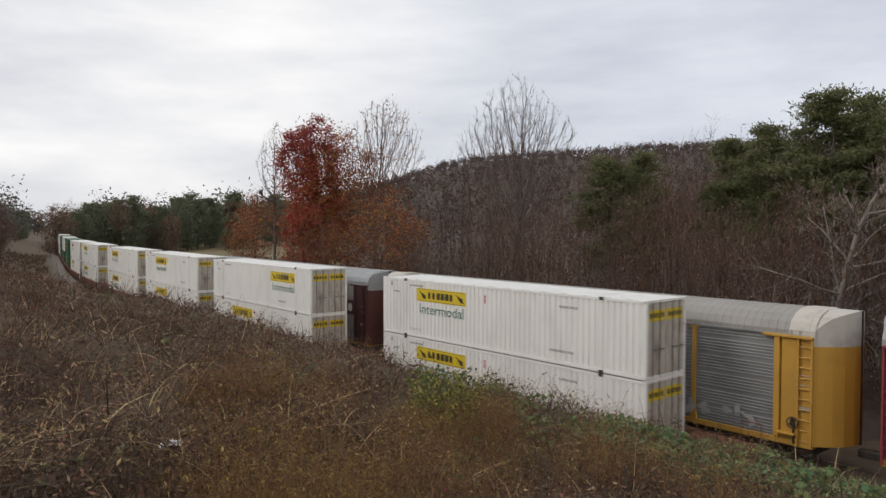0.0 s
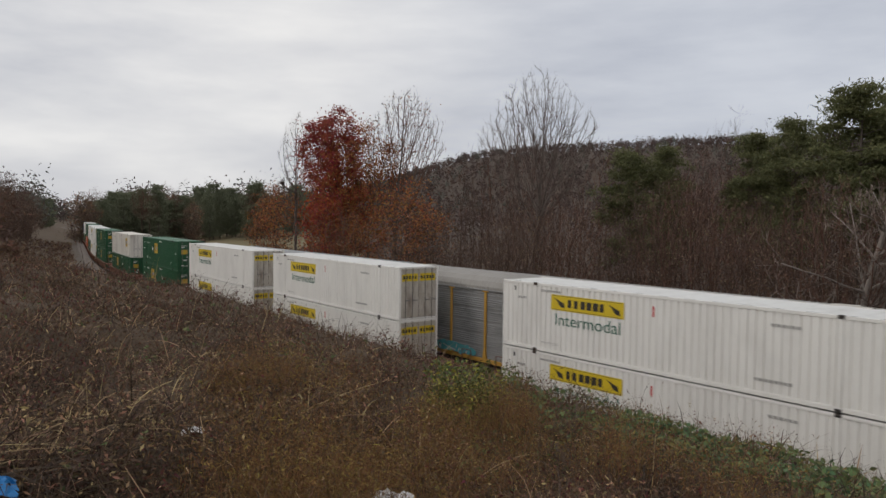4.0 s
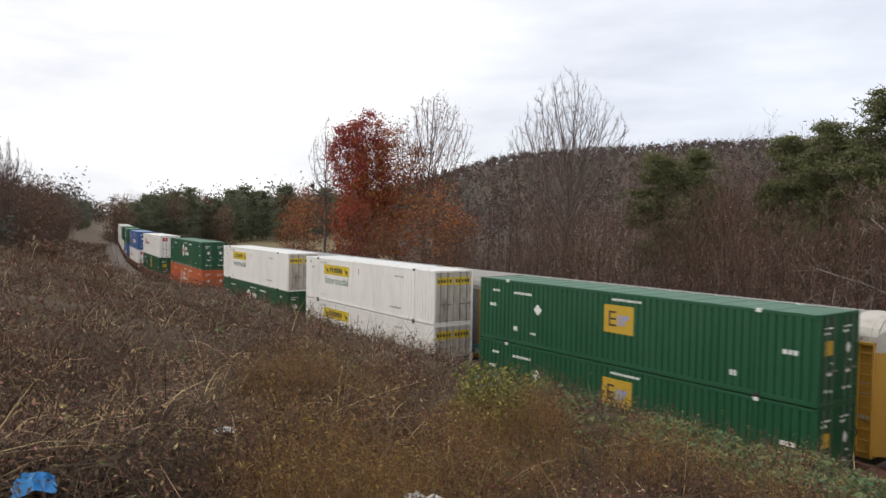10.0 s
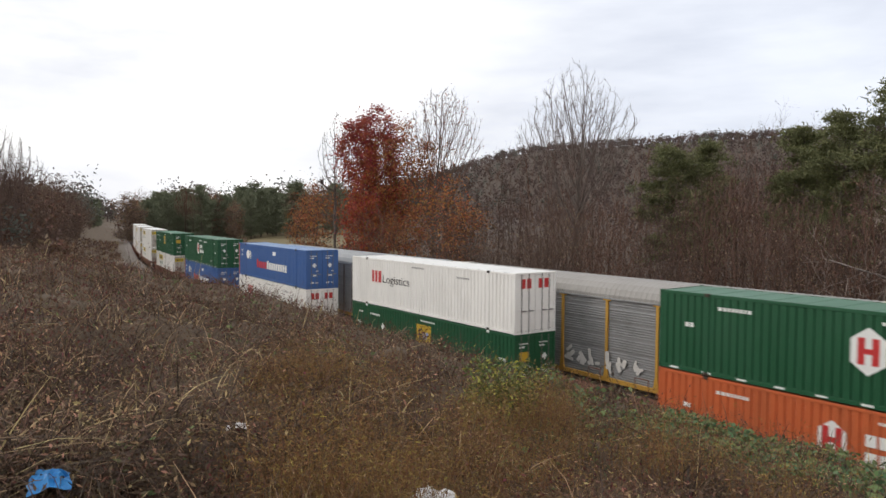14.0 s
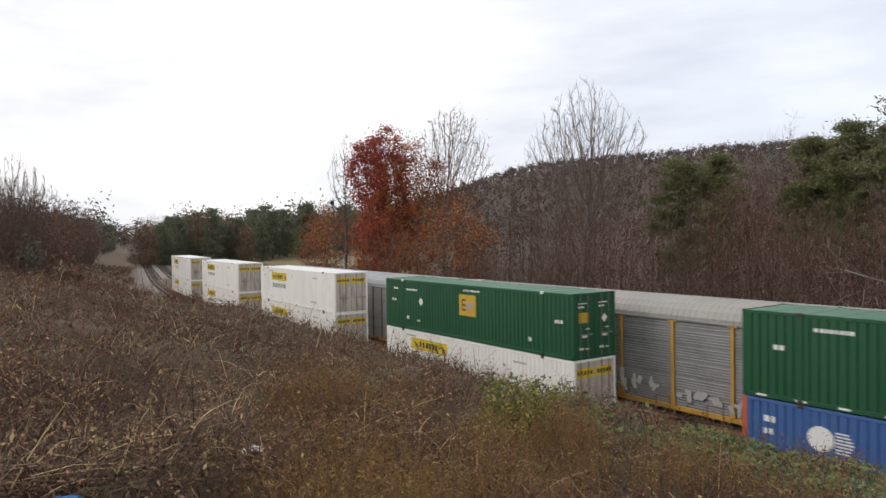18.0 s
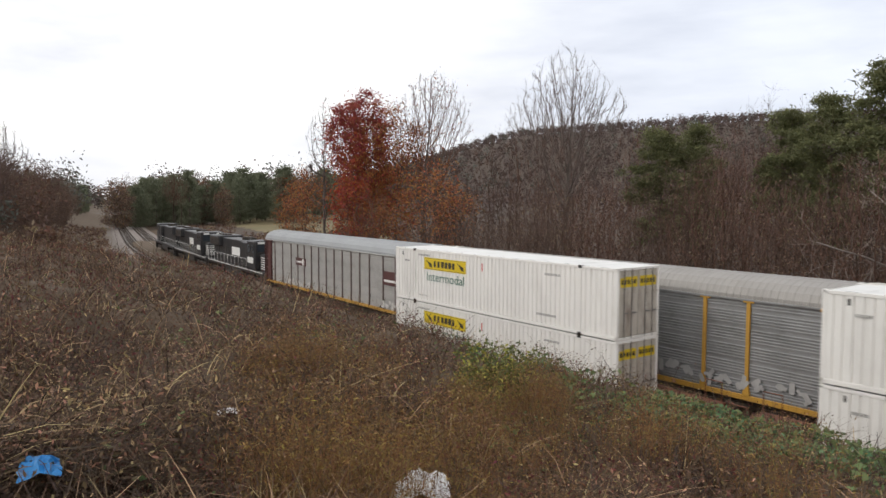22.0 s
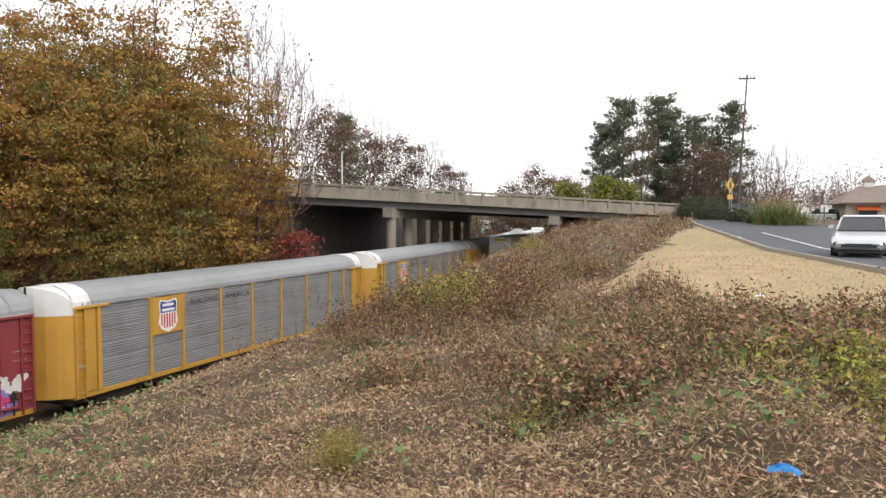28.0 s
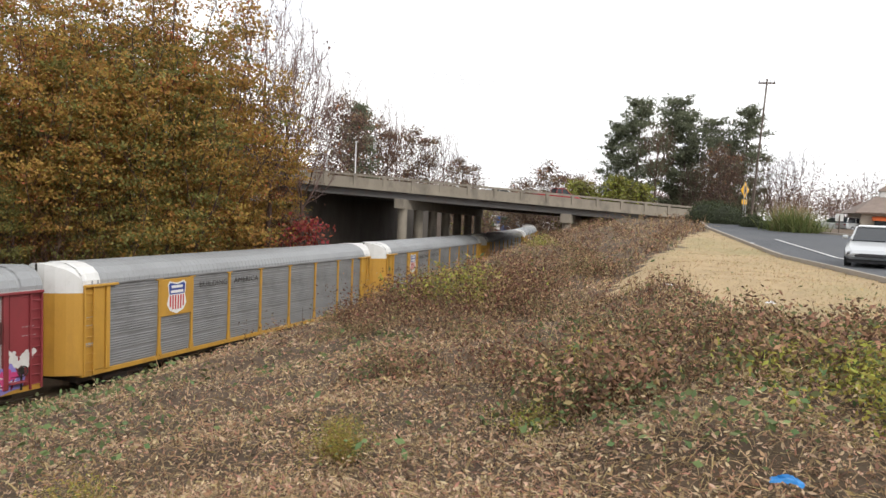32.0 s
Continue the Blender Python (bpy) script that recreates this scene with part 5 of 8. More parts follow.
# ---- three locomotives ahead of the car carriers ----
def locomotive():
    c = thing("locomotive", "black diesel locomotive with white stripes on its nose", "locomotive", "locomotives of the standing train")
    part("frame", Geo().box(-10.6, 10.6, -1.5, 1.5, 1.25, 1.6, c=0.03), M_LOCO, c)
    part("fuel_tank", Geo().box(-3.2, 3.0, -1.35, 1.35, 0.45, 1.25, c=0.12), M_LOCO, c)
    hood = part("hood", Geo().box(-9.6, 5.4, -0.95, 0.95, 1.6, 4.35, c=0.08), M_LOCO, c)
    for k in range(14):
        x = -9.0 + k * 1.0
        part("hood_door", Geo().box(x, x + 0.9, -0.985, -0.945, 1.85, 3.4, c=0.01), M_LOCO, hood)
    part("radiator", Geo().box(-9.7, -5.6, -1.45, 1.45, 3.35, 4.55, c=0.1), M_LOCO, c)
    for k in range(3):
        part("radiator_grille", Geo().box(-9.4 + k * 1.25, -8.3 + k * 1.25, -1.475, -1.445, 3.5, 4.3, c=0.01), M_STEEL, c)
    for x in (-8.6, -7.2, 1.0):
        part("roof_fan", Geo().tube((x, 0, 4.35), (x, 0, 4.68), 0.6, 0.6, 16), M_STEEL, c)
    part("exhaust_stack", Geo().box(2.4, 3.2, -0.3, 0.3, 4.35, 4.65, c=0.04), M_STEEL, c)
    part("equipment_box", Geo().box(3.2, 5.4, -1.45, 1.45, 1.6, 4.3, c=0.06), M_LOCO, c)
    cab = part("cab", Geo().box(5.4, 8.1, -1.5, 1.5, 1.6, 4.6, c=0.14), M_LOCO, c)
    for sgn in (-1, 1):
        for x in (5.8, 6.9):
            part("side_window", Geo().box(x, x + 0.85, sgn * 1.505 - 0.012, sgn * 1.505 + 0.012, 3.4, 4.15), M_GLASS, cab)
        part("windshield", Geo().box(8.09, 8.12, sgn * 0.72 - 0.5, sgn * 0.72 + 0.5, 3.5, 4.2), M_GLASS, cab)
        part("number_board", Geo().box(8.1, 8.13, sgn * 0.8 - 0.35, sgn * 0.8 + 0.35, 4.28, 4.48), M_LOGOWHITE, cab)
    nose = part("nose", Geo().box(8.1, 10.1, -1.0, 1.0, 1.6, 3.3, c=0.14), M_LOCO, c)
    for k in range(6):
        part("stripe", Geo().box(10.1, 10.115, -0.9, 0.9, 1.8 + k * 0.22, 1.9 + k * 0.22), M_LOGOWHITE, nose)
        part("stripe", Geo().box(8.6, 10.0, -1.015, -1.0, 1.8 + k * 0.22, 1.9 + k * 0.22), M_LOGOWHITE, nose)
    part("emblem", Geo().box(-1.8, 1.2, -0.99, -0.986, 2.6, 3.5), M_LOGOWHITE, hood, "white block mark")
    part("marking", Geo().box(5.7, 7.6, -1.52, -1.51, 2.3, 2.9), M_LOGOWHITE, cab)
    part("sill_stripe", Geo().box(-10.4, 10.4, -1.512, -1.502, 1.5, 1.58), M_LOGOWHITE, c)
    for e in (-1, 1):
        part("pilot", Geo().box(min(e * 10.4, e * 10.75), max(e * 10.4, e * 10.75), -1.45, 1.45, 0.25, 1.5, c=0.04), M_LOCO, c)
        part("coupler", Geo().box(min(e * 10.7, e * 11.2), max(e * 10.7, e * 11.2), -0.15, 0.15, 0.72, 0.98, c=0.03), M_STEEL, c)
        t_ = part("truck", Geo().box(e * 6.8 - 2.4, e * 6.8 + 2.4, -1.25, -1.0, 0.45, 0.85, c=0.05).box(e * 6.8 - 2.4, e * 6.8 + 2.4, 1.0, 1.25, 0.45, 0.85, c=0.05), M_STEEL, c)
        for k in (-1.7, 0, 1.7):
            for sgn in (-1, 1):
                part("wheel", Geo().tube((e * 6.8 + k, sgn * 0.70, 0.52), (e * 6.8 + k, sgn * 0.83, 0.52), 0.52, 0.52, 18), M_STEEL, t_)
    for sgn in (-1, 1):
        rail_ = part("handrail", Geo().tube((-10.5, sgn * 1.45, 2.6), (5.2, sgn * 1.45, 2.6), 0.02, 0.02, 6), M_LOGOWHITE, c)
        for k in range(12):
            x = -10.4 + k * 1.4
            part("stanchion", Geo().tube((x, sgn * 1.45, 1.6), (x, sgn * 1.45, 2.6), 0.02, 0.02, 5), M_LOGOWHITE, rail_)
    return c


for s, turn in ((-76.6, 0), (-99.0, 0), (-121.4, 180)):
    ob = proto("loco", locomotive)
    ob.matrix_basis = rigid(s, 6.8, FAR, 0.0) @ pose(0, 0, 0, 0, 0, turn)

# ---- road bridge over the tracks ----
# near edge line, from beyond the tracks to the camera's side; heights of the parapet's top at both ends
BA, BB = Vector((69.6, -10.0)), Vector((63.3, -58.0))
BZA, BZB = 12.26, 9.96
bd = (BB - BA).normalized()
bn = Vector((-bd.y, bd.x))           # away from the camera
BL = (BB - BA).length
BW = 24.0


def bpt(t, w, z=0.0):
    """A point t metres along the bridge's near edge, w metres across it, z above the parapet's top line."""
    p = BA + bd * t + bn * w
    return Vector((p.x, p.y, BZA + (BZB - BZA) * t / BL + z))


def bbox(geo, t0, t1, w0, w1, z0, z1):
    v = [bpt(t, w, z) for t in (t0, t1) for w in (w0, w1) for z in (z0, z1)]
    return geo.add(v, [(0, 1, 3, 2), (4, 6, 7, 5), (0, 4, 5, 1), (2, 3, 7, 6), (0, 2, 6, 4), (1, 5, 7, 3)])


bridge = thing("road_bridge", "weathered concrete road bridge on steel girders over the tracks", "bridge")
part("deck", bbox(Geo(), -30, BL, 0.05, BW, -1.4, -1.15), M_CONCDARK, bridge)
part("roadway", bbox(Geo(), -30, BL + 60, 0.5, BW - 0.5, -1.15, -1.1), M_ASPHALT, bridge)
for w0 in (0.0, BW - 0.25):
    rail = part("parapet_base", bbox(Geo(), -30, BL, w0 - 0.06, w0 + 0.3, -1.42, -1.05), M_CONC, bridge)
    t = -28.0
    while t < BL + (6 if w0 == 0 else 0):
        part("parapet_panel", bbox(Geo(), t + 0.16, t + 2.74, w0 + 0.08, w0 + 0.2, -1.05, -0.34), M_CONC, rail)
        part("parapet_post", bbox(Geo(), t - 0.16, t + 0.16, w0 - 0.05, w0 + 0.27, -1.2, -0.1), M_CONC, rail)
        t += 2.9
    part("top_rail", bbox(Geo(), -30, BL, w0 - 0.02, w0 + 0.24, -0.2, 0.0), M_CONC, rail)
for k, w in enumerate(np.arange(0.6, BW, 2.8)):
    part("girder", bbox(bbox(Geo(), -26, BL - 6, w + 0.12, w + 0.2, -2.0, -1.4), -26, BL - 6, w, w + 0.34, -2.08, -2.0), M_GIRDER, bridge)
# far abutment wall, set parallel to the tracks; its dark colour includes the bridge's shade
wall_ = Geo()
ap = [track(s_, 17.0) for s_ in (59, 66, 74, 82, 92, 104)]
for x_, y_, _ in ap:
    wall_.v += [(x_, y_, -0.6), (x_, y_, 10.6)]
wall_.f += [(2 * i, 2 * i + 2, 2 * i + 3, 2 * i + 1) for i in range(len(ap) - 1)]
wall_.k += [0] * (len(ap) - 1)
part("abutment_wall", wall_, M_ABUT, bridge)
# bents of columns, set parallel to the tracks
for tb, ground_z in ((14.3, -0.3), (32.3, 2.4)):
    tr = math.radians(-42)
    base = bpt(tb, 0.3)
    dirv = Vector((math.cos(tr), math.sin(tr)))
    nrm = Vector((-dirv.y, dirv.x))
    ln = BW / abs(dirv.dot(bn)) - 1.0
    zt = base.z - 2.08
    g = Geo()
    v = []
    for a in (-0.3, ln):
        for b in (-0.5, 0.5):
            p = Vector((base.x, base.y)) + dirv * a + nrm * b
            tt = (p - BA).dot(bd)
            top = BZA + (BZB - BZA) * tt / BL - 2.08
            for z in (top - 0.95, top):
                v.append((p.x, p.y, z))
    g.add(v, [(0, 1, 3, 2), (4, 6, 7, 5), (0, 4, 5, 1), (2, 3, 7, 6), (0, 2, 6, 4), (1, 5, 7, 3)])
    part("bent_cap", g, M_CONC, bridge)
    for k in range(7):
        p = Vector((base.x, base.y)) + dirv * (0.7 + k * (ln - 1.4) / 6)
        part("column", Geo().tube((p.x, p.y, -1.0), (p.x, p.y, zt - 0.6), 0.5, 0.5, 16), M_CONC, bridge, smooth=False)

# ---- trees ----
def leafmat(name, color, var=0.35):
    return surf(name, color, 0.75, 0, 0.18, 1.2, 0, 20, island=var, trans=0.3)


L_RED = leafmat("crimson_maple_leaves", (0.30, 0.058, 0.042))
L_RUSTY = leafmat("rust_orange_leaves", (0.36, 0.14, 0.046))
L_BROWN = leafmat("dry_brown_leaves", (0.125, 0.068, 0.042))
L_ORANGE = leafmat("orange_maple_leaves", (0.36, 0.095, 0.03))
L_TANB = leafmat("faded_tan_leaves", (0.22, 0.16, 0.10))
L_OLIVE = leafmat("olive_oak_leaves", (0.19, 0.185, 0.048), 0.25)
L_GOLD = leafmat("ochre_oak_leaves", (0.36, 0.215, 0.048), 0.28)
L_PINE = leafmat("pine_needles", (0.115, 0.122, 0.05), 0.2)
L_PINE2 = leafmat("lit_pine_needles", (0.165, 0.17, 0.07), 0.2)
# needles of the far pines, with distance haze mixed into their colour
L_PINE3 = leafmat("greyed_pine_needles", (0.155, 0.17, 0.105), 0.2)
# paler than the near crowns: the air's haze is painted into this leaf colour
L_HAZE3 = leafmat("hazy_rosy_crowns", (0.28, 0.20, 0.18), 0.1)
L_YGREEN = leafmat("yellow_green_leaves", (0.24, 0.25, 0.04))
L_HAZE = leafmat("distant_bare_crowns", (0.092, 0.064, 0.058), 0.06)
L_HAZE2 = leafmat("distant_rusty_crowns", (0.12, 0.074, 0.058), 0.06)
# evergreen greyed in its base colour to stand for haze over the far woods
L_HAZEG = leafmat("distant_evergreens", (0.10, 0.105, 0.085), 0.08)


def tubes(segs, k):
    """Tapered tubes for an array of rows x0 y0 z0 x1 y1 z1 r0 r1."""
    a = np.asarray(segs, float)
    p, q, r0, r1 = a[:, :3], a[:, 3:6], a[:, 6], a[:, 7]
    d = q - p
    d /= np.linalg.norm(d, axis=1)[:, None] + 1e-9
    ref = np.where(np.abs(d[:, 2:3]) > 0.9, np.array([[1.0, 0, 0]]), np.array([[0, 0, 1.0]]))
    u = np.cross(d, ref)
    u /= np.linalg.norm(u, axis=1)[:, None] + 1e-9
    w = np.cross(d, u)
    ang = np.arange(k) * 2 * math.pi / k
    ring = u[:, None, :] * np.cos(ang)[None, :, None] + w[:, None, :] * np.sin(ang)[None, :, None]
    v = np.concatenate([p[:, None, :] + ring * r0[:, None, None], q[:, None, :] + ring * r1[:, None, None]], 1).reshape(-1, 3)
    i = np.arange(len(a))[:, None] * 2 * k
    j = np.arange(k)[None, :]
    if k == 2:
        j = j[:, :1]
    f = np.stack([i + j, i + (j + 1) % k, i + k + (j + 1) % k, i + k + j], -1).reshape(-1, 4)
    return v, f


def join_tubes(groups):
    vs, fs, b = [], [], 0
    for segs, k in groups:
        if len(segs):
            v, f = tubes(segs, k)
            vs.append(v)
            fs.append(f + b)
            b += len(v)
    return np.concatenate(vs), np.concatenate(fs)


def cards(rng, centres, size, flat=0.0, long=1.0):
    """One small leaf face at each centre, turned at random."""
    n = len(centres)
    d = rng.normal(size=(n, 3))
    d[:, 2] *= 1 - flat
    d /= np.linalg.norm(d, axis=1)[:, None]
    e = np.cross(d, rng.normal(size=(n, 3)))
    e /= np.linalg.norm(e, axis=1)[:, None] + 1e-9
    s = size * rng.uniform(0.6, 1.3, (n, 1))
    a, b = d * s * 0.5 * long, e * s * 0.36
    v = np.stack([centres - a, centres + b * 1.0 + a * 0.1, centres + a, centres - b * 0.9 + a * 0.05], 1).reshape(-1, 3)
    return v, np.arange(4 * n).reshape(-1, 4)


class Grower:
    def __init__(self, seed, kids, ratio, angle, up, wob, maxlev, bare_to=0.35, steps=(9, 4, 3, 2), fine=0.011):
        self.steps, self.fine = steps, fine
        self.r = random.Random(seed)
        self.kids, self.ratio, self.angle, self.up, self.wob, self.maxlev, self.bare_to = kids, ratio, angle, up, wob, maxlev, bare_to
        self.segs, self.tips = [[] for _ in range(6)], []

    def limb(self, p, d, length, rad, lev):
        r = self.r
        n = self.steps[lev]
        for i in range(n):
            d = (d + Vector((r.gauss(0, 1), r.gauss(0, 1), r.gauss(0, 0.6))) * self.wob + Vector((0, 0, self.up[min(lev, len(self.up) - 1)]))).normalized()
            q = p + d * (length / n)
            rad2 = max(rad * (1 - 0.82 / n * (1 if lev else 1.02)), self.fine)
            self.segs[lev].append((*p, *q, rad, rad2))
            frac = (i + 1) / n
            if lev < self.maxlev and (lev > 0 or frac > self.bare_to):
                for _ in range(self.kids[lev]):
                    ax = d.orthogonal().normalized()
                    ax.rotate(Matrix.Rotation(r.uniform(0, 2 * math.pi), 3, d))
                    c = d.copy()
                    c.rotate(Matrix.Rotation(radians(self.angle[lev] + r.uniform(-14, 14)), 3, ax))
                    shape = (1.15 - 0.75 * max(0, (frac - self.bare_to) / (1 - self.bare_to))) if lev == 0 else (1.1 - 0.45 * frac)
                    at = p.lerp(q, r.uniform(0.2, 1.0))
                    self.limb(at, c, length * self.ratio[lev] * shape * r.uniform(0.75, 1.2), max(rad2 * 0.55, self.fine), lev + 1)
            p, rad = q, rad2
            if lev >= self.maxlev - 1:
                self.tips.append(tuple(q))


def make_tree(name, seed, h, rad, label, kids=(3, 2, 2), ratio=(0.36, 0.45, 0.5), angle=(48, 42, 40), up=(0.0, 0.09, 0.05, 0.03), wob=0.07, maxlev=3, bare_to=0.3,
              leaves=0, leaf=0.26, mats=(), jitter=0.35, bark=None, twig=None, leaf_low=0.0, stems=1, category="tree", clump=0.0, steps=(9, 4, 2, 1), thin=2, fine=0.011):
    g = Grower(seed, kids, ratio, angle, up, wob, maxlev, bare_to, steps, fine)
    for k in range(stems):
        lean = Vector((0, 0, 1)) if stems == 1 else Vector((g.r.uniform(-0.45, 0.45), g.r.uniform(-0.45, 0.45), 1)).normalized()
        g.limb(Vector((g.r.uniform(-0.3, 0.3) * (stems > 1), g.r.uniform(-0.3, 0.3) * (stems > 1), -0.4)), lean, h * (1 if stems == 1 else g.r.uniform(0.7, 1)), rad, 0)
    t = thing(name, label, category)
    v, f = join_tubes([(g.segs[0], 8), (g.segs[1], 5)])
    me = quads_mesh("trunk", v, f, bark or M_BARK)
    me.shade_smooth()
    part("trunk", me, None, t)
    rest = [(g.segs[2], 3), (g.segs[3], thin), (g.segs[4], 2)]
    if any(len(s) for s, _ in rest):
        v, f = join_tubes(rest)
        part("branchwork", quads_mesh("branchwork", v, f, twig or M_TWIG), None, t)["kind"] = "stuff"
    if leaves:
        rng = np.random.default_rng(seed)
        tips = np.array(g.tips)
        if leaf_low:
            w = np.clip(1.4 - leaf_low * tips[:, 2] / tips[:, 2].max(), 0.02, 1)
            pick = rng.choice(len(tips), leaves, p=w / w.sum())
        elif clump:
            keep = rng.permutation(len(tips))[: max(20, int(len(tips) * clump))]
            pick = keep[rng.integers(0, len(keep), leaves)]
        else:
            pick = rng.integers(0, len(tips), leaves)
        c = tips[pick] + rng.normal(size=(leaves, 3)) * jitter * np.array([1.15, 1.15, 0.5])
        v, f = cards(rng, c, leaf)
        # paint by bough: neighbouring leaves share a tone
        tone = np.sin(c[:, 0] * 1.1 + seed) + np.sin(c[:, 1] * 1.3 + 2 * seed) + 0.5 * np.sin(c[:, 2] * 1.7) + rng.normal(size=leaves) * 0.7
        slots = np.clip(((tone + 2.2) / 4.4 * len(mats)).astype(int), 0, len(mats) - 1)
        part("crown", quads_mesh("crown", v, f, list(mats), slots), None, t)
    return t


class Crown:
    """A tree that branches towards points spread through the space of its crown."""

    def __init__(self, seed, lobes, fork, points, step=0.5, kill=1.0, lean=(0, 0), stems=1, tip=0.014, twigs=2, twig=0.8, up=0.25, out=0.0):
        rng = np.random.default_rng(seed)
        pts = []
        share = np.array([a[3] * a[3] * a[4] for a in lobes])
        for (x, y, z, r, rz), k in zip(lobes, np.maximum((points * share / share.sum()).astype(int), 20)):
            d = rng.normal(size=(k, 3))
            d /= np.linalg.norm(d, axis=1)[:, None]
            pts.append(np.array([x, y, z]) + d * rng.random((k, 1)) ** 0.42 * np.array([r, r, rz]))
        goal = np.concatenate(pts)
        goal = goal[goal[:, 2] > 0.6]
        pos, par = [], []
        for k in range(stems):
            a = 2 * math.pi * (k / stems + rng.random() * 0.3)
            q = np.array([math.cos(a) * 0.25, math.sin(a) * 0.25, 0.0]) * (stems > 1)
            n = max(int(fork / step), 2)
            splay = np.array([math.cos(a), math.sin(a), 0.0]) * fork * 0.3 * (stems > 1)
            last = -1
            for i in range(n + 1):
                t = i / n
                pos.append(q + splay * t * t + np.array([lean[0] * t, lean[1] * t, -0.4 + (fork + 0.4) * t]) + rng.normal(size=3) * np.array([0.04, 0.04, 0]) * (i > 0))
                par.append(last)
                last = len(pos) - 1
        near = np.full(len(goal), -1)
        dist = np.full(len(goal), 1e9)
        fresh = list(range(len(pos)))
        pull = np.array([0, 0, up])
        for _ in range(90):
            new_p = np.array([pos[i] for i in fresh])
            d = np.linalg.norm(goal[:, None] - new_p[None], axis=2)
            j = d.argmin(1)
            dm = d[np.arange(len(goal)), j]
            better = dm < dist
            dist[better] = dm[better]
            near[better] = np.array(fresh)[j[better]]
            keep = dist > kill
            goal, near, dist = goal[keep], near[keep], dist[keep]
            if not len(goal):
                break
            fresh = []
            for i in np.unique(near):
                g = goal[near == i] - pos[i]
                v = (g / np.linalg.norm(g, axis=1)[:, None]).mean(0) + pull + rng.normal(size=3) * 0.12
                away = pos[i] - np.array([lean[0], lean[1], fork * 0.8])
                v = v + out * away / (np.linalg.norm(away) + 1e-9)
                if par[i] >= 0:
                    v = v + 0.25 * (pos[i] - pos[par[i]]) / step
                pos.append(pos[i] + v / (np.linalg.norm(v) + 1e-9) * step)
                par.append(i)
                fresh.append(len(pos) - 1)
        main = len(pos)
        kids = np.zeros(main, int)
        for p in par:
            if p >= 0:
                kids[p] += 1
        pos, par = np.array(pos), np.array(par)
        rad = np.zeros(main)
        for i in range(main - 1, -1, -1):
            rad[i] = max(rad[i], tip ** 2.3) if kids[i] == 0 else rad[i]
            if par[i] >= 0:
                rad[par[i]] += rad[i]
        rad = rad ** (1 / 2.3)
        has = par >= 0
        seg = np.column_stack([pos[par[has]], pos[has], np.minimum(rad[par[has]], rad[has] * 1.35), rad[has]])
        self.limbs = seg[seg[:, 7] > tip * 4.5]
        self.boughs = seg[seg[:, 7] <= tip * 4.5]
        thin = np.flatnonzero(has & (rad < tip * 3.2))
        self.tips = pos[thin]
        b = np.repeat(thin, twigs)
        d = pos[b] - pos[par[b]]
        d = d / (np.linalg.norm(d, axis=1)[:, None] + 1e-9) + rng.normal(size=d.shape) * 0.5 + np.array([0, 0, 0.25])
        away = pos[b] - np.array([lean[0], lean[1], fork * 0.8])
        d = d + 1.5 * out * away / (np.linalg.norm(away, axis=1)[:, None] + 1e-9)
        d /= np.linalg.norm(d, axis=1)[:, None]
        ln = twig * rng.uniform(0.4, 1.2, (len(b), 1))
        self.twigs = np.column_stack([pos[b], pos[b] + d * ln, np.full(len(b), tip * 0.8), np.full(len(b), tip * 0.35)])
        self.ends = pos[b] + d * ln


def grown(name, seed, label, lobes, fork, points, clusters=0, per=0, leaf=0.26, spread=0.7, flat=0.5, mats=(), bark=None, twig_mat=None, tone_z=0.0, category="tree", **k):
    """A tree with a trunk, branchwork and, where it is in leaf, a crown of leaves in boughs."""
    c = Crown(seed, lobes, fork, points, **k)
    t = thing(name, label, category)
    v, f = tubes(c.limbs, 6)
    me = quads_mesh("trunk", v, f, bark or M_BARK)
    me.shade_smooth()
    part("trunk", me, None, t)
    v, f = join_tubes([(c.boughs, 3), (c.twigs, 2)])
    part("branchwork", quads_mesh("branchwork", v, f, twig_mat or M_TWIG), None, t)["kind"] = "stuff"
    if clusters:
        rng = np.random.default_rng(seed + 1000)
        spots = c.tips[rng.integers(0, len(c.tips), clusters)]
        tone = rng.normal(size=clusters) * 0.16 + 0.5 + tone_z * (spots[:, 2] / spots[:, 2].max() - 0.6)
        i = np.repeat(np.arange(clusters), per)
        p = spots[i] + rng.normal(size=(len(i), 3)) * spread * np.array([1, 1, flat]) * rng.uniform(0.6, 1.2, clusters)[i, None]
        v, f = cards(rng, p, leaf, 0.15)
        slots = np.clip(((tone[i] + rng.normal(size=len(i)) * 0.1) * len(mats)).astype(int), 0, len(mats) - 1)
        part("crown", quads_mesh("crown", v, f, list(mats), slots), None, t)
    return t


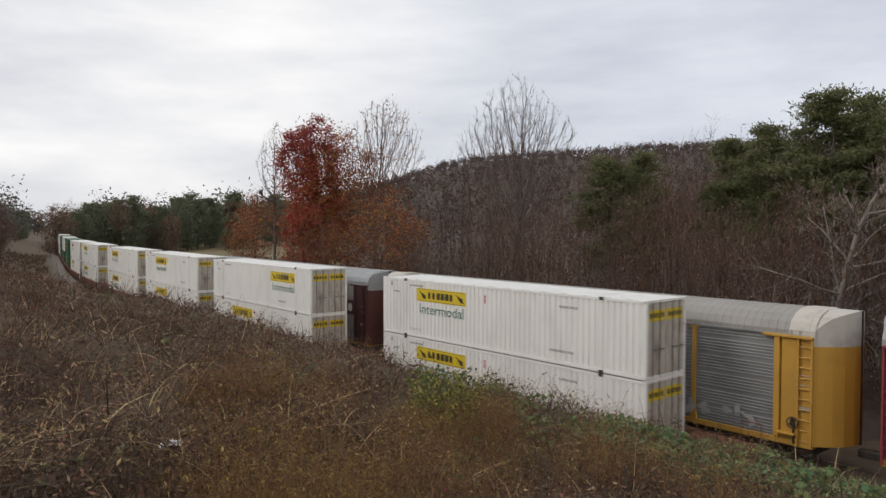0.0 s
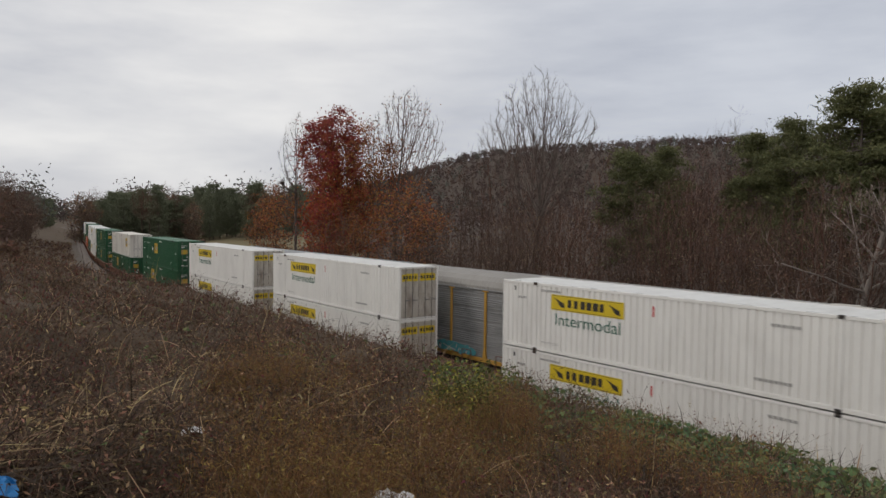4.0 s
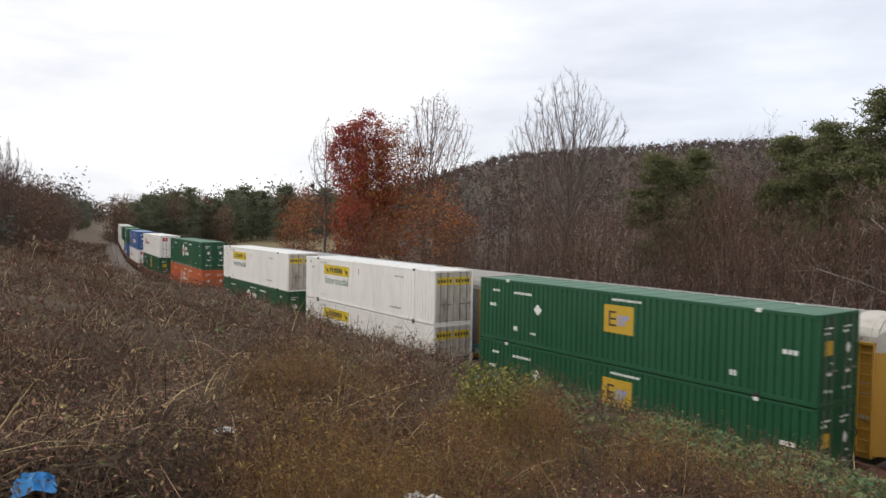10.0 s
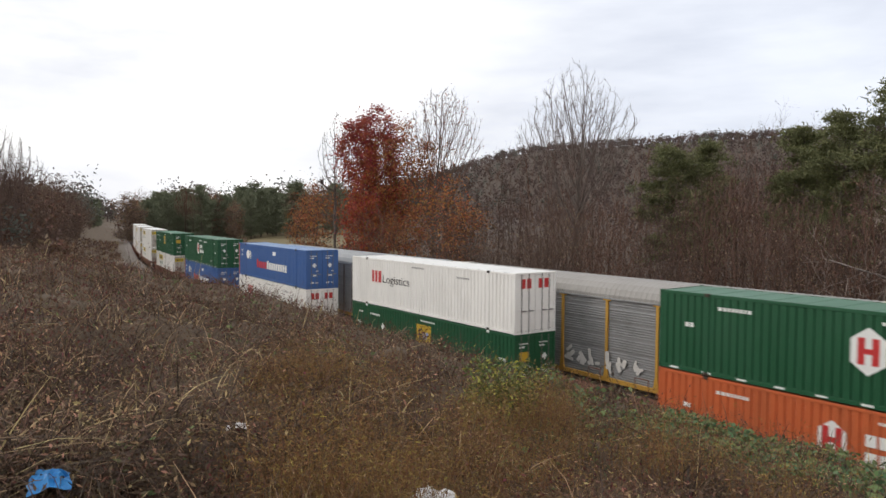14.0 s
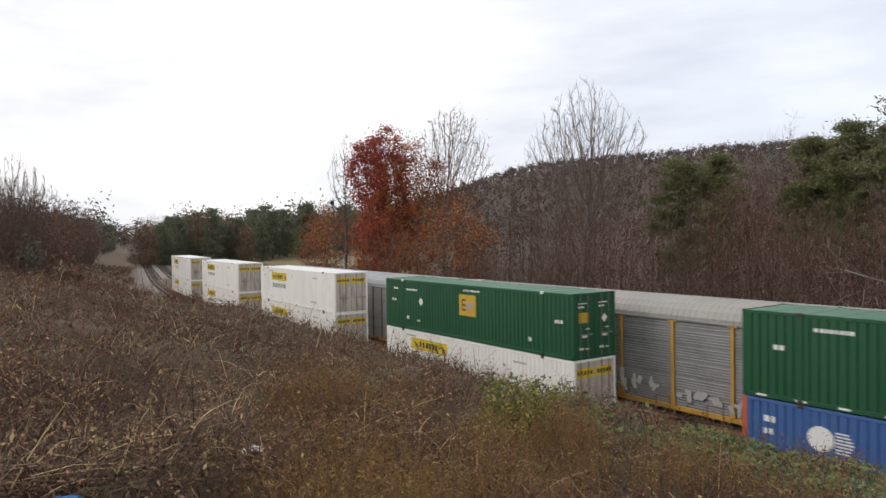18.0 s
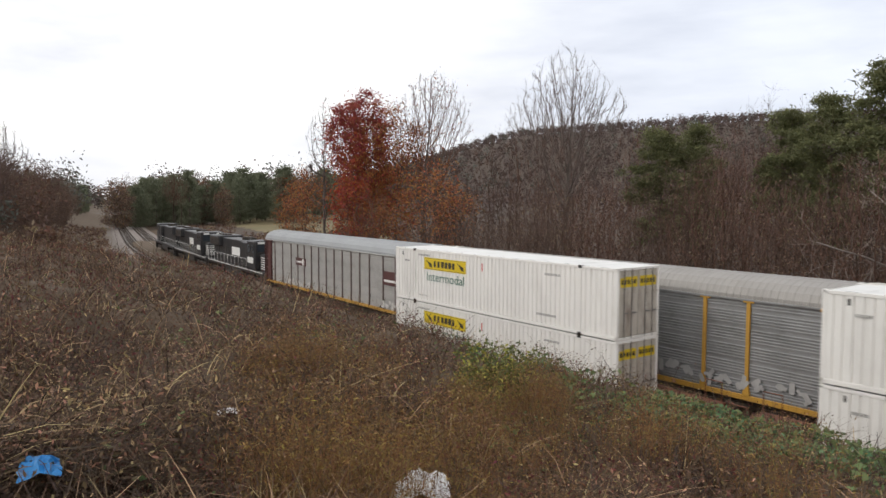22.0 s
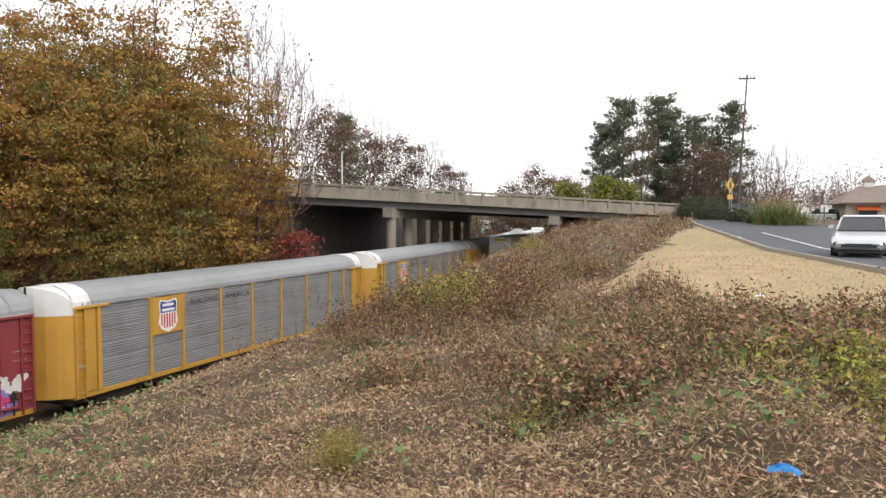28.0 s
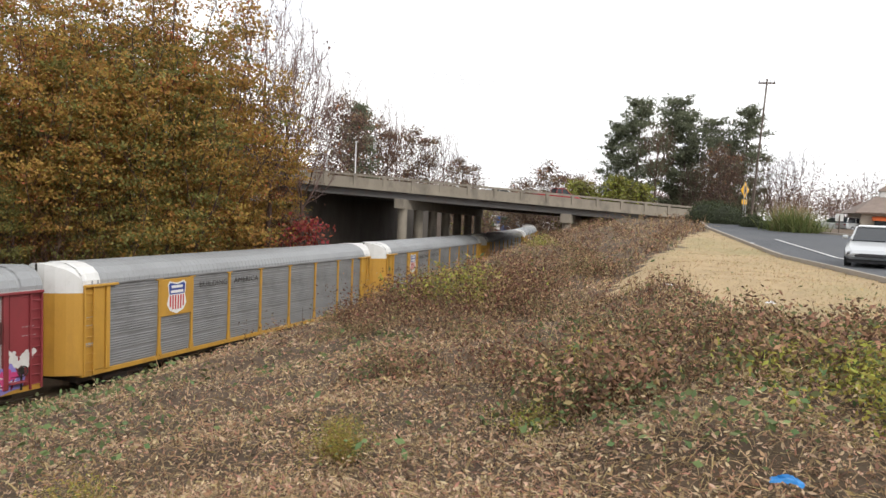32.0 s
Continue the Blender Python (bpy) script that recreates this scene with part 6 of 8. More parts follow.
def make_pine(name, seed, h, rad, label, low=0.35, spread=2.6, tufts=2600, mats=(L_PINE, L_PINE2), card=0.2):
    """A pine: whorled limbs that carry rounded masses of needle sprays."""
    rng = np.random.default_rng(seed)
    r = random.Random(seed)
    segs, limbs, c = [], [], []
    p = Vector((0, 0, -0.4))
    for i in range(10):
        q = Vector((r.gauss(0, 0.1), r.gauss(0, 0.1), h * (i + 1) / 10))
        segs.append((*p, *q, rad * (1 - 0.085 * i), rad * (1 - 0.085 * (i + 1))))
        p = q
    z = h * low
    while z < h * 0.98:
        k = (z / h - low) / (1 - low)
        for _ in range(3):
            a = r.uniform(0, 2 * math.pi)
            ln = spread * (0.55 + 0.6 * k - 1.0 * k ** 2.2) * r.uniform(0.5, 1.25) + 0.35
            e = Vector((math.cos(a) * ln, math.sin(a) * ln, min(z + ln * r.uniform(0.05, 0.5), h * 1.02)))
            s0 = Vector((0, 0, z))
            mid = s0.lerp(e, 0.5) + Vector((0, 0, -0.06 * ln))
            limbs += [(*s0, *mid, 0.05, 0.03), (*mid, *e, 0.03, 0.012)]
            for t in (0.4, 0.6, 0.8, 1.0):
                if r.random() < 0.25:
                    continue
                b = s0.lerp(e, t) + Vector((r.gauss(0, 0.25), r.gauss(0, 0.25), r.gauss(0.1, 0.18)))
                c.append((b.x, b.y, b.z, r.uniform(0.35, 0.8)))
        z += h * 0.03
    c.append((0, 0, h, 0.5))
    c = np.array(c)
    pick = rng.integers(0, len(c), tufts)
    o = rng.normal(size=(tufts, 3))
    o *= 0.62
    cc = c[pick, :3] + o * c[pick, 3:4] * np.array([1.3, 1.3, 0.6])
    t = thing(name, label, "tree")
    v, f = join_tubes([(segs, 8), (limbs, 3)])
    me = quads_mesh("trunk", v, f, M_BARK)
    me.shade_smooth()
    part("trunk", me, None, t)
    v, f = cards(rng, cc, card, 0.0, 2.3)
    # top light put into the colour: upper sprays lean to the second needle tone
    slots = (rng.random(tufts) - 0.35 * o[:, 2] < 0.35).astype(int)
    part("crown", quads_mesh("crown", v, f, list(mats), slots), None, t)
    return t


def polar(az, r, turn=0.0, dz=0.0, k=1.0):
    x, y = -math.sin(radians(az)) * r, math.cos(radians(az)) * r
    return pose(x, y, float(height(x, y)[0]) + dz, 0, 0, turn)


def place(ob, m, k=1.0):
    ob.matrix_basis = m @ Matrix.Scale(k, 4)
    return ob


def spread_copy(ob, m, k):
    """A copy at the pose m, k times as large."""
    o = copy_thing(ob, m)
    o.scale = (k, k, k)
    return o


TR = random.Random(21)
# trees that stand out singly beyond the tracks
place(grown("bare_tree", 18, "tall bare tree with a rounded dome of fine twigs", ((0, 0, 14.6, 5.2, 4.6), (0, 0, 17.6, 3.0, 3.4), (0, 0, 11.0, 3.6, 3.0)), 8.0, 4600, step=0.36, kill=0.5, tip=0.0125, twigs=3, twig=0.6, up=0.05, out=0.5, twig_mat=M_TWIGGREY), polar(-5.9, 62))
place(grown("bare_tree", 19, "tall bare tree with upswept brown twigs and a few rusty leaves", ((1.0, 0, 16.4, 4.2, 5.0), (1.0, 0, 19.2, 2.8, 3.0), (0.3, 0, 11.5, 3.4, 5.4)), 8.0, 4200, 110, 9, 0.2, 0.5, 0.6, (L_RUSTY, L_BROWN), step=0.36, kill=0.52, tip=0.0145, twigs=3, twig=0.6, up=0.05, out=0.5, twig_mat=M_TWIGWARM), polar(5.4, 78, 5))
place(grown("bare_tree", 13, "slender bare tree with short twigs", ((0, 0, 13.2, 2.2, 7.8),), 12.0, 1500, step=0.36, kill=0.5, tip=0.015, twigs=3, twig=0.6, up=0.1, out=0.35, twig_mat=M_TWIGGREY), polar(13.2, 88))
place(grown("maple_tree", 14, "red maple in full autumn colour", ((0, 0, 15.6, 3.9, 5.3), (1.6, 0, 10.5, 3.4, 5.0)), 6.0, 720, 380, 70, 0.24, 0.62, 0.6, (L_RUSTY, L_ORANGE, L_RED, L_RED), tone_z=0.9, up=0.1), polar(10.5, 82, 10))
place(grown("maple_tree", 15, "orange-leaved maple, dense to the ground", ((0, 0, 7.2, 2.5, 6.4),), 2.0, 420, 200, 46, 0.24, 0.6, 0.6, (L_RUSTY, L_ORANGE, L_RED, L_ORANGE), up=0.1), polar(11.0, 79))
place(grown("oak_tree", 16, "oak with thin rusty brown leaves", ((0, 0, 13.2, 4.0, 5.8), (0, 0, 6.5, 3.6, 5.2)), 5.0, 900, 360, 34, 0.22, 0.7, 0.55, (L_BROWN, L_RUSTY, L_RUSTY, L_ORANGE), up=0.1), polar(7.6, 80))
small_oak = grown("oak_tree", 17, "small oak with rusty brown leaves", ((0, 0, 7.4, 3.1, 5.4),), 2.0, 480, 170, 22, 0.22, 0.65, 0.55, (L_BROWN, L_RUSTY, L_BROWN), up=0.1)
place(small_oak, polar(4.4, 70))
for az, r, k in ((14.6, 96, 1.05), (15.6, 104, 0.85), (3.0, 74, 0.8), (8.6, 74, 0.75)):
    spread_copy(small_oak, polar(az, r, 140 * k), k)

# kinds that are repeated through the wood
brush = [grown("scrub_tree", 31 + i, "thin bare scrub tree with a few dry leaves", ((0, 0, 5.4 + 0.7 * i, 3.2 + 0.3 * i, 4.2 + 0.6 * i), (0, 0, 2.6, 2.6, 2.4)), 1.2, 1100, (60, 150, 90, 200)[i], 10, 0.13, 0.55, 0.4, (L_BROWN, L_BROWN, L_TANB, L_BROWN), stems=3, bark=M_TWIG, step=0.45, kill=0.6, tip=0.012, twigs=3, twig=0.7, up=0.0, out=0.3, twig_mat=(M_TWIG, M_TWIG, M_TWIGWARM, M_TWIG)[i]) for i in range(4)]
woods = [grown("bare_tree", 41 + i, "bare grey-brown woodland tree", ((0, 0, 10.5 + 2.0 * i, 3.4 + 0.3 * i, 5.2 + 0.6 * i),), 4.0 + i, 1400, (0, 70, 40)[i], 9, 0.18, 0.5, 0.6, (L_BROWN,), bark=M_TWIG, step=0.45, kill=0.62, tip=0.013, twigs=3, twig=0.75, up=0.06, out=0.35, twig_mat=(M_TWIG, M_TWIGWARM, M_TWIGROSE)[i]) for i in range(3)]
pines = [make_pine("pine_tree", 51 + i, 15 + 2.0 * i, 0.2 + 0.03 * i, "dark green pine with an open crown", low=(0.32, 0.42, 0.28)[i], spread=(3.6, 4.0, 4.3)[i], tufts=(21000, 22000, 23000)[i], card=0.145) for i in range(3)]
oaks = [grown("oak_tree", 61 + i, ("leafy oak turning ochre and olive", "large oak with ochre and rust leaves", "leafy oak, mostly olive green")[i], ((0, 0, 10.0 + 1.2 * i, 5.6, 6.6 + 0.8 * i), (0, 0, 4.2, 4.8, 3.6)), 3.0, 1300, 520, 70, 0.17, 0.56, 0.3,
         ((L_OLIVE, L_OLIVE, L_GOLD, L_GOLD), (L_OLIVE, L_GOLD, L_GOLD, L_RUSTY), (L_OLIVE, L_OLIVE, L_OLIVE, L_GOLD))[i], step=0.55, kill=1.0, up=0.12) for i in range(3)]
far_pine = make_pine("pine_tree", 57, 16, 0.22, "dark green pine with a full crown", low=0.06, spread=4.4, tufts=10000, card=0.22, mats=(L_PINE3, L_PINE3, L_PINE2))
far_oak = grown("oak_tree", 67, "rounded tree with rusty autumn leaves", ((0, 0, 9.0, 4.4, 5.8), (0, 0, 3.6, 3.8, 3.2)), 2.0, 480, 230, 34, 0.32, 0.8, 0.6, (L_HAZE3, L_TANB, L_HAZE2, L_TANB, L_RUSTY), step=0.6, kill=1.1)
dead = make_tree("dead_tree", 71, 9.5, 0.16, "pale dead tree with crooked branches", kids=(3, 3, 3), ratio=(0.42, 0.5, 0.5), angle=(56, 50, 46), up=(0, 0.0, -0.02, -0.02), wob=0.16, bare_to=0.2, bark=M_BARKPALE, twig=M_TWIGPALE)
first = set()


def put(kind, m, k=1.0):
    """The first call sets the original, later ones set copies."""
    if kind.name not in first:
        first.add(kind.name)
        kind.matrix_basis = m
        kind.scale = (k, k, k)
        return kind
    return spread_copy(kind, m, k)


def beyond(s, off, turn=None):
    x, y, th = track(s, off)
    return pose(x, y, float(height(x, y)[0]), 0, 0, TR.uniform(0, 360) if turn is None else turn)


# the wood's edge beyond the tracks
for s in np.arange(-62, 34, 3.0):
    for row, off in enumerate((13, 19.5)):
        o = off + TR.uniform(-2, 2)
        if s + row < -48 and TR.random() < 0.5:
            continue
        put(brush[TR.randrange(4)], beyond(s + TR.uniform(-1, 1), o), TR.uniform(0.75, 1.1) * (0.8 if s < -25 else 1.0))
for s in np.arange(-40, 20, 4.2):
    put(woods[TR.randrange(3)], beyond(s + TR.uniform(-1.5, 1.5), 31 + TR.uniform(-4, 6)), TR.uniform(0.6, 0.85) * (0.85 if s < -15 else 1))
put(dead, beyond(-5.5, 12.5), 1.3)
put(dead, polar(-28.3, 40, 30), 1.3)
put(dead, beyond(2.5, 16), 0.9)
for az, r, k, i in ((-13, 66, 0.82, 0), (-15.6, 64, 0.74, 2), (-22, 66, 0.8, 1), (-24.5, 62, 0.82, 2), (-28.5, 58, 0.88, 1), (-30.5, 62, 0.98, 0), (-34, 56, 0.98, 0), (-37.5, 52, 0.98, 1), (-35.8, 58, 0.98, 2), (-39.5, 58, 1.02, 0), (-41, 56, 1.0, 2), (-44, 52, 1.0, 1), (-47, 50, 1.02, 2),
                 (-50.5, 54, 1.1, 0), (-54, 50, 1.02, 1), (-57.5, 52, 1.0, 2), (-61, 54, 1.08, 0), (-46, 44, 0.7, 0), (-52, 43, 0.66, 2), (-35, 46, 0.62, 2), (-58, 44, 0.7, 1)):
    m_ = polar(az, r, TR.uniform(0, 360))
    full = (8.84 + r * math.tan(radians(float(np.interp(-az, (10, 16, 22, 26, 30, 34, 38, 44, 50, 62), (4.6, 5.2, 7.2, 8.4, 9.6, 9.2, 9.4, 10.2, 11, 11.4))))) - m_.translation.z) / (15 + 2.0 * i)
    put(pines[i], m_, full * (1.0 if k > 0.72 else 0.7) * TR.uniform(0.92, 1.02))
for az, r, k, i in ((-64, 47, 0.9, 2), (-68.5, 50, 1.0, 2), (-73, 46, 0.95, 0), (-78, 50, 0.98, 0), (-82.5, 46, 1.0, 1), (-87, 50, 1.22, 1), (-90, 47, 1.1, 0), (-92.5, 50, 1.28, 1), (-96.5, 58, 1.1, 1), (-90.5, 52, 1.2, 0), (-71, 60, 1.05, 1), (-84, 62, 1.1, 2),
                 (-76, 44, 0.62, 1), (-89, 46, 0.6, 0), (-96, 58, 0.6, 1), (-99, 62, 0.65, 1), (-80, 43, 0.5, 2), (-93, 52, 0.55, 1)):
    put(oaks[i], polar(az, r, TR.uniform(0, 360)), k * (1.32 if az > -76 else 1.05))
for az, r, k in ((-99.5, 58, 1.2), (-102.0, 60, 1.0), (-100.6, 62, 1.15), (-86, 68, 1.1), (-66, 62, 1.0), (-59, 62, 1.0)):
    put(woods[2], polar(az, r, TR.uniform(0, 360)), k)
place(make_tree("red_sapling", 81, 7.5, 0.1, "dark red-leaved sapling by the bridge", kids=(3, 3, 2), ratio=(0.4, 0.42, 0.45), bare_to=0.05, leaves=2200, leaf=0.3, mats=(L_RED, L_RED, L_BROWN), jitter=0.45), polar(-103.2, 55))
for i in range(26):
    put(brush[i % 4], beyond(TR.uniform(24, 52), TR.uniform(12, 22)), TR.uniform(0.5, 0.8))

place(make_tree("orange_sapling", 82, 11.0, 0.12, "orange-leaved young tree among the pines", kids=(3, 3, 2), ratio=(0.3, 0.42, 0.45), bare_to=0.5, leaves=2600, leaf=0.24, mats=(L_RUSTY, L_RUSTY, L_GOLD), jitter=0.4), polar(-47.6, 42))
# woods along the line far to the left, both sides
for i in range(46):
    s = -84 - i * 3.4
    for row in (0, 1, 2):
        if row == 0 or TR.random() < 0.75:
            put((brush[1], brush[3], brush[2], brush[3], brush[0], woods[0], brush[3])[TR.randrange(7)], beyond(s + TR.uniform(-2, 2), -14.5 - row * 6 - TR.uniform(0, 4) - max(0, 10 - i) * 0.9), TR.uniform(0.75, 1.0))
for i in range(26):
    s = -245 - i * 9
    put((brush[1], brush[3], woods[0], far_pine)[TR.randrange(4)], beyond(s, -TR.uniform(13, 30)), TR.uniform(0.7, 0.95))
for i in range(30):
    s = -230 - i * 12
    put((brush[3], woods[0], far_pine, far_oak, brush[1])[TR.randrange(5)], beyond(s + TR.uniform(-4, 4), TR.uniform(14, 30)), TR.uniform(0.6, 0.95))
# behind the field
for i in range(64):
    az = 12.5 + i * 0.25 + TR.uniform(-0.15, 0.15)
    put((far_pine, far_pine, far_oak, woods[1], far_pine, far_pine)[TR.randrange(6)], polar(az, TR.uniform(225, 275), TR.uniform(0, 360)), TR.uniform(0.75, 1.1))
# beyond the bridge
for az, r, k, ob in ((-104.6, 120, 0.95, far_oak), (-106, 130, 0.85, far_pine), (-107.5, 140, 0.9, far_oak), (-109, 135, 0.68, woods[1]), (-110.4, 150, 0.9, far_oak), (-111.6, 150, 0.7, woods[0]), (-112.8, 160, 0.8, woods[1]), (-114, 160, 0.8, far_oak), (-115, 170, 0.7, woods[1]), (-116, 175, 0.75, woods[0]),
                     (-119.0, 160, 0.85, far_oak), (-121.0, 160, 1.05, far_oak), (-120.2, 158, 0.7, far_oak), (-105.4, 150, 1.0, woods[2]), (-108.3, 165, 0.9, woods[2]), (-123.5, 175, 0.6, far_oak), (-117.4, 190, 0.55, woods[0]), (-118.5, 190, 0.5, far_oak)):
    put(ob, polar(az, r, TR.uniform(0, 360)), k * 1.3)
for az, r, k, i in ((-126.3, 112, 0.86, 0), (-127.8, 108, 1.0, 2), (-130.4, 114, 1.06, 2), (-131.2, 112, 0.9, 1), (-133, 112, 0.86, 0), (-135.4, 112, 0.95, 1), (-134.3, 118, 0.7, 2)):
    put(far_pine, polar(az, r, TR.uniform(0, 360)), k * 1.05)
for az, r, k, ob in ((-129.2, 105, 0.75, woods[1]), (-133.7, 106, 0.72, far_oak), (-132, 103, 0.7, brush[1]), (-134, 102, 0.7, brush[3]), (-136.6, 100, 0.8, brush[1]), (-137.8, 100, 0.95, brush[0]), (-139, 102, 0.85, brush[2]), (-141.4, 130, 0.85, brush[0]), (-143.2, 132, 0.85, brush[2])):
    put(ob, polar(az, r, TR.uniform(0, 360)), k)
place(make_tree("yellow_green_tree", 91, 6.5, 0.12, "low spreading tree with yellow-green leaves", kids=(4, 3, 2), ratio=(0.5, 0.45, 0.45), angle=(60, 46, 42), bare_to=0.05, leaves=4200, leaf=0.34, mats=(L_YGREEN, L_YGREEN, L_OLIVE), jitter=0.45, stems=3), polar(-124.6, 88))
place(make_tree("yellow_green_tree", 92, 5.2, 0.12, "low spreading tree with yellow-green leaves", kids=(4, 3, 2), ratio=(0.5, 0.45, 0.45), angle=(60, 46, 42), bare_to=0.05, leaves=3600, leaf=0.34, mats=(L_YGREEN, L_OLIVE, L_YGREEN), jitter=0.45, stems=3), polar(-127.2, 86))


# far woods on the hill and the horizon: nobody could count them
def far_wood(name, seed, n, az0, az1, r0, r1, size, tall, mats, label, clear=14, per=30, wide=0.3):
    rng = np.random.default_rng(seed)
    az, r = np.radians(rng.uniform(az0, az1, n)), np.sqrt(rng.uniform(r0 ** 2, r1 ** 2, n))
    x, y = -np.sin(az) * r, np.cos(az) * r
    _, u = su(x, y)
    ok = np.where(u > 0, u > clear, u < -max(clear, 12) if clear > 0 else True)
    x, y = x[ok], y[ok]
    z = height(x, y)
    m = len(x)
    hgt = tall * rng.uniform(0.55, 1.1, m)
    i = np.repeat(np.arange(m), per)
    d = rng.normal(size=(m * per, 3))
    d /= np.linalg.norm(d, axis=1)[:, None]
    d *= rng.random((m * per, 1)) ** 0.5 * np.array([wide, wide, 0.46]) * hgt[i, None]
    lump = 1 + 0.25 * np.sin(3 * d[:, :1] + i[:, None]) * np.sin(2.3 * d[:, 2:3] + i[:, None])
    c = np.stack([x, y, z + 0.56 * hgt], 1)[i] + d * lump
    v, f = cards(rng, c, size, 0.2, 1.5)
    slots = np.minimum((rng.random(m) * len(mats)).astype(int), len(mats) - 1)[i]
    solid(name, quads_mesh(name, v, f, list(mats), slots), None, label, "woods", kind="stuff")


far_wood("far_hill_woods", 5, 6500, -62, 17, 380, 950, 1.4, 11, (L_HAZE, L_HAZE, L_HAZE2, L_HAZE, L_HAZEG), "bare and evergreen woods on the distant hill", per=22)
far_wood("middle_woods", 6, 900, -70, 6, 110, 330, 0.6, 11, (L_HAZE2, L_HAZE, L_BROWN, L_HAZE), "brown autumn woods behind the wood's edge", per=40)


def bare_wood(name, seed, spots, mats, label):
    """Many bare trees standing too close to tell apart, in one mesh."""
    rng = np.random.default_rng(seed)
    kinds = []
    for i in range(4):
        c = Crown(700 + i, ((0, 0, 8.0 + i, 3.8, 5.0 + 0.5 * i), (0, 0, 4.0, 3.4, 3.4)), 2.0, 560, step=0.6, kill=0.85, tip=0.015, twigs=3, twig=1.0, up=0.02)
        kinds.append(join_tubes([(c.limbs, 4), (c.boughs, 2), (c.twigs, 2)]))
    vs, fs, sl, b = [], [], [], 0
    for x, y, k in spots:
        v, f = kinds[rng.integers(4)]
        a = rng.uniform(0, 2 * math.pi)
        rot = np.array([[math.cos(a), -math.sin(a), 0], [math.sin(a), math.cos(a), 0], [0, 0, 1]])
        vs.append((v * k) @ rot.T + np.array([x, y, float(height(x, y)[0])]))
        fs.append(f + b)
        sl.append(np.full(len(f), rng.integers(len(mats))))
        b += len(v)
    stuff_ = quads_mesh(name, np.concatenate(vs), np.concatenate(fs), list(mats), np.concatenate(sl))
    solid(name, stuff_, None, label, "woods", kind="stuff")


BW_ = random.Random(31)
bare_wood("bare_woods", 3, [(*track(BW_.uniform(-72, 34), BW_.uniform(28, 75))[:2], BW_.uniform(0.7, 1.1)) for _ in range(120)], (M_TWIG, M_TWIGWARM, M_TWIG, M_TWIGGREY), "bare brown autumn wood behind the wood's edge")
far_wood("line_woods", 14, 420, 31, 64, 95, 260, 0.38, 10, (L_BROWN, L_HAZE, L_BROWN, L_HAZEG, L_HAZE2), "dark brown woods along the line", 15, per=120)
far_wood("bank_scrub", 15, 2600, 20, 42, 80, 230, 0.3, 1.0, (L_BROWN, L_TANB, L_BROWN, L_HAZE2), "low dry scrub on the bank beside the far track", 4.6, per=12, wide=0.7)
far_wood("scrub_leaves", 16, 1000, -64, 8, 42, 104, 0.13, 7.5, (L_BROWN, L_BROWN, L_HAZE2, L_TANB, L_BROWN), "dry brown leaves clinging to the scrub of the wood's edge", 15, per=64, wide=0.5)
far_wood("thicket", 12, 3000, 9, 34, 78, 140, 0.4, 2.4, (L_BROWN, L_BROWN, L_HAZE2, L_TANB, L_BROWN), "low brown autumn thicket beside the tracks", per=14)
far_wood("far_woods", 10, 420, 22, 44, 640, 900, 1.9, 22, (L_HAZE, L_HAZE, L_HAZEG), "hazy woods closing the line far off", -1, per=40)
far_wood("far_woods", 7, 1000, 6, 44, 270, 700, 1.0, 23, (L_HAZE, L_HAZE2, L_HAZEG, L_HAZEG), "mixed woods far along the railway", per=90, wide=0.25)
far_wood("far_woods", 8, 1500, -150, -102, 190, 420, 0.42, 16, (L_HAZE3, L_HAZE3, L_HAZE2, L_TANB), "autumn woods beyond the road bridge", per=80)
far_wood("bridge_scrub", 17, 120, -123, -116.5, 84, 106, 0.22, 3.4, (L_BROWN, L_TANB, L_HAZE2, L_OLIVE), "brown scrub on the bank beyond the bridge", 3.5, per=90, wide=0.35)
far_wood("bridge_scrub", 18, 300, -120.5, -114, 110, 260, 0.4, 9, (L_BROWN, L_TANB, L_HAZE2, L_OLIVE), "brown and olive trees beside the line beyond the bridge", 12, per=80, wide=0.35)
far_wood("middle_woods", 9, 900, -99, -62, 68, 150, 0.6, 13, (L_OLIVE, L_BROWN, L_GOLD, L_HAZE2), "autumn woods behind the oaks", per=40)

# ---- plants of the bank ----
def straw(name, color, var=0.35):
    return surf(name, color, 0.85, 0, 0.2, 2.0, 0, 20, island=var, trans=0.2)


P_TAN = straw("pale_dry_grass", (0.40, 0.28, 0.15))
P_BROWN = straw("brown_dead_stems", (0.135, 0.083, 0.047))
P_DARK = straw("dark_dead_vines", (0.06, 0.038, 0.027))
P_LEAF = straw("curled_dead_leaves", (0.36, 0.23, 0.125), 0.5)
P_LEAF2 = straw("pale_dead_leaves", (0.50, 0.37, 0.235), 0.35)
P_UMBER = straw("umber_dead_leaves", (0.10, 0.062, 0.037), 0.4)
P_REDL = straw("russet_bramble_leaves", (0.125, 0.048, 0.029), 0.4)
P_CRIM = straw("crimson_bramble_leaves", (0.14, 0.04, 0.034), 0.4)
P_GREEN = straw("green_vine_leaves", (0.13, 0.185, 0.07), 0.4)
P_GREEN2 = straw("weed_green", (0.13, 0.16, 0.06), 0.4)
P_GOLD = straw("goldenrod_stems", (0.31, 0.215, 0.055), 0.35)
P_YG = straw("yellowing_vine_leaves", (0.33, 0.31, 0.06), 0.35)
P_STRAWB = straw("rusty_dead_goldenrod", (0.22, 0.12, 0.042), 0.35)
P_VINE = straw("blue_green_vine_leaves", (0.085, 0.15, 0.07), 0.35)
P_BUSH = straw("dull_green_weed_leaves", (0.10, 0.115, 0.032), 0.35)
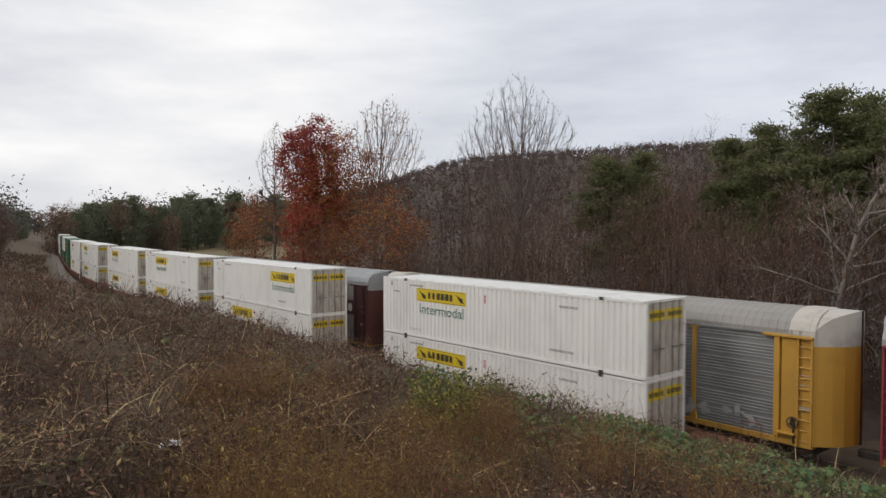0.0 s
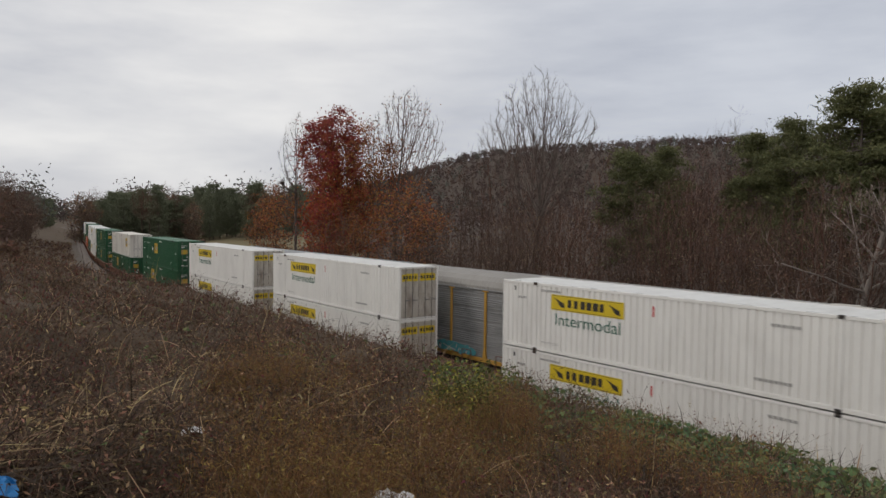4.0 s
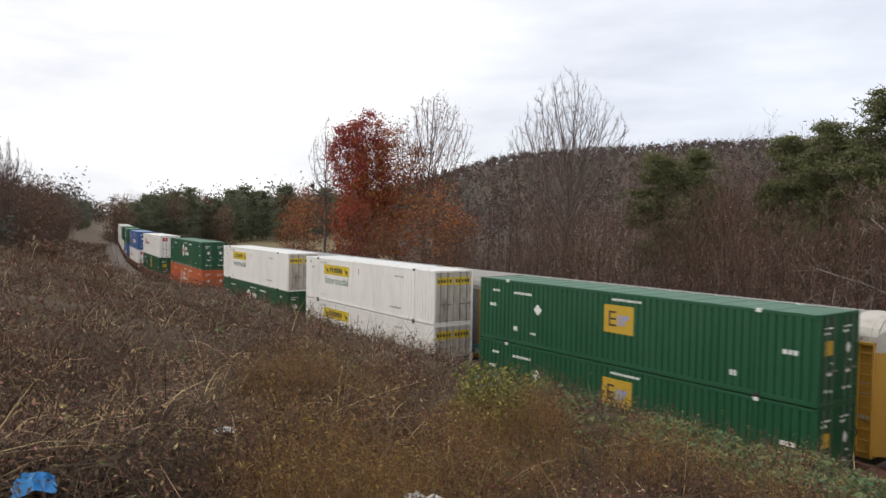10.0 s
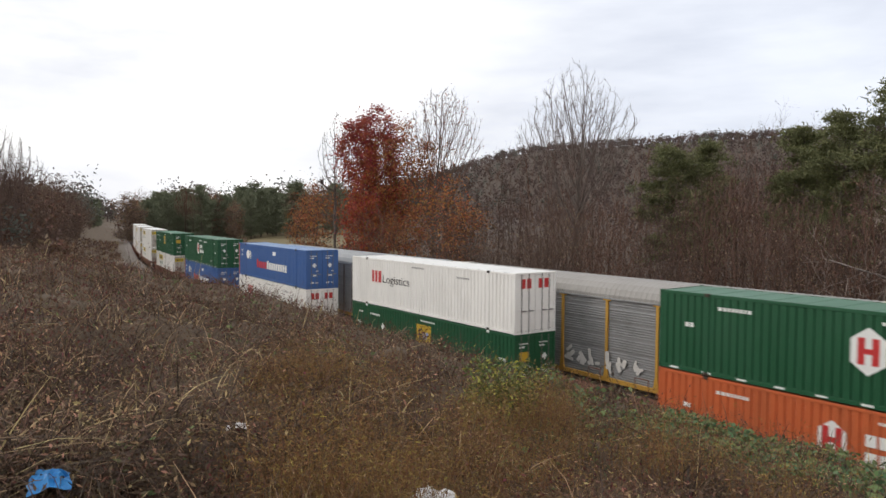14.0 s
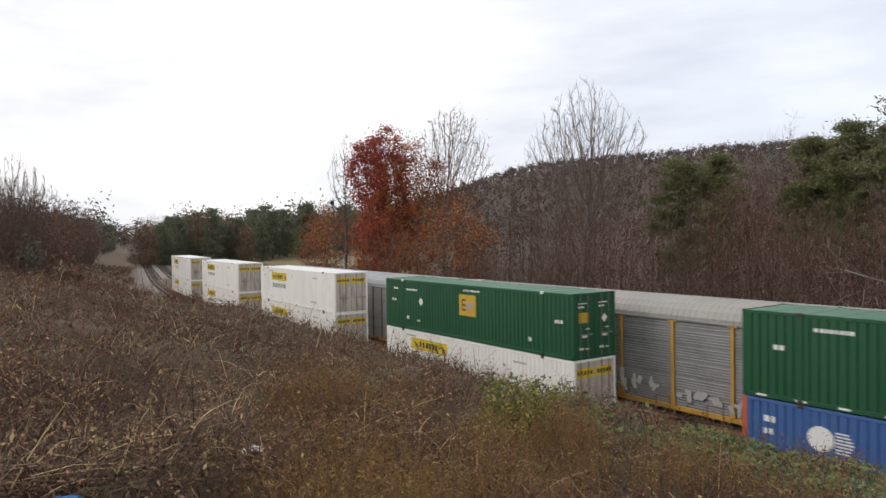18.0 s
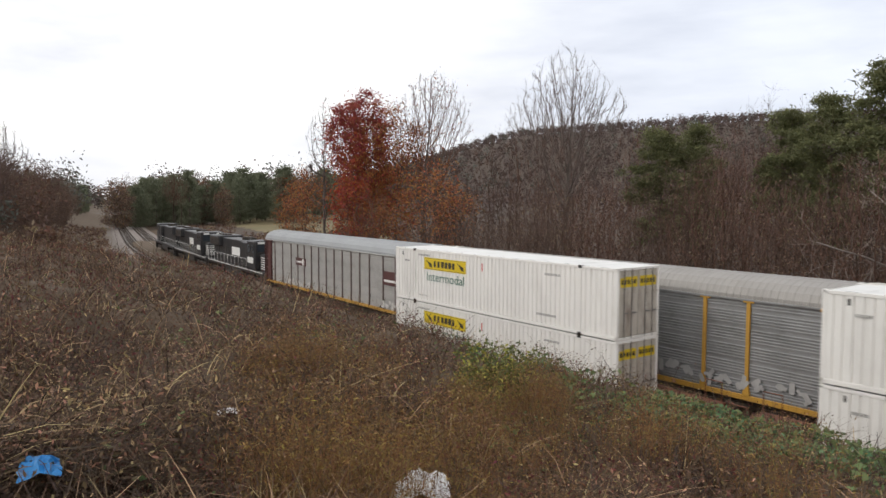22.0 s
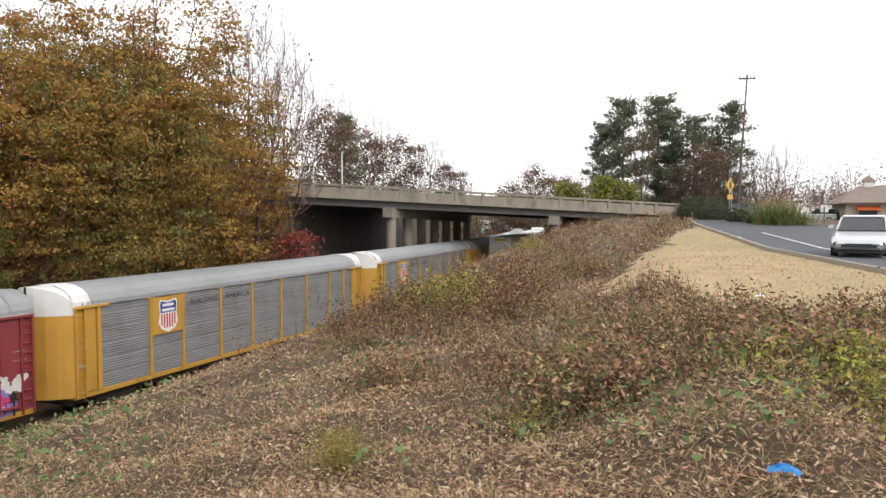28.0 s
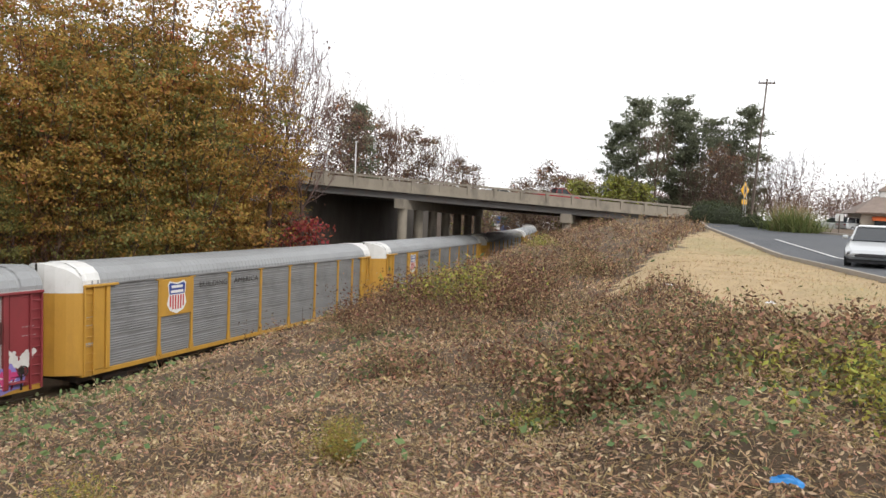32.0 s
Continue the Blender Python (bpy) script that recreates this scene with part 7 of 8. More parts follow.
P_LAWN = straw("dormant_lawn_blades", (0.46, 0.34, 0.185), 0.3)
P_LAWN2 = straw("greenish_lawn_blades", (0.32, 0.28, 0.13), 0.2)
PR = np.random.default_rng(77)


def ribbons(base, lean, length, width, droop, nseg=3, rng=PR):
    """Thin bent blades: base points, start directions, lengths, widths; droop pulls their tips down."""
    n = len(base)
    d = lean / (np.linalg.norm(lean, axis=1)[:, None] + 1e-9)
    side = np.cross(d, np.array([0, 0, 1.0]) + rng.normal(size=(n, 3)) * 0.3)
    side /= np.linalg.norm(side, axis=1)[:, None] + 1e-9
    p, pts = base.copy(), []
    for i in range(nseg + 1):
        w = (width * (1 - 0.85 * i / nseg))[:, None]
        pts += [p - side * w / 2, p + side * w / 2]
        p = p + d * (length / nseg)[:, None]
        d = d + np.array([0, 0, -1.0]) * (droop / nseg)[:, None]
        d /= np.linalg.norm(d, axis=1)[:, None]
    v = np.stack(pts, 1).reshape(-1, 3)
    k = 2 * (nseg + 1)
    i0 = np.arange(n)[:, None] * k
    j = np.arange(nseg)[None, :] * 2
    f = np.stack([i0 + j, i0 + j + 1, i0 + j + 3, i0 + j + 2], -1).reshape(-1, 4)
    return v, f


def bank_points(n, az0, az1, r0, r1, rng=PR):
    """Points of the near bank, thinning out with distance from where the path of view begins."""
    az = np.radians(rng.uniform(az0, az1, n))
    r = np.exp(rng.uniform(math.log(r0), math.log(r1), n))
    x, y = -np.sin(az) * r, np.cos(az) * r
    s, u = su(x, y)
    ok = (u > 3.7) & (lawn_zone(x, y) == 0) & ~((s < -78) & (u < 4.6))
    x, y, s, u, r = x[ok], y[ok], s[ok], u[ok], r[ok]
    return np.stack([x, y, height(x, y)], 1), s, u, r


def patchy(x, y, f, seed):
    """A soft patch mask, 0 to 1."""
    a = np.sin(f * x + 1.7 * seed) * np.sin(f * 1.13 * y + seed) + 0.6 * np.sin(2.1 * f * (x + y) + 3 * seed) * np.sin(1.7 * f * (x - y) + seed)
    return np.clip(0.5 + 0.45 * a, 0, 1)


def stuff(name, v, f, mats, slots, label, cat):
    return solid(name, quads_mesh(name, v, f, list(mats), slots), None, label, cat, kind="stuff")


def az_of(p):
    return np.degrees(np.arctan2(-p[:, 0], p[:, 1]))


# thatch of dead grass over the whole bank
p, s, u, r = bank_points(130000, -158, 62, 2.2, 75)
n = len(p)
right = np.clip((-az_of(p) - 40) / 25, 0, 1)
grow = (r / 6) ** 0.55
ln = PR.uniform(0.16, 0.5, n) * grow * (1.1 - 0.35 * right)
lean = np.stack([PR.normal(size=n) * 0.7, PR.normal(size=n) * 0.7, PR.uniform(0.3, 1.1, n) * (1.1 - 0.65 * right)], 1)
heap_ = patchy(p[:, 0], p[:, 1], 1.6, 6) * 0.6 + patchy(p[:, 0], p[:, 1], 3.3, 4) * 0.4
ln *= 1 + (1 - right) * (0.9 * heap_ - 0.4)
v, f = ribbons(p, lean, ln, 0.011 * grow * PR.uniform(0.6, 1.4, n), PR.uniform(0.4, 1.8, n))
tone = PR.random(n) + 0.5 * right - 0.18 + 0.4 * (patchy(p[:, 0], p[:, 1], 0.5, 2) - 0.5) + 0.8 * (1 - right) * (heap_ - 0.5)
slots = np.where(tone > 0.82, 0, np.where(tone > 0.36, 1, 2))
stuff("dead_grass", v, f, (P_TAN, P_BROWN, P_DARK), np.repeat(slots, 3), "matted dead grass, tan and brown, on the bank", "grass")

# dormant turf of the lawn
az = np.radians(PR.uniform(-152, -122, 42000))
r = np.exp(PR.uniform(math.log(12), math.log(62), 42000))
x, y = -np.sin(az) * r, np.cos(az) * r
jx, jy = x + PR.normal(size=len(x)) * 0.35, y + PR.normal(size=len(x)) * 0.35
ok = lawn_zone(x, y) == 1
x, y, r = jx[ok], jy[ok], r[ok]
p = np.stack([x, y, height(x, y)], 1)
n = len(p)
lean = np.stack([PR.normal(size=n) * 0.9, PR.normal(size=n) * 0.9, PR.uniform(0.4, 1.0, n)], 1)
v, f = ribbons(p, lean, PR.uniform(0.03, 0.07, n) * (r / 15) ** 0.5, 0.012 * (r / 12) ** 0.7, PR.uniform(0.3, 1.2, n), 2)
tone = PR.random(n) + 0.5 * (patchy(x, y, 0.25, 4) - 0.5)
stuff("lawn_grass", v, f, (P_LAWN, P_LAWN2), np.repeat((tone < 0.22).astype(int), 2), "straw-coloured dormant lawn grass", "grass")

# fallen and curled leaves
p, s, u, r = bank_points(250000, -158, -20, 2.2, 60)
right = np.clip((-az_of(p) - 35) / 25, 0, 1)
keep = PR.random(len(p)) < (0.05 + 0.95 * right)
p, r, right = p[keep], r[keep], right[keep]
n = len(p)
c = p + np.stack([np.zeros(n), np.zeros(n), PR.uniform(0.02, 0.16, n) * (r / 8) ** 0.4], 1)
v, f = cards(PR, c, 1.0, 0.0, 1.8)
sz = (0.031 * (r / 6) ** 0.5 * PR.uniform(0.6, 1.4, n))
v = (v.reshape(-1, 4, 3) - c[:, None]) * sz[:, None, None] * np.array([1, 1, 0.7]) + c[:, None]
tone = PR.random(n) + 0.3 * right
slots = np.where(tone > 0.85, 1, np.where(tone > 0.3, 0, 2))
stuff("dead_leaves", v.reshape(-1, 3), f, (P_LEAF, P_LEAF2, P_BROWN), slots, "curled dead leaves scattered over the bank", "leaves")

# brambles: arching canes with russet leaves, tall to the left, low elsewhere
p, s, u, r = bank_points(38000, -24, 62, 3.0, 95)
m = patchy(p[:, 0], p[:, 1], 0.42, 1)
keep = PR.random(len(p)) < 0.4 + 0.6 * m
p, r, m = p[keep], r[keep], m[keep]
n = len(p)
ln = PR.uniform(0.5, 1.25, n) * (0.55 + 0.6 * m) * np.clip(r / 9, 0.55, 1.25)
lean = np.stack([PR.normal(size=n), PR.normal(size=n), PR.uniform(0.7, 1.6, n)], 1)
v, f = ribbons(p, lean, ln, 0.0085 * (r / 7) ** 0.6, PR.uniform(0.9, 2.6, n), 4)
slots = np.repeat((PR.random(n) < 0.55).astype(int) * 2, 4)
stuff("bramble_canes", v, f, (P_UMBER, P_TAN, P_DARK), slots, "tangled brown bramble canes on the bank", "brambles")
per = 8
bi = np.repeat(np.arange(n), per)
tt = PR.uniform(0.15, 0.95, n * per)
vv = v.reshape(n, 10, 3)
seg = np.minimum((tt * 4).astype(int), 3)
c = vv[bi, seg * 2] + PR.normal(size=(n * per, 3)) * 0.1 * np.array([1, 1, 0.7])
rr = r[bi]
w, f = cards(PR, c, 1.0, 0.0, 1.7)
sz = 0.021 * (rr / 7) ** 0.75 * PR.uniform(0.5, 1.4, len(c))
w = (w.reshape(-1, 4, 3) - c[:, None]) * sz[:, None, None] + c[:, None]
px = patchy(c[:, 0], c[:, 1], 0.3, 5)
tone = PR.random(len(c))
slots = np.where((px > 0.72) & (tone > 0.4), 1, np.where(tone > 0.95, 3, np.where(tone > 0.5, 0, 2)))
stuff("bramble_leaves", w.reshape(-1, 3), f, (P_REDL, P_CRIM, P_UMBER, P_GREEN2), slots, "russet and brown bramble leaves", "brambles")

# long dead stalks lying across one another in heaps
p, s, u, r = bank_points(76000, -156, 62, 2.4, 34)
m = patchy(p[:, 0], p[:, 1], 0.8, 3)
keep = PR.random(len(p)) < 0.15 + 0.85 * m
p, r, m = p[keep], r[keep], m[keep]
n = len(p)
right = np.clip((-az_of(p) - 40) / 25, 0, 1)
p[:, 2] += PR.uniform(0.0, 0.35, n) * m * (1 - 0.7 * right)
lean = np.stack([PR.normal(size=n), PR.normal(size=n), PR.uniform(-0.1, 0.55, n)], 1)
v, f = ribbons(p, lean, PR.uniform(0.35, 1.0, n) * (1 - 0.55 * right), 0.012 * (r / 5) ** 0.6 * PR.uniform(0.6, 1.5, n), PR.uniform(0.2, 1.2, n), 3)
tone = PR.random(n) + 0.22 * right + 0.5 * (1 - right) * (patchy(p[:, 0], p[:, 1], 1.1, 7) - 0.45)
stuff("fallen_stalks", v, f, (P_TAN, P_BROWN, P_DARK), np.repeat(np.where(tone > 0.84, 0, np.where(tone > 0.4, 1, 2)), 3), "dead stalks lying in tangled heaps", "dead stalks")

# pale broken stalks piled near the crest of the bank
p, s, u, r = bank_points(26000, 8, 62, 2.6, 16)
m = patchy(p[:, 0], p[:, 1], 1.3, 11) * 0.7 + patchy(p[:, 0], p[:, 1], 3.0, 5) * 0.3
keep = PR.random(len(p)) < np.clip((m - 0.35) * 1.8, 0.03, 1)
p, r, m = p[keep], r[keep], m[keep]
n = len(p)
p[:, 2] += PR.uniform(0.0, 0.45, n) * m
lean = np.stack([PR.normal(size=n), PR.normal(size=n), PR.uniform(-0.2, 0.9, n)], 1)
v, f = ribbons(p, lean, PR.uniform(0.2, 0.75, n), 0.0085 * (r / 5) ** 0.6 * PR.uniform(0.5, 1.5, n), PR.uniform(0.4, 2.0, n), 3)
tone = PR.random(n)
stuff("broken_stalks", v, f, (P_TAN, P_BROWN, P_DARK), np.repeat(np.where(tone > 0.66, 0, np.where(tone > 0.25, 1, 2)), 3), "pale broken stalks piled among brambles", "dead stalks")

# standing dead weeds in a belt round the lawn and up to the bridge
p, s, u, r = bank_points(60000, -152, -100, 6, 75)
a = az_of(p)
rim = np.clip((r - 9) / 9, 0, 1) * np.clip((-a - 108) / 12, 0, 1) * (0.06 + 0.75 * patchy(p[:, 0], p[:, 1], 0.5, 6) ** 2)
keep = PR.random(len(p)) < rim
p, r = p[keep], r[keep]
n = len(p)
lean = np.stack([PR.normal(size=n) * 0.35, PR.normal(size=n) * 0.35, np.ones(n)], 1)
ln = PR.uniform(0.15, 0.7, n) * np.clip(r / 16, 0.6, 1.1)
v, f = ribbons(p, lean, ln, 0.012 * (r / 8) ** 0.7, PR.uniform(0.1, 1.0, n), 3)
tone = PR.random(n)
stuff("dead_weeds", v, f, (P_TAN, P_BROWN, P_REDL), np.repeat(np.where(tone > 0.6, 0, np.where(tone > 0.15, 1, 2)), 3), "standing dead weeds round the lawn", "weeds")
bi = np.repeat(np.arange(n), 3)
c = v.reshape(n, 8, 3)[bi, 2 * PR.integers(1, 4, len(bi))] + PR.normal(size=(len(bi), 3)) * 0.05
w, f = cards(PR, c, 1.0, 0.0, 1.8)
sz = 0.034 * (r[bi] / 8) ** 0.5 * PR.uniform(0.5, 1.4, len(c))
w = (w.reshape(-1, 4, 3) - c[:, None]) * sz[:, None, None] + c[:, None]
tone = PR.random(len(c)) + 0.5 * (patchy(c[:, 0], c[:, 1], 0.7, 9) - 0.5)
stuff("dead_weed_leaves", w.reshape(-1, 3), f, (P_LEAF, P_BROWN, P_REDL, P_GREEN2), np.where(tone > 0.9, 3, np.where(tone > 0.4, 0, np.where(tone > 0.12, 1, 2))), "dry leaves on the standing weeds", "weeds")

# low green vine at the foot of the slope and in patches
p, s, u, r = bank_points(90000, -150, 30, 3, 45)
a = az_of(p)
foot = 2.4 * np.clip(1 - np.abs(u - 8.5) / 5, 0, 1) * np.clip((s + 14) / 6, 0, 1) * np.clip((16 - s) / 6, 0, 1)
spots = np.clip((patchy(p[:, 0], p[:, 1], 0.55, 8) - 0.62) * 3, 0, 1) * 0.7
keep = PR.random(len(p)) < np.maximum(foot, spots) * 0.6
p, r = p[keep], r[keep]
n = len(p)
c = p + np.stack([np.zeros(n), np.zeros(n), PR.uniform(0.05, 0.35, n)], 1)
w, f = cards(PR, c, 1.0, 0.5, 1.2)
sz = 0.065 * (r / 7) ** 0.6 * PR.uniform(0.5, 1.4, n)
w = (w.reshape(-1, 4, 3) - c[:, None]) * sz[:, None, None] + c[:, None]
slots = (PR.random(n) < 0.4).astype(int)
stuff("ground_vine", w.reshape(-1, 3), f, (P_GREEN, P_GREEN2), slots, "low green vine on the lower slope", "vine")

# a thick green mat of vine low on the slope
p, s, u, r = bank_points(60000, -64, 2, 7, 20)
mat_ = np.clip(1.2 - np.abs(u - 10.0) / 4.5, 0, 1) * np.clip((s + 16) / 6, 0, 1) * np.clip((12 - s) / 6, 0, 1) * np.clip((patchy(p[:, 0], p[:, 1], 0.7, 3) - 0.25) * 2.2, 0, 1)
keep = PR.random(len(p)) < mat_
p, r = p[keep], r[keep]
n = len(p)
c = p + np.stack([np.zeros(n), np.zeros(n), PR.uniform(0.08, 0.42, n)], 1)
w, f = cards(PR, c, 1.0, 0.5, 1.1)
sz = 0.1 * (r / 10) ** 0.6 * PR.uniform(0.5, 1.3, n)
w = (w.reshape(-1, 4, 3) - c[:, None]) * sz[:, None, None] + c[:, None]
stuff("ground_vine", w.reshape(-1, 3), f, (P_GREEN, P_GREEN2, P_VINE), PR.integers(0, 3, n), "thick green vine leaves on the lower slope", "vine")


# taller weeds, bushes and leafy clumps, each a plant of its own
def weed(name, seed, h, stems, mats, label, leaf=0.07, per=22, spread=0.35, lean=0.3, cat="weed", width=0.012, leaf_from=0.25, stem=None, slim=1.6):
    rng = np.random.default_rng(seed)
    base = np.column_stack([rng.normal(size=(stems, 2)) * spread * 0.5, np.full(stems, -0.05)])
    d = np.column_stack([rng.normal(size=(stems, 2)) * lean, np.ones(stems)])
    ln = h * rng.uniform(0.55, 1.0, stems)
    v, f = ribbons(base, d, ln, np.full(stems, width), rng.uniform(0.05, 0.5, stems), 4, rng)
    t = thing(name, label, cat)
    part("stalk", quads_mesh("stalk", v, f, stem or P_BROWN), None, t)["kind"] = "stuff"
    vv = v.reshape(stems, 10, 3)
    bi = np.repeat(np.arange(stems), per)
    tt = rng.uniform(leaf_from, 1.0, len(bi))
    k = np.minimum((tt * 4).astype(int), 3)
    fr = (tt * 4 - k)[:, None]
    c = vv[bi, k * 2] * (1 - fr) + vv[bi, k * 2 + 2] * fr + rng.normal(size=(len(bi), 3)) * spread * 0.16
    w, f = cards(rng, c, leaf, 0.2, slim)
    tone = np.clip(((np.sin(c[:, 0] * 5) + rng.normal(size=len(c))) / 4 + 0.5) * len(mats), 0, len(mats) - 1).astype(int)
    part("leafage", quads_mesh("leafage", w, f, list(mats), tone), None, t)["kind"] = "stuff"
    return t


gold = [weed("goldenrod", 101 + i, 1.0 + 0.15 * i, 130, (P_STRAWB, P_STRAWB, P_BROWN, P_GOLD), "faded goldenrod clump with rusty stems", 0.011, 12, 0.55, 0.15, width=0.006, stem=P_STRAWB, leaf_from=0.45, slim=5.0) for i in range(3)]
yellow = [weed("goldenrod", 106 + i, 1.0 + 0.15 * i, 80, (P_GOLD, P_YG, P_GOLD, P_GREEN2), "olive and yellow goldenrod clump", 0.026, 26, 0.45, 0.16, width=0.008, stem=P_GOLD, leaf_from=0.3, slim=2.6) for i in range(2)]
bush = weed("leafy_bush", 111, 1.35, 44, (P_BUSH, P_BUSH, P_YG, P_GREEN2), "bushy green and yellow weed on the bank", 0.046, 75, 0.42, 0.2, "bush", leaf_from=0.1)
vine = [weed("vine_clump", 121 + i, 0.9 + 0.2 * i, 26, ((P_YG, P_YG, P_YG, P_GREEN2), (P_LEAF, P_BROWN, P_LEAF, P_GREEN2, P_BROWN))[i], ("yellow-green leafy vine clump", "brown and green vine clump")[i], 0.065, 55, 1.0, 0.6, "bush", leaf_from=0.05) for i in range(2)]
brown = [weed("dead_weed", 131 + i, 0.8 + 0.25 * i, 22, (P_BROWN, P_REDL, P_LEAF), "dead brown weed clump", 0.036, 26, 0.6, 0.45) for i in range(2)]


def plant(kind, az, r, k=1.0):
    x, y = -math.sin(radians(az)) * r, math.cos(radians(az)) * r
    return put(kind, pose(x, y, float(height(x, y)[0]) - 0.03, 0, 0, TR.uniform(0, 360)), k)


def mound(seed, mats, label, leaf_n=2200):
    """A tangled bramble mound: canes that arch out of one root and hang down, with small dead leaves."""
    rng = np.random.default_rng(seed)
    n = 260
    base = np.column_stack([rng.normal(size=(n, 2)) * 0.3, np.full(n, -0.1)])
    a = rng.uniform(0, 2 * math.pi, n)
    tilt = rng.uniform(0.2, 1.3, n)
    d = np.column_stack([np.cos(a) * tilt, np.sin(a) * tilt, np.ones(n)])
    v, f = ribbons(base, d, rng.uniform(0.8, 1.7, n), np.full(n, 0.014), rng.uniform(1.2, 2.8, n), 5, rng)
    t = thing("bramble_bush", label, "bush")
    part("cane", quads_mesh("cane", v, f, [P_DARK, P_BROWN], np.repeat((rng.random(n) < 0.4).astype(int), 5)), None, t)["kind"] = "stuff"
    vv = v.reshape(n, 12, 3)
    c = vv[rng.integers(0, n, leaf_n), 2 * rng.integers(1, 6, leaf_n)] + rng.normal(size=(leaf_n, 3)) * 0.09
    w, f = cards(rng, c, 0.034, 0.0, 1.9)
    part("leafage", quads_mesh("leafage", w, f, list(mats), rng.integers(0, len(mats), leaf_n)), None, t)["kind"] = "stuff"
    return t


def brush_heap():
    """A heap of cut branches."""
    rng = np.random.default_rng(401)
    n = 420
    a, q = rng.uniform(0, 2 * math.pi, n), np.sqrt(rng.random(n))
    b = np.column_stack([np.cos(a) * q * 1.9, np.sin(a) * q * 1.5, (1 - q) * 0.85 * rng.random(n)])
    d = np.column_stack([rng.normal(size=(n, 2)), rng.uniform(-0.1, 0.45, n)])
    v, f = ribbons(b, d, rng.uniform(0.5, 1.5, n), rng.uniform(0.012, 0.035, n), rng.uniform(0, 0.6, n), 3, rng)
    t = thing("brush_heap", "heap of cut branches and dead stalks", "brush heap")
    part("branchwork", quads_mesh("branchwork", v, f, [P_TAN, P_BROWN, P_DARK], np.repeat(rng.integers(0, 3, n), 3)), None, t)["kind"] = "stuff"
    m = 1600
    a, q = rng.uniform(0, 2 * math.pi, m), np.sqrt(rng.random(m))
    c = np.column_stack([np.cos(a) * q * 2.0, np.sin(a) * q * 1.6, (1 - q) * 0.9 * rng.random(m) + 0.05])
    w, f = cards(rng, c, 0.09, 0.0, 1.4)
    part("leafage", quads_mesh("leafage", w, f, [P_LEAF, P_BROWN, P_LEAF2], rng.integers(0, 3, m)), None, t)["kind"] = "stuff"
    return t


heap = brush_heap()
heap.matrix_basis = pose(9.6, 5.6, float(height(9.6, 5.6)[0]) - 0.05, 0, 0, 20)
mounds = [mound(141, (P_REDL, P_UMBER, P_DARK), "tangled bramble bush with dark brown leaves"), mound(142, (P_UMBER, P_BROWN, P_LEAF), "tangled dead bramble bush with curled tan leaves"), mound(143, (P_REDL, P_CRIM, P_UMBER), "tangled bramble bush with dull red leaves")]
MR = random.Random(9)
for i in range(96):
    az = MR.uniform(-18, 60)
    r = math.exp(MR.uniform(math.log(5.2), math.log(34)))
    x, y = -math.sin(radians(az)) * r, math.cos(radians(az)) * r
    if su(x, y)[1][0] < 8:
        continue
    put(mounds[2 if MR.random() < 0.15 else MR.randrange(2)], pose(x, y, float(height(x, y)[0]) - 0.1, 0, 0, MR.uniform(0, 360)), MR.uniform(0.55, 1.0) * (0.75 if az < 12 else 1.0))
for az, r, k in ((0.4, 11.6, 1.2), (-0.9, 12.0, 1.1)):
    plant(bush, az, r, k)
for az, r, k in ((14.5, 7.2, 0.8), (13, 6.6, 0.8), (10, 5.8, 0.85), (8.5, 6.4, 0.9), (12, 5.2, 0.7), (9.5, 6.8, 0.8), (17, 9.5, 0.8), (2.6, 7.4, 0.8), (15.5, 10, 0.9), (-11, 9, 0.85), (-13, 8.5, 0.85), (-16, 9, 0.9), (-8, 8, 0.6), (1, 6.0, 0.6), (-4, 7, 0.6), (26, 5.2, 0.45), (28, 4.8, 0.4),
                (-21, 8, 0.8), (-27, 7, 0.7), (-33, 7.5, 0.75), (-40, 7.0, 0.8), (-42, 7.8, 0.8), (-48, 6.5, 0.7), (-58, 7.5, 0.9), (-66, 6.8, 0.75), (-74, 6, 0.6), (-79, 6.5, 0.7), (-84, 5, 0.5), (-91, 4.8, 0.55), (-88, 4.5, 0.5), (-97, 4.6, 0.45), (-70, 5.5, 0.7), (-88.7, 7.85, 0.5), (-91, 7.8, 0.5), (-86.3, 7.8, 0.45), (-107.8, 8.4, 0.4), (-109, 8.2, 0.4)):
    plant(gold[TR.randrange(3)] if az > -45 else yellow[TR.randrange(2)], az, r, k * (1.15 if az > -20 else 1.35))
for i in range(46):
    plant(gold[TR.randrange(3)], TR.uniform(-7, 20), TR.uniform(5.0, 11.5), TR.uniform(0.6, 1.0))
for i in range(34):
    plant(brown[TR.randrange(2)], TR.uniform(-121, -107), TR.uniform(21, 33), TR.uniform(1.2, 2.0))
for az, r, k in ((-114.0, 27, 1.5), (-115.3, 27, 1.7), (-116.6, 27.5, 1.6), (-113.0, 27, 1.2), (-117.8, 26, 1.2), (-126.5, 11, 0.7), (-125, 12, 0.6), (-123, 9, 0.4), (-140, 9.5, 0.6), (-143, 9, 0.7), (-146, 8, 0.7), (-121, 45, 0.9), (-138.6, 5.0, 0.2), (-142.5, 5.2, 0.22)):
    plant(vine[0], az, r, k)
for i in range(70):
    az = TR.uniform(-148, -104)
    r = TR.uniform(9.5, 14) if az < -126 else TR.uniform(13, 40)
    x, y = -math.sin(radians(az)) * r, math.cos(radians(az)) * r
    if lawn_zone(np.array([x]), np.array([y]))[0] == 0:
        plant(vine[1], az, r, TR.uniform(0.55, 1.0))
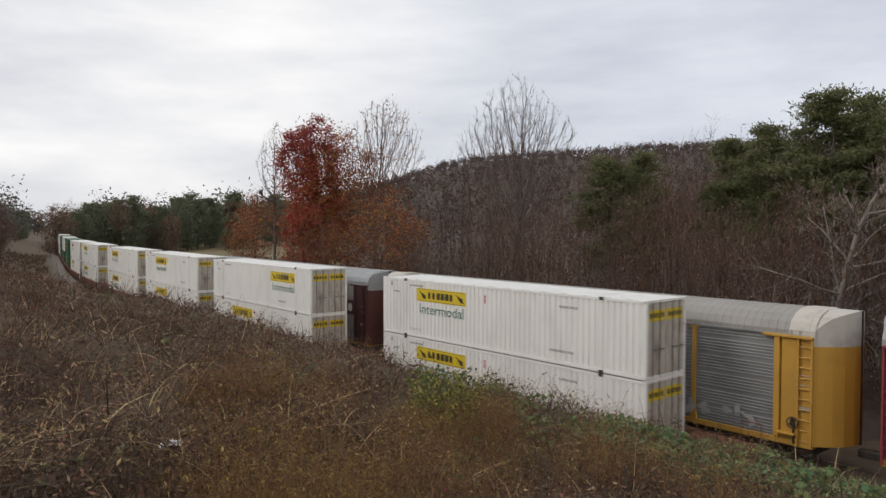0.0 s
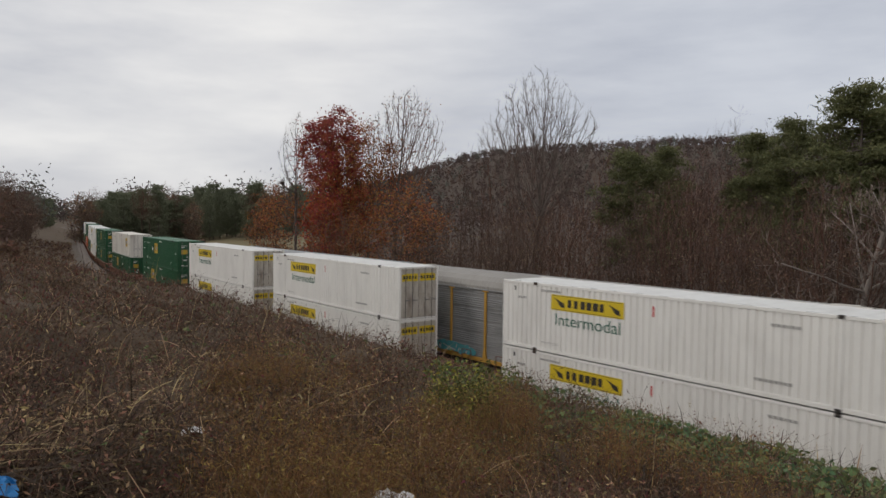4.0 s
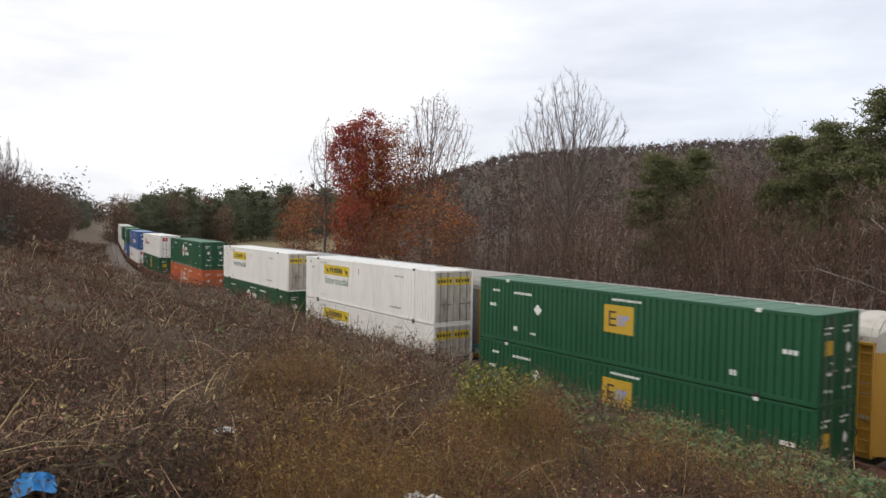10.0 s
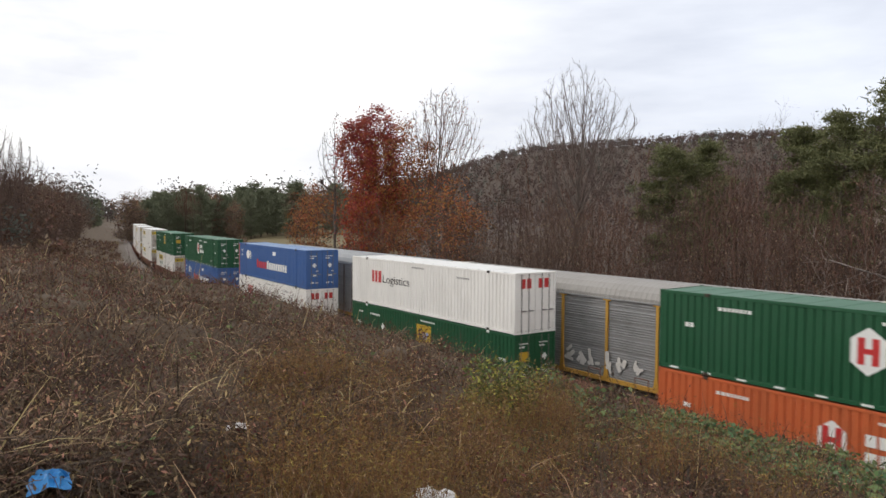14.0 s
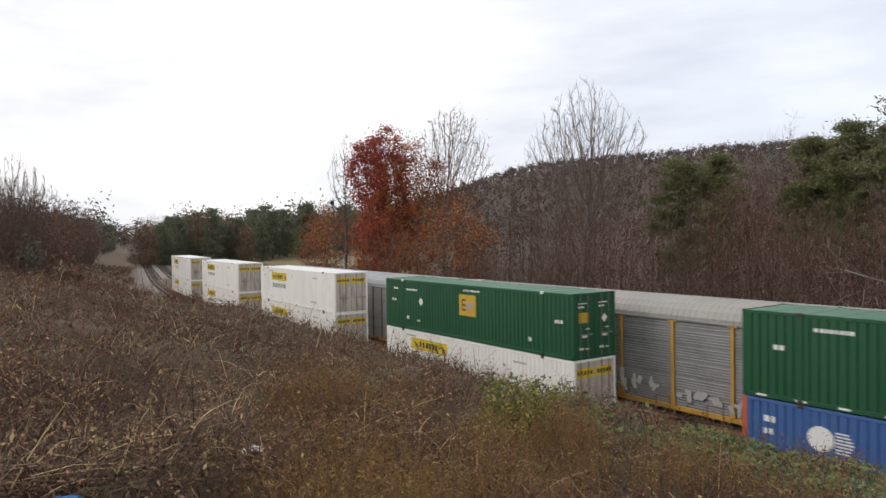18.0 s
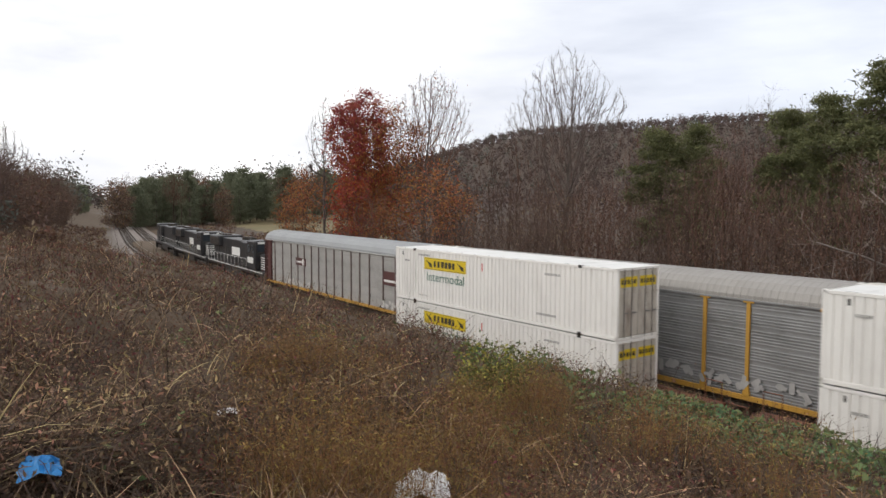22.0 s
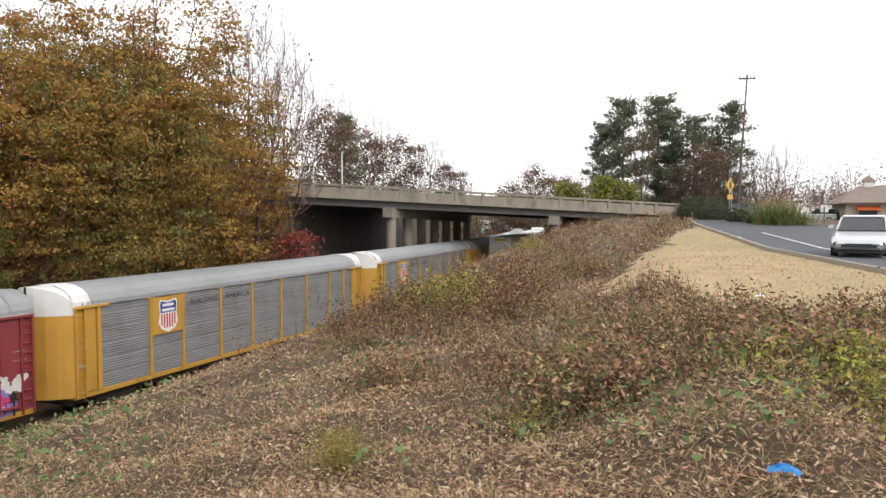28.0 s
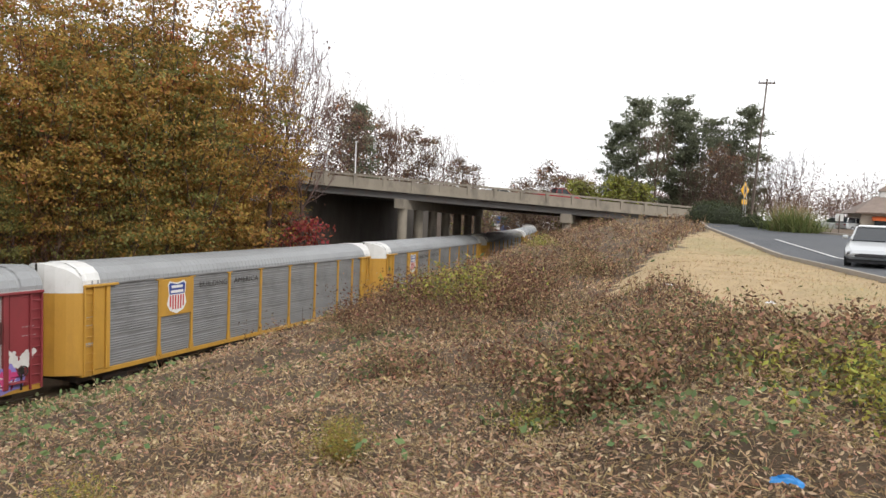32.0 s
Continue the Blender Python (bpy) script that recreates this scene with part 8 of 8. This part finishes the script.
for i in range(60):
    az = TR.uniform(-30, 60)
    r = math.exp(TR.uniform(math.log(6), math.log(40)))
    plant(brown[TR.randrange(2)], az, r, TR.uniform(0.5, 1.0))
for i in range(40):
    az, r = TR.uniform(-132, -112), TR.uniform(28, 58)
    plant(brown[TR.randrange(2)], az, r, TR.uniform(0.7, 1.3))
for az, r in ((7.6, 14), (-119, 12), (-101.5, 22)):
    plant(brown[1], az, r, 1.2)

# ---- road traffic, parked car and the things beside the drive ----
def glossy(name, color, rough=0.25, metal=0.2):
    m = surf(name, color, rough, metal, 0.04, 1.0, 0.0, 30)
    m.node_tree.nodes["Principled BSDF"].inputs["Coat Weight"].default_value = 0.6
    return m


C_SILVER, C_WHITE, C_RED, C_DARK = glossy("silver_car_paint", (0.55, 0.57, 0.58), 0.3, 0.5), glossy("white_car_paint", (0.75, 0.75, 0.74)), glossy("red_car_paint", (0.33, 0.03, 0.035)), glossy("dark_car_paint", (0.03, 0.035, 0.05))
C_GLASS = surf("car_window_glass", (0.03, 0.035, 0.04), 0.05, 0, 0.05, 2, 0, 30)
C_TYRE = surf("tyre_rubber", (0.02, 0.02, 0.02), 0.85, 0, 0.2, 8, 0.2, 40)
C_RIM = surf("alloy_rim", (0.5, 0.5, 0.5), 0.3, 0.8, 0.05, 5, 0, 40)
C_LAMP = surf("headlight_glass", (0.7, 0.72, 0.74), 0.1, 0.3, 0.1, 6, 0, 40)
C_TRIM = surf("black_car_trim", (0.025, 0.025, 0.027), 0.5, 0, 0.1, 4, 0, 40)


def loft(sections):
    """Skin over cross sections: lists of equal length of (x, y, z)."""
    g, n = Geo(), len(sections[0])
    v = [p for s in sections for p in s]
    f = [(i * n + j, (i + 1) * n + j, (i + 1) * n + (j + 1) % n, i * n + (j + 1) % n) for i in range(len(sections) - 1) for j in range(n)]
    f += [tuple(range(n))[::-1], tuple(range((len(sections) - 1) * n, len(sections) * n))]
    return g.add(v, f)


def ring(x, w, z0, z1, c):
    return [(x, -w + c, z0), (x, w - c, z0), (x, w, z0 + c), (x, w, z1 - c), (x, w - c, z1), (x, -w + c, z1), (x, -w, z1 - c), (x, -w, z0 + c)]


def car(style, paint, label):
    """x forward, z up from the road."""
    t = thing("car", label, "car")
    sedan, suv, truck = style == "sedan", style == "suv", style == "pickup"
    L, W = (2.4, 0.91) if sedan else (2.35, 0.94) if suv else (2.75, 0.98)
    belt, roof = (0.93, 1.46) if sedan else (1.08, 1.78) if suv else (1.12, 1.85)
    nose = belt - (0.22 if sedan else 0.12)
    part("body", loft([ring(-L, W * 0.9, 0.42, belt - 0.1, 0.1), ring(-L + 0.15, W, 0.25, belt - 0.02, 0.1), ring(-L * 0.5, W, 0.22, belt, 0.08), ring(0.4, W, 0.22, belt, 0.08), ring(L * 0.45, W, 0.22, belt - 0.04, 0.1),
                       ring(L * 0.8, W * 0.98, 0.24, nose + 0.04, 0.12), ring(L - 0.1, W * 0.9, 0.28, nose - 0.1, 0.14), ring(L, W * 0.78, 0.36, nose - 0.22, 0.1)]), paint, t, smooth=False)
    a, b, c_, d = (-1.75, -1.0, 0.25, 1.05) if sedan else (-2.25, -2.0, 0.3, 1.05) if suv else (-0.55, -0.4, 0.7, 1.35)
    part("cabin", loft([ring(a, W * 0.86, belt - 0.06, belt + 0.02, 0.03), ring(b, W * 0.76, belt - 0.06, roof - 0.05, 0.07), ring((b + c_) / 2, W * 0.77, belt - 0.06, roof, 0.08), ring(c_, W * 0.75, belt - 0.06, roof - 0.05, 0.07), ring(d, W * 0.86, belt - 0.06, belt + 0.0, 0.03)]), C_GLASS, t, "dark glazed cabin")
    part("roof_panel", loft([ring(b - 0.05, W * 0.74, roof - 0.06, roof - 0.02, 0.015), ring((b + c_) / 2, W * 0.76, roof - 0.05, roof + 0.02, 0.02), ring(c_ + 0.05, W * 0.73, roof - 0.06, roof - 0.025, 0.015)]), paint, t)
    for sgn in (-1, 1):
        for x0, x1 in ((c_, d), ((b + c_) / 2, (b + c_) / 2 + 0.02), (b, a)):
            part("pillar", Geo().tube((x0, sgn * W * 0.76, roof - 0.06), (x1, sgn * W * 0.87, belt), 0.035, 0.045, 6), paint, t)
        part("headlight", loft([ring(L - 0.42, 0.02, nose - 0.22, nose - 0.08, 0.01), ring(L - 0.08, 0.17, nose - 0.3, nose - 0.15, 0.03)]), C_LAMP, t, "clear headlight", at=Matrix.Translation((0.02, sgn * W * 0.68, 0)))
        part("tail_light", Geo().box(-L - 0.01, -L + 0.06, sgn * W * 0.66 - 0.14, sgn * W * 0.66 + 0.14, belt - 0.35, belt - 0.15, c=0.02), C_RED, t)
        part("mirror", Geo().box(d - 0.35, d - 0.15, sgn * (W + 0.1) - 0.09, sgn * (W + 0.1) + 0.09, belt + 0.02, belt + 0.16, c=0.03), paint, t)
        for x in (-L * 0.6, L * 0.6):
            w_ = part("wheel", Geo().tube((x, sgn * (W - 0.2), 0.33), (x, sgn * (W + 0.01), 0.33), 0.33, 0.33, 20), C_TYRE, t)
            part("rim", Geo().tube((x, sgn * (W - 0.02), 0.33), (x, sgn * (W + 0.02), 0.33), 0.21, 0.19, 14), C_RIM, w_)
    part("grille", Geo().box(L - 0.06, L + 0.015, -0.42, 0.42, nose - 0.3, nose - 0.22, c=0.015), C_TRIM, t)
    part("air_intake", Geo().box(L - 0.05, L + 0.02, -0.55, 0.55, 0.36, 0.46, c=0.02), C_TRIM, t)
    for sgn in (-1, 1):
        part("fog_light_recess", Geo().box(L - 0.22, L - 0.04, sgn * 0.68 - 0.12, sgn * 0.68 + 0.12, 0.4, 0.52, c=0.03), C_TRIM, t)
    part("underbody", Geo().box(-L + 0.2, L - 0.25, -W + 0.12, W - 0.12, 0.15, 0.3), C_TRIM, t)
    if truck:
        part("bed", Geo().box(-L + 0.1, -0.6, -W + 0.12, W - 0.12, belt - 0.3, belt + 0.012), C_TRIM, t)
    return t


parked = car("sedan", C_SILVER, "silver sedan parked on the drive facing the lawn")
px_, py_ = -math.sin(radians(-144.1)) * 31.9, math.cos(radians(-144.1)) * 31.9
parked.matrix_basis = pose(px_, py_, float(height(px_, py_)[0]) + 0.11, 0, 0, 123)

far_suv = car("suv", C_SILVER, "pale sport utility car parked beyond the plume grass")
far_suv.matrix_basis = polar(-141.3, 110, -141.3 + 180 - 8, -0.3)
# the road runs on from the bridge and sinks to the level of the drive
ROADT = np.array([-160, 0, BL, BL + 32, BL + 160])
ROADZ = np.array([BZA + 3, BZA, BZB, 8.55, 8.3]) - 1.1


def lane(t, w):
    p = BA + bd * t + bn * w
    return p.x, p.y, float(np.interp(t, ROADT, ROADZ))


g = Geo()
ts = [BL + 0.0, BL + 8, BL + 16, BL + 32, BL + 70, BL + 160]
for i, t in enumerate(ts):
    for w in (-1.0, BW + 2):
        x, y, z = lane(t, w)
        g.v.append((x, y, z))
    for w in (-6.0, BW + 8):
        x, y, z = lane(t, w)
        g.v.append((x, y, min(z - 0.2, float(height(x, y)[0]) - 0.3)))
for i in range(len(ts) - 1):
    a, b = 4 * i, 4 * i + 4
    g.f += [(a, b, b + 1, a + 1), (a + 2, b + 2, b, a), (a + 1, b + 1, b + 3, a + 3)]
    g.k += [0, 1, 1]
solid("road_approach", g.mesh("road_approach", [M_ASPHALT, M_SOIL]), None, "asphalt road running on from the bridge", "road", kind="structure")
part("approach_roadway", bbox(Geo(), -160, -30, 0.5, BW - 0.5, -1.15, -1.1), M_ASPHALT, bridge)

TRAFFIC = []
for style, paint, label, w, t_ref, s_ref, v in (
        ("suv", C_SILVER, "silver sport utility car driving over the bridge", 4.2, 29.5, 21.7, 21.0),
        ("pickup", C_RED, "red pickup truck driving over the bridge", 4.2, 31.5, 23.2, 19.5),
        ("sedan", C_WHITE, "white sedan driving over the bridge", 4.2, 26.0, 41.0, 19.0),
        ("suv", C_DARK, "dark sport utility car driving over the bridge", 4.2, 26.0, 22.0, 19.0),
        ("sedan", C_WHITE, "white sedan driving over the bridge", 7.6, 26.0, 8.0, 19.0),
        ("sedan", C_SILVER, "silver sedan driving over the bridge", 7.6, 28.2, 26.0, 19.0),
        ("sedan", C_WHITE, "white sedan driving over the bridge", 7.6, 31.4, 16.0, 19.0)):
    TRAFFIC.append((car(style, paint, label), w, t_ref, s_ref, v))
for w, t, style, paint, label in ((12.5, 2.0, "suv", C_WHITE, "white sport utility car standing in the far lane"), (12.5, -5.0, "sedan", C_WHITE, "white sedan standing in the far lane"), (15.5, 5, "sedan", C_SILVER, "silver sedan standing in the far lane")):
    x, y, z = lane(t, w)
    car(style, paint, label).matrix_basis = pose(x, y, z, 0, 0, math.degrees(math.atan2(-bd.y, -bd.x)))


def drive_by(ob, w, t_ref, s_ref, v):
    """Keys a car over the bridge: waiting out of sight, then passing at a steady speed, then waiting far on."""
    turn = math.degrees(math.atan2(bd.y, bd.x))
    rows = []
    for i in range(65):
        t = i * 0.5
        s = min(max(s_ref + v * (t - t_ref), -110 - 7 * w), BL + 120 - 6 * w + 0.8 * (t_ref - 25) * 8)
        x, y, z = lane(s, w)
        x2, y2, z2 = lane(s + 1.5, w)
        x1, y1, z1 = lane(s - 1.5, w)
        rows.append((t, pose(x, y, z, 0, -math.degrees(math.atan2(z2 - z1, 3.0)), turn)))
    walk(ob, rows)


# ---- poles, signs, hedge, grasses, house ----
M_POLE = surf("weathered_pole_timber", (0.13, 0.10, 0.08), 0.9, 0, 0.25, 3, 0.4, 25, (0.2, 0.17, 0.14), 0.5, 1.5, stretch=(1, 1, 0.15))
M_ALU = surf("dull_aluminium", (0.42, 0.43, 0.44), 0.4, 0.7, 0.08, 3, 0.05, 30)
M_SIGNY = surf("yellow_sign_sheet", (0.75, 0.42, 0.01), 0.5, 0, 0.05, 2, 0, 30)


def utility_pole(az, r, h, lean, arms, label):
    t = thing("utility_pole", label, "utility pole", m=polar(az, r))
    part("pole", Geo().tube((0, 0, -0.5), (lean, 0, h), 0.17, 0.11, 10), M_POLE, t)
    for k in range(arms):
        z = h - 0.4 - k * 1.1
        x = lean * z / h
        part("crossarm", Geo().box(x - 1.1, x + 1.1, -0.06, 0.06, z, z + 0.12), M_POLE, t)
        for q in (-0.95, -0.4, 0.4, 0.95):
            part("insulator", Geo().tube((x + q, 0, z + 0.12), (x + q, 0, z + 0.3), 0.045, 0.03, 8), M_STEEL, t)
    return t


up = utility_pole(-136.05, 66, 11.9, 0, 1, "tall timber pole with a short crossarm")
up.matrix_basis = up.matrix_basis @ pose(0, 0, 0, 0, 2.8, -136) @ Matrix.Diagonal((0.6, 1, 1, 1))
utility_pole(-114.3, 150, 14.5, 0, 2, "timber pole with two crossarms")
utility_pole(-116.6, 210, 13.5, 0, 1, "timber pole with a crossarm")
utility_pole(-117.4, 260, 13.0, 0, 1, "timber pole with a crossarm")
wires = thing("power_line", "thin sagging power wires over the road", "power line")
w0, w1 = Vector((-math.sin(radians(-136.05)) * 66, math.cos(radians(-136.05)) * 66, 19.6)), Vector((-math.sin(radians(-96)) * 74, math.cos(radians(-96)) * 74, 22.6))
for k in range(3):
    g = Geo()
    pts = [w0.lerp(w1, i / 16) + Vector((0, 0, 0.35 * k - 1.1 * 4 * (i / 16) * (1 - i / 16))) for i in range(17)]
    for a, b in zip(pts, pts[1:]):
        g.tube(tuple(a), tuple(b), 0.011, 0.011, 4)
    part("wire", g, M_STEEL, wires)
for az, r in ((-103.7, 90), (-105.9, 96)):
    t = thing("lamp_post", "slim pale lamp post beyond the bridge", "lamp post", m=polar(az, r))
    part("pole", Geo().tube((0, 0, 0), (0, 0, 17.0 - float(t.matrix_basis.translation.z)), 0.12, 0.08, 8), M_CAPWHITE, t)
    part("lamp_head", Geo().box(-0.5, 0.1, -0.12, 0.12, 16.9 - float(t.matrix_basis.translation.z), 17.05 - float(t.matrix_basis.translation.z), c=0.03), M_CAPWHITE, t)

sg = thing("road_sign", "yellow diamond warning sign with a plate below", "road sign", m=polar(-135.55, 63, -135.5 + 180 + 57))
for x in (-0.16, 0.16):
    part("post", Geo().tube((x, 0.04, 0), (x, 0.04, 3.2), 0.03, 0.03, 8), M_ALU, sg)
part("panel", Geo().sweep([(0, 1.95), (0.55, 2.6), (0, 3.25), (-0.55, 2.6)], "y", -0.012, 0.012, closed=True), M_SIGNY, sg, "yellow diamond")
part("panel", Geo().box(-0.36, 0.36, -0.012, 0.012, 1.45, 1.85, c=0.005), M_SIGNY, sg, "yellow plate")
part("marking", Geo().box(-0.06, 0.06, 0.012, 0.018, 2.3, 2.9).box(-0.2, 0.2, 0.012, 0.018, 2.52, 2.64), M_LOGOBLACK, sg)
sg = thing("small_sign", "small white sign on a post beside the drive", "sign", m=polar(-141.7, 58, -141.6 + 180))
part("post", Geo().tube((0, 0.03, 0), (0, 0.03, 1.3), 0.04, 0.04, 8), M_POLE, sg)
part("panel", Geo().box(-0.25, 0.25, -0.01, 0.01, 0.9, 1.4, c=0.005), M_LOGOWHITE, sg)


def shrub(name, seed, rx, ry, h, mat, label, leaf, n, upward=False):
    rng = np.random.default_rng(seed)
    d = rng.normal(size=(n, 3))
    d /= np.linalg.norm(d, axis=1)[:, None]
    d[:, 2] = np.abs(d[:, 2])
    q = rng.uniform(0.72, 1.03, (n, 1)) * (1 + 0.12 * np.sin(d[:, :1] * 7 + seed) * np.sin(d[:, 1:2] * 6))
    c = d * q * np.array([rx, ry, h])
    t = thing(name, label, "shrub")
    if upward:
        b = np.column_stack([rng.normal(size=(n, 2)) * 0.3 * rx, np.zeros(n)])
        dv = np.column_stack([rng.normal(size=(n, 2)) * 0.45, np.ones(n)])
        v, f = ribbons(b, dv, h * rng.uniform(0.7, 1.2, n), np.full(n, 0.05), rng.uniform(0.4, 1.8, n), 4, rng)
        part("grass_tuft", quads_mesh("grass_tuft", v, f, mat), None, t)["kind"] = "stuff"
        m = 60
        b2 = np.column_stack([rng.normal(size=(m, 2)) * 0.25 * rx, np.zeros(m)])
        v, f = ribbons(b2, np.column_stack([rng.normal(size=(m, 2)) * 0.2, np.ones(m)]), h * rng.uniform(1.0, 1.3, m), np.full(m, 0.03), np.full(m, 0.1), 4, rng)
        part("plume_head", quads_mesh("plume_head", v, f, P_TAN), None, t)["kind"] = "stuff"
        return t
    part("core", loft([[(rx * k * 0.85 * math.cos(a), ry * k * 0.85 * math.sin(a), z * h * 0.9) for a in np.linspace(0, 2 * math.pi, 13)[:-1]] for k, z in ((0.9, -0.1), (1.0, 0.2), (0.9, 0.55), (0.6, 0.82), (0.2, 0.95))]), M_SHRUBCORE, t, "dark inner twigs")
    v, f = cards(rng, c, leaf, 0.0, 1.3)
    part("foliage", quads_mesh("foliage", v, f, mat), None, t)
    return t


M_SHRUBCORE = surf("dark_shrub_inside", (0.025, 0.03, 0.015), 0.9, 0, 0.3, 4, 0.3, 20)
P_HEDGE = straw("clipped_evergreen_leaves", (0.065, 0.08, 0.038), 0.25)
P_PAMPAS = straw("green_grass_blades", (0.16, 0.19, 0.06), 0.3)
for i, (az, r, rx, ry, h) in enumerate(((-132.9, 62, 1.4, 1.3, 1.7), (-134.3, 61, 1.6, 1.4, 1.65), (-136.2, 59, 0.9, 0.8, 0.95), (-137.2, 58, 0.6, 0.6, 0.65), (-133.6, 63.5, 1.3, 1.2, 1.7))):
    o = shrub("evergreen_shrub", 300 + i, rx, ry, h, P_HEDGE, "clipped dark evergreen shrub", 0.09, 6000)
    o.matrix_basis = polar(az, r, az)
for i, (az, r, k) in enumerate(((-138.2, 57, 0.95), (-139.0, 56.5, 0.95), (-139.7, 56, 0.75))):
    o = shrub("pampas_grass", 320 + i, 1.6, 1.6, 2.0 * k, P_PAMPAS, "tall clump of green plume grass", 0.2, 500, True)
    o.matrix_basis = polar(az, r, i * 70)

house = thing("house", "low tan building with brown roof, cupola and red awning", "building", m=polar(-147.6, 112, -147 + 180 + 12, -0.9))
M_WALLTAN = surf("tan_stucco", (0.42, 0.36, 0.29), 0.9, 0, 0.1, 1, 0.2, 20)
M_SHINGLE = surf("brown_shingles", (0.22, 0.17, 0.14), 0.9, 0, 0.2, 3, 0.4, 12, (0.3, 0.24, 0.2), 0.5, 0.8)
hw = part("wall", Geo().box(-10, 10, -6, 6, 0, 3.1), M_WALLTAN, house)
part("roof", loft([[(-10.8, -6.8, 3.0), (-10.8, 6.8, 3.0), (-10.8, 6.8, 3.15), (-7.5, 0.1, 5.4), (-7.5, -0.1, 5.4), (-10.8, -6.8, 3.15)], [(10.8, -6.8, 3.0), (10.8, 6.8, 3.0), (10.8, 6.8, 3.15), (7.5, 0.1, 5.4), (7.5, -0.1, 5.4), (10.8, -6.8, 3.15)]]), M_SHINGLE, house)
cu = part("cupola", Geo().box(6.0, 7.2, -0.6, 0.6, 5.0, 6.0, c=0.03), M_CAPWHITE, house)
part("cupola_roof", Geo().add([(5.8, -0.8, 6.0), (7.4, -0.8, 6.0), (7.4, 0.8, 6.0), (5.8, 0.8, 6.0), (6.6, 0, 6.8)], [(0, 1, 4), (1, 2, 4), (2, 3, 4), (3, 0, 4), (0, 3, 2, 1)]), M_SHINGLE, cu)
for k in range(5):
    x = -8.5 + k * 4
    part("awning", Geo().add([(x - 1.3, 6.02, 2.7), (x + 1.3, 6.02, 2.7), (x + 1.3, 7.1, 2.15), (x - 1.3, 7.1, 2.15), (x - 1.3, 6.02, 2.1), (x + 1.3, 6.02, 2.1)], [(0, 1, 2, 3), (0, 3, 4), (1, 5, 2)]), M_ORANGE, house, "orange-red awning")
    part("window", Geo().box(x - 1.0, x + 1.0, 6.0, 6.05, 0.9, 2.2), M_GLASS, house)

# ---- litter on the bank and a trackside marker ----
def rag(name, seed, sx, sy, h, mat, label, m):
    """A crumpled sheet lying on the weeds."""
    r = random.Random(seed)
    n = 9
    g = Geo()
    v = []
    for i in range(n):
        for j in range(n):
            a, b = i / (n - 1) - 0.5, j / (n - 1) - 0.5
            k = max(0, 1 - 2.2 * (a * a + b * b))
            v.append((a * sx + r.uniform(-1, 1) * sx * 0.05, b * sy + r.uniform(-1, 1) * sy * 0.05, k * h * r.uniform(0.45, 1.1)))
    g.add(v, [(i * n + j, (i + 1) * n + j, (i + 1) * n + j + 1, i * n + j + 1) for i in range(n - 1) for j in range(n - 1)])
    return solid(name, g, mat, label, "litter", m=m)


M_TARP = surf("blue_plastic_sheet", (0.02, 0.2, 0.5), 0.4, 0, 0.15, 6, 0.3, 20)
M_BAG = surf("white_plastic_bag", (0.75, 0.75, 0.75), 0.4, 0, 0.06, 6, 0.3, 20, (0.5, 0.3, 0.3), 0.3, 6)


def lying(az, r, dz):
    m = polar(az, r, az)
    m.translation.z += dz
    return m


rag("tarpaulin", 1, 0.24, 0.3, 0.12, M_TARP, "crumpled blue plastic sheet among dead weeds", lying(34.0, 5.25, 0.2))
rag("plastic_bag", 2, 0.14, 0.1, 0.05, M_BAG, "white plastic bag beside the blue sheet", lying(33.2, 5.0, 0.18))
rag("plastic_bag", 3, 0.46, 0.42, 0.26, M_BAG, "white plastic bag lying in dead weeds", lying(5.6, 6.0, 0.45))
rag("plastic_bag", 4, 0.2, 0.1, 0.06, M_TARP, "small blue plastic bag on dead leaves", lying(-140.3, 5.9, 0.24))
for i, (az, r) in enumerate(((21, 7), (-127.6, 21), (-136.3, 42), (-138, 17), (-131, 19))):
    rag("paper_scrap", 10 + i, 0.2, 0.16, 0.06, M_BAG, "scrap of white paper on the ground", lying(az, r, 0.12))
t = thing("marker_post", "short red marker post beside the track", "marker post", m=on_track(-20.5, -2.3, -0.45))
part("post", Geo().tube((0, 0, 0), (0, 0, 1.0), 0.06, 0.06, 10), M_LOGORED, t)
part("band", Geo().tube((0, 0, 0.72), (0, 0, 0.84), 0.064, 0.064, 10), M_LOGOWHITE, t)


def motions():
    """Everything that moves: the train of well cars, and the cars on the bridge."""
    for ob, s0, z, half in MOVING:
        run(ob, s0, z, half)
    for row in TRAFFIC:
        drive_by(*row)

motions()
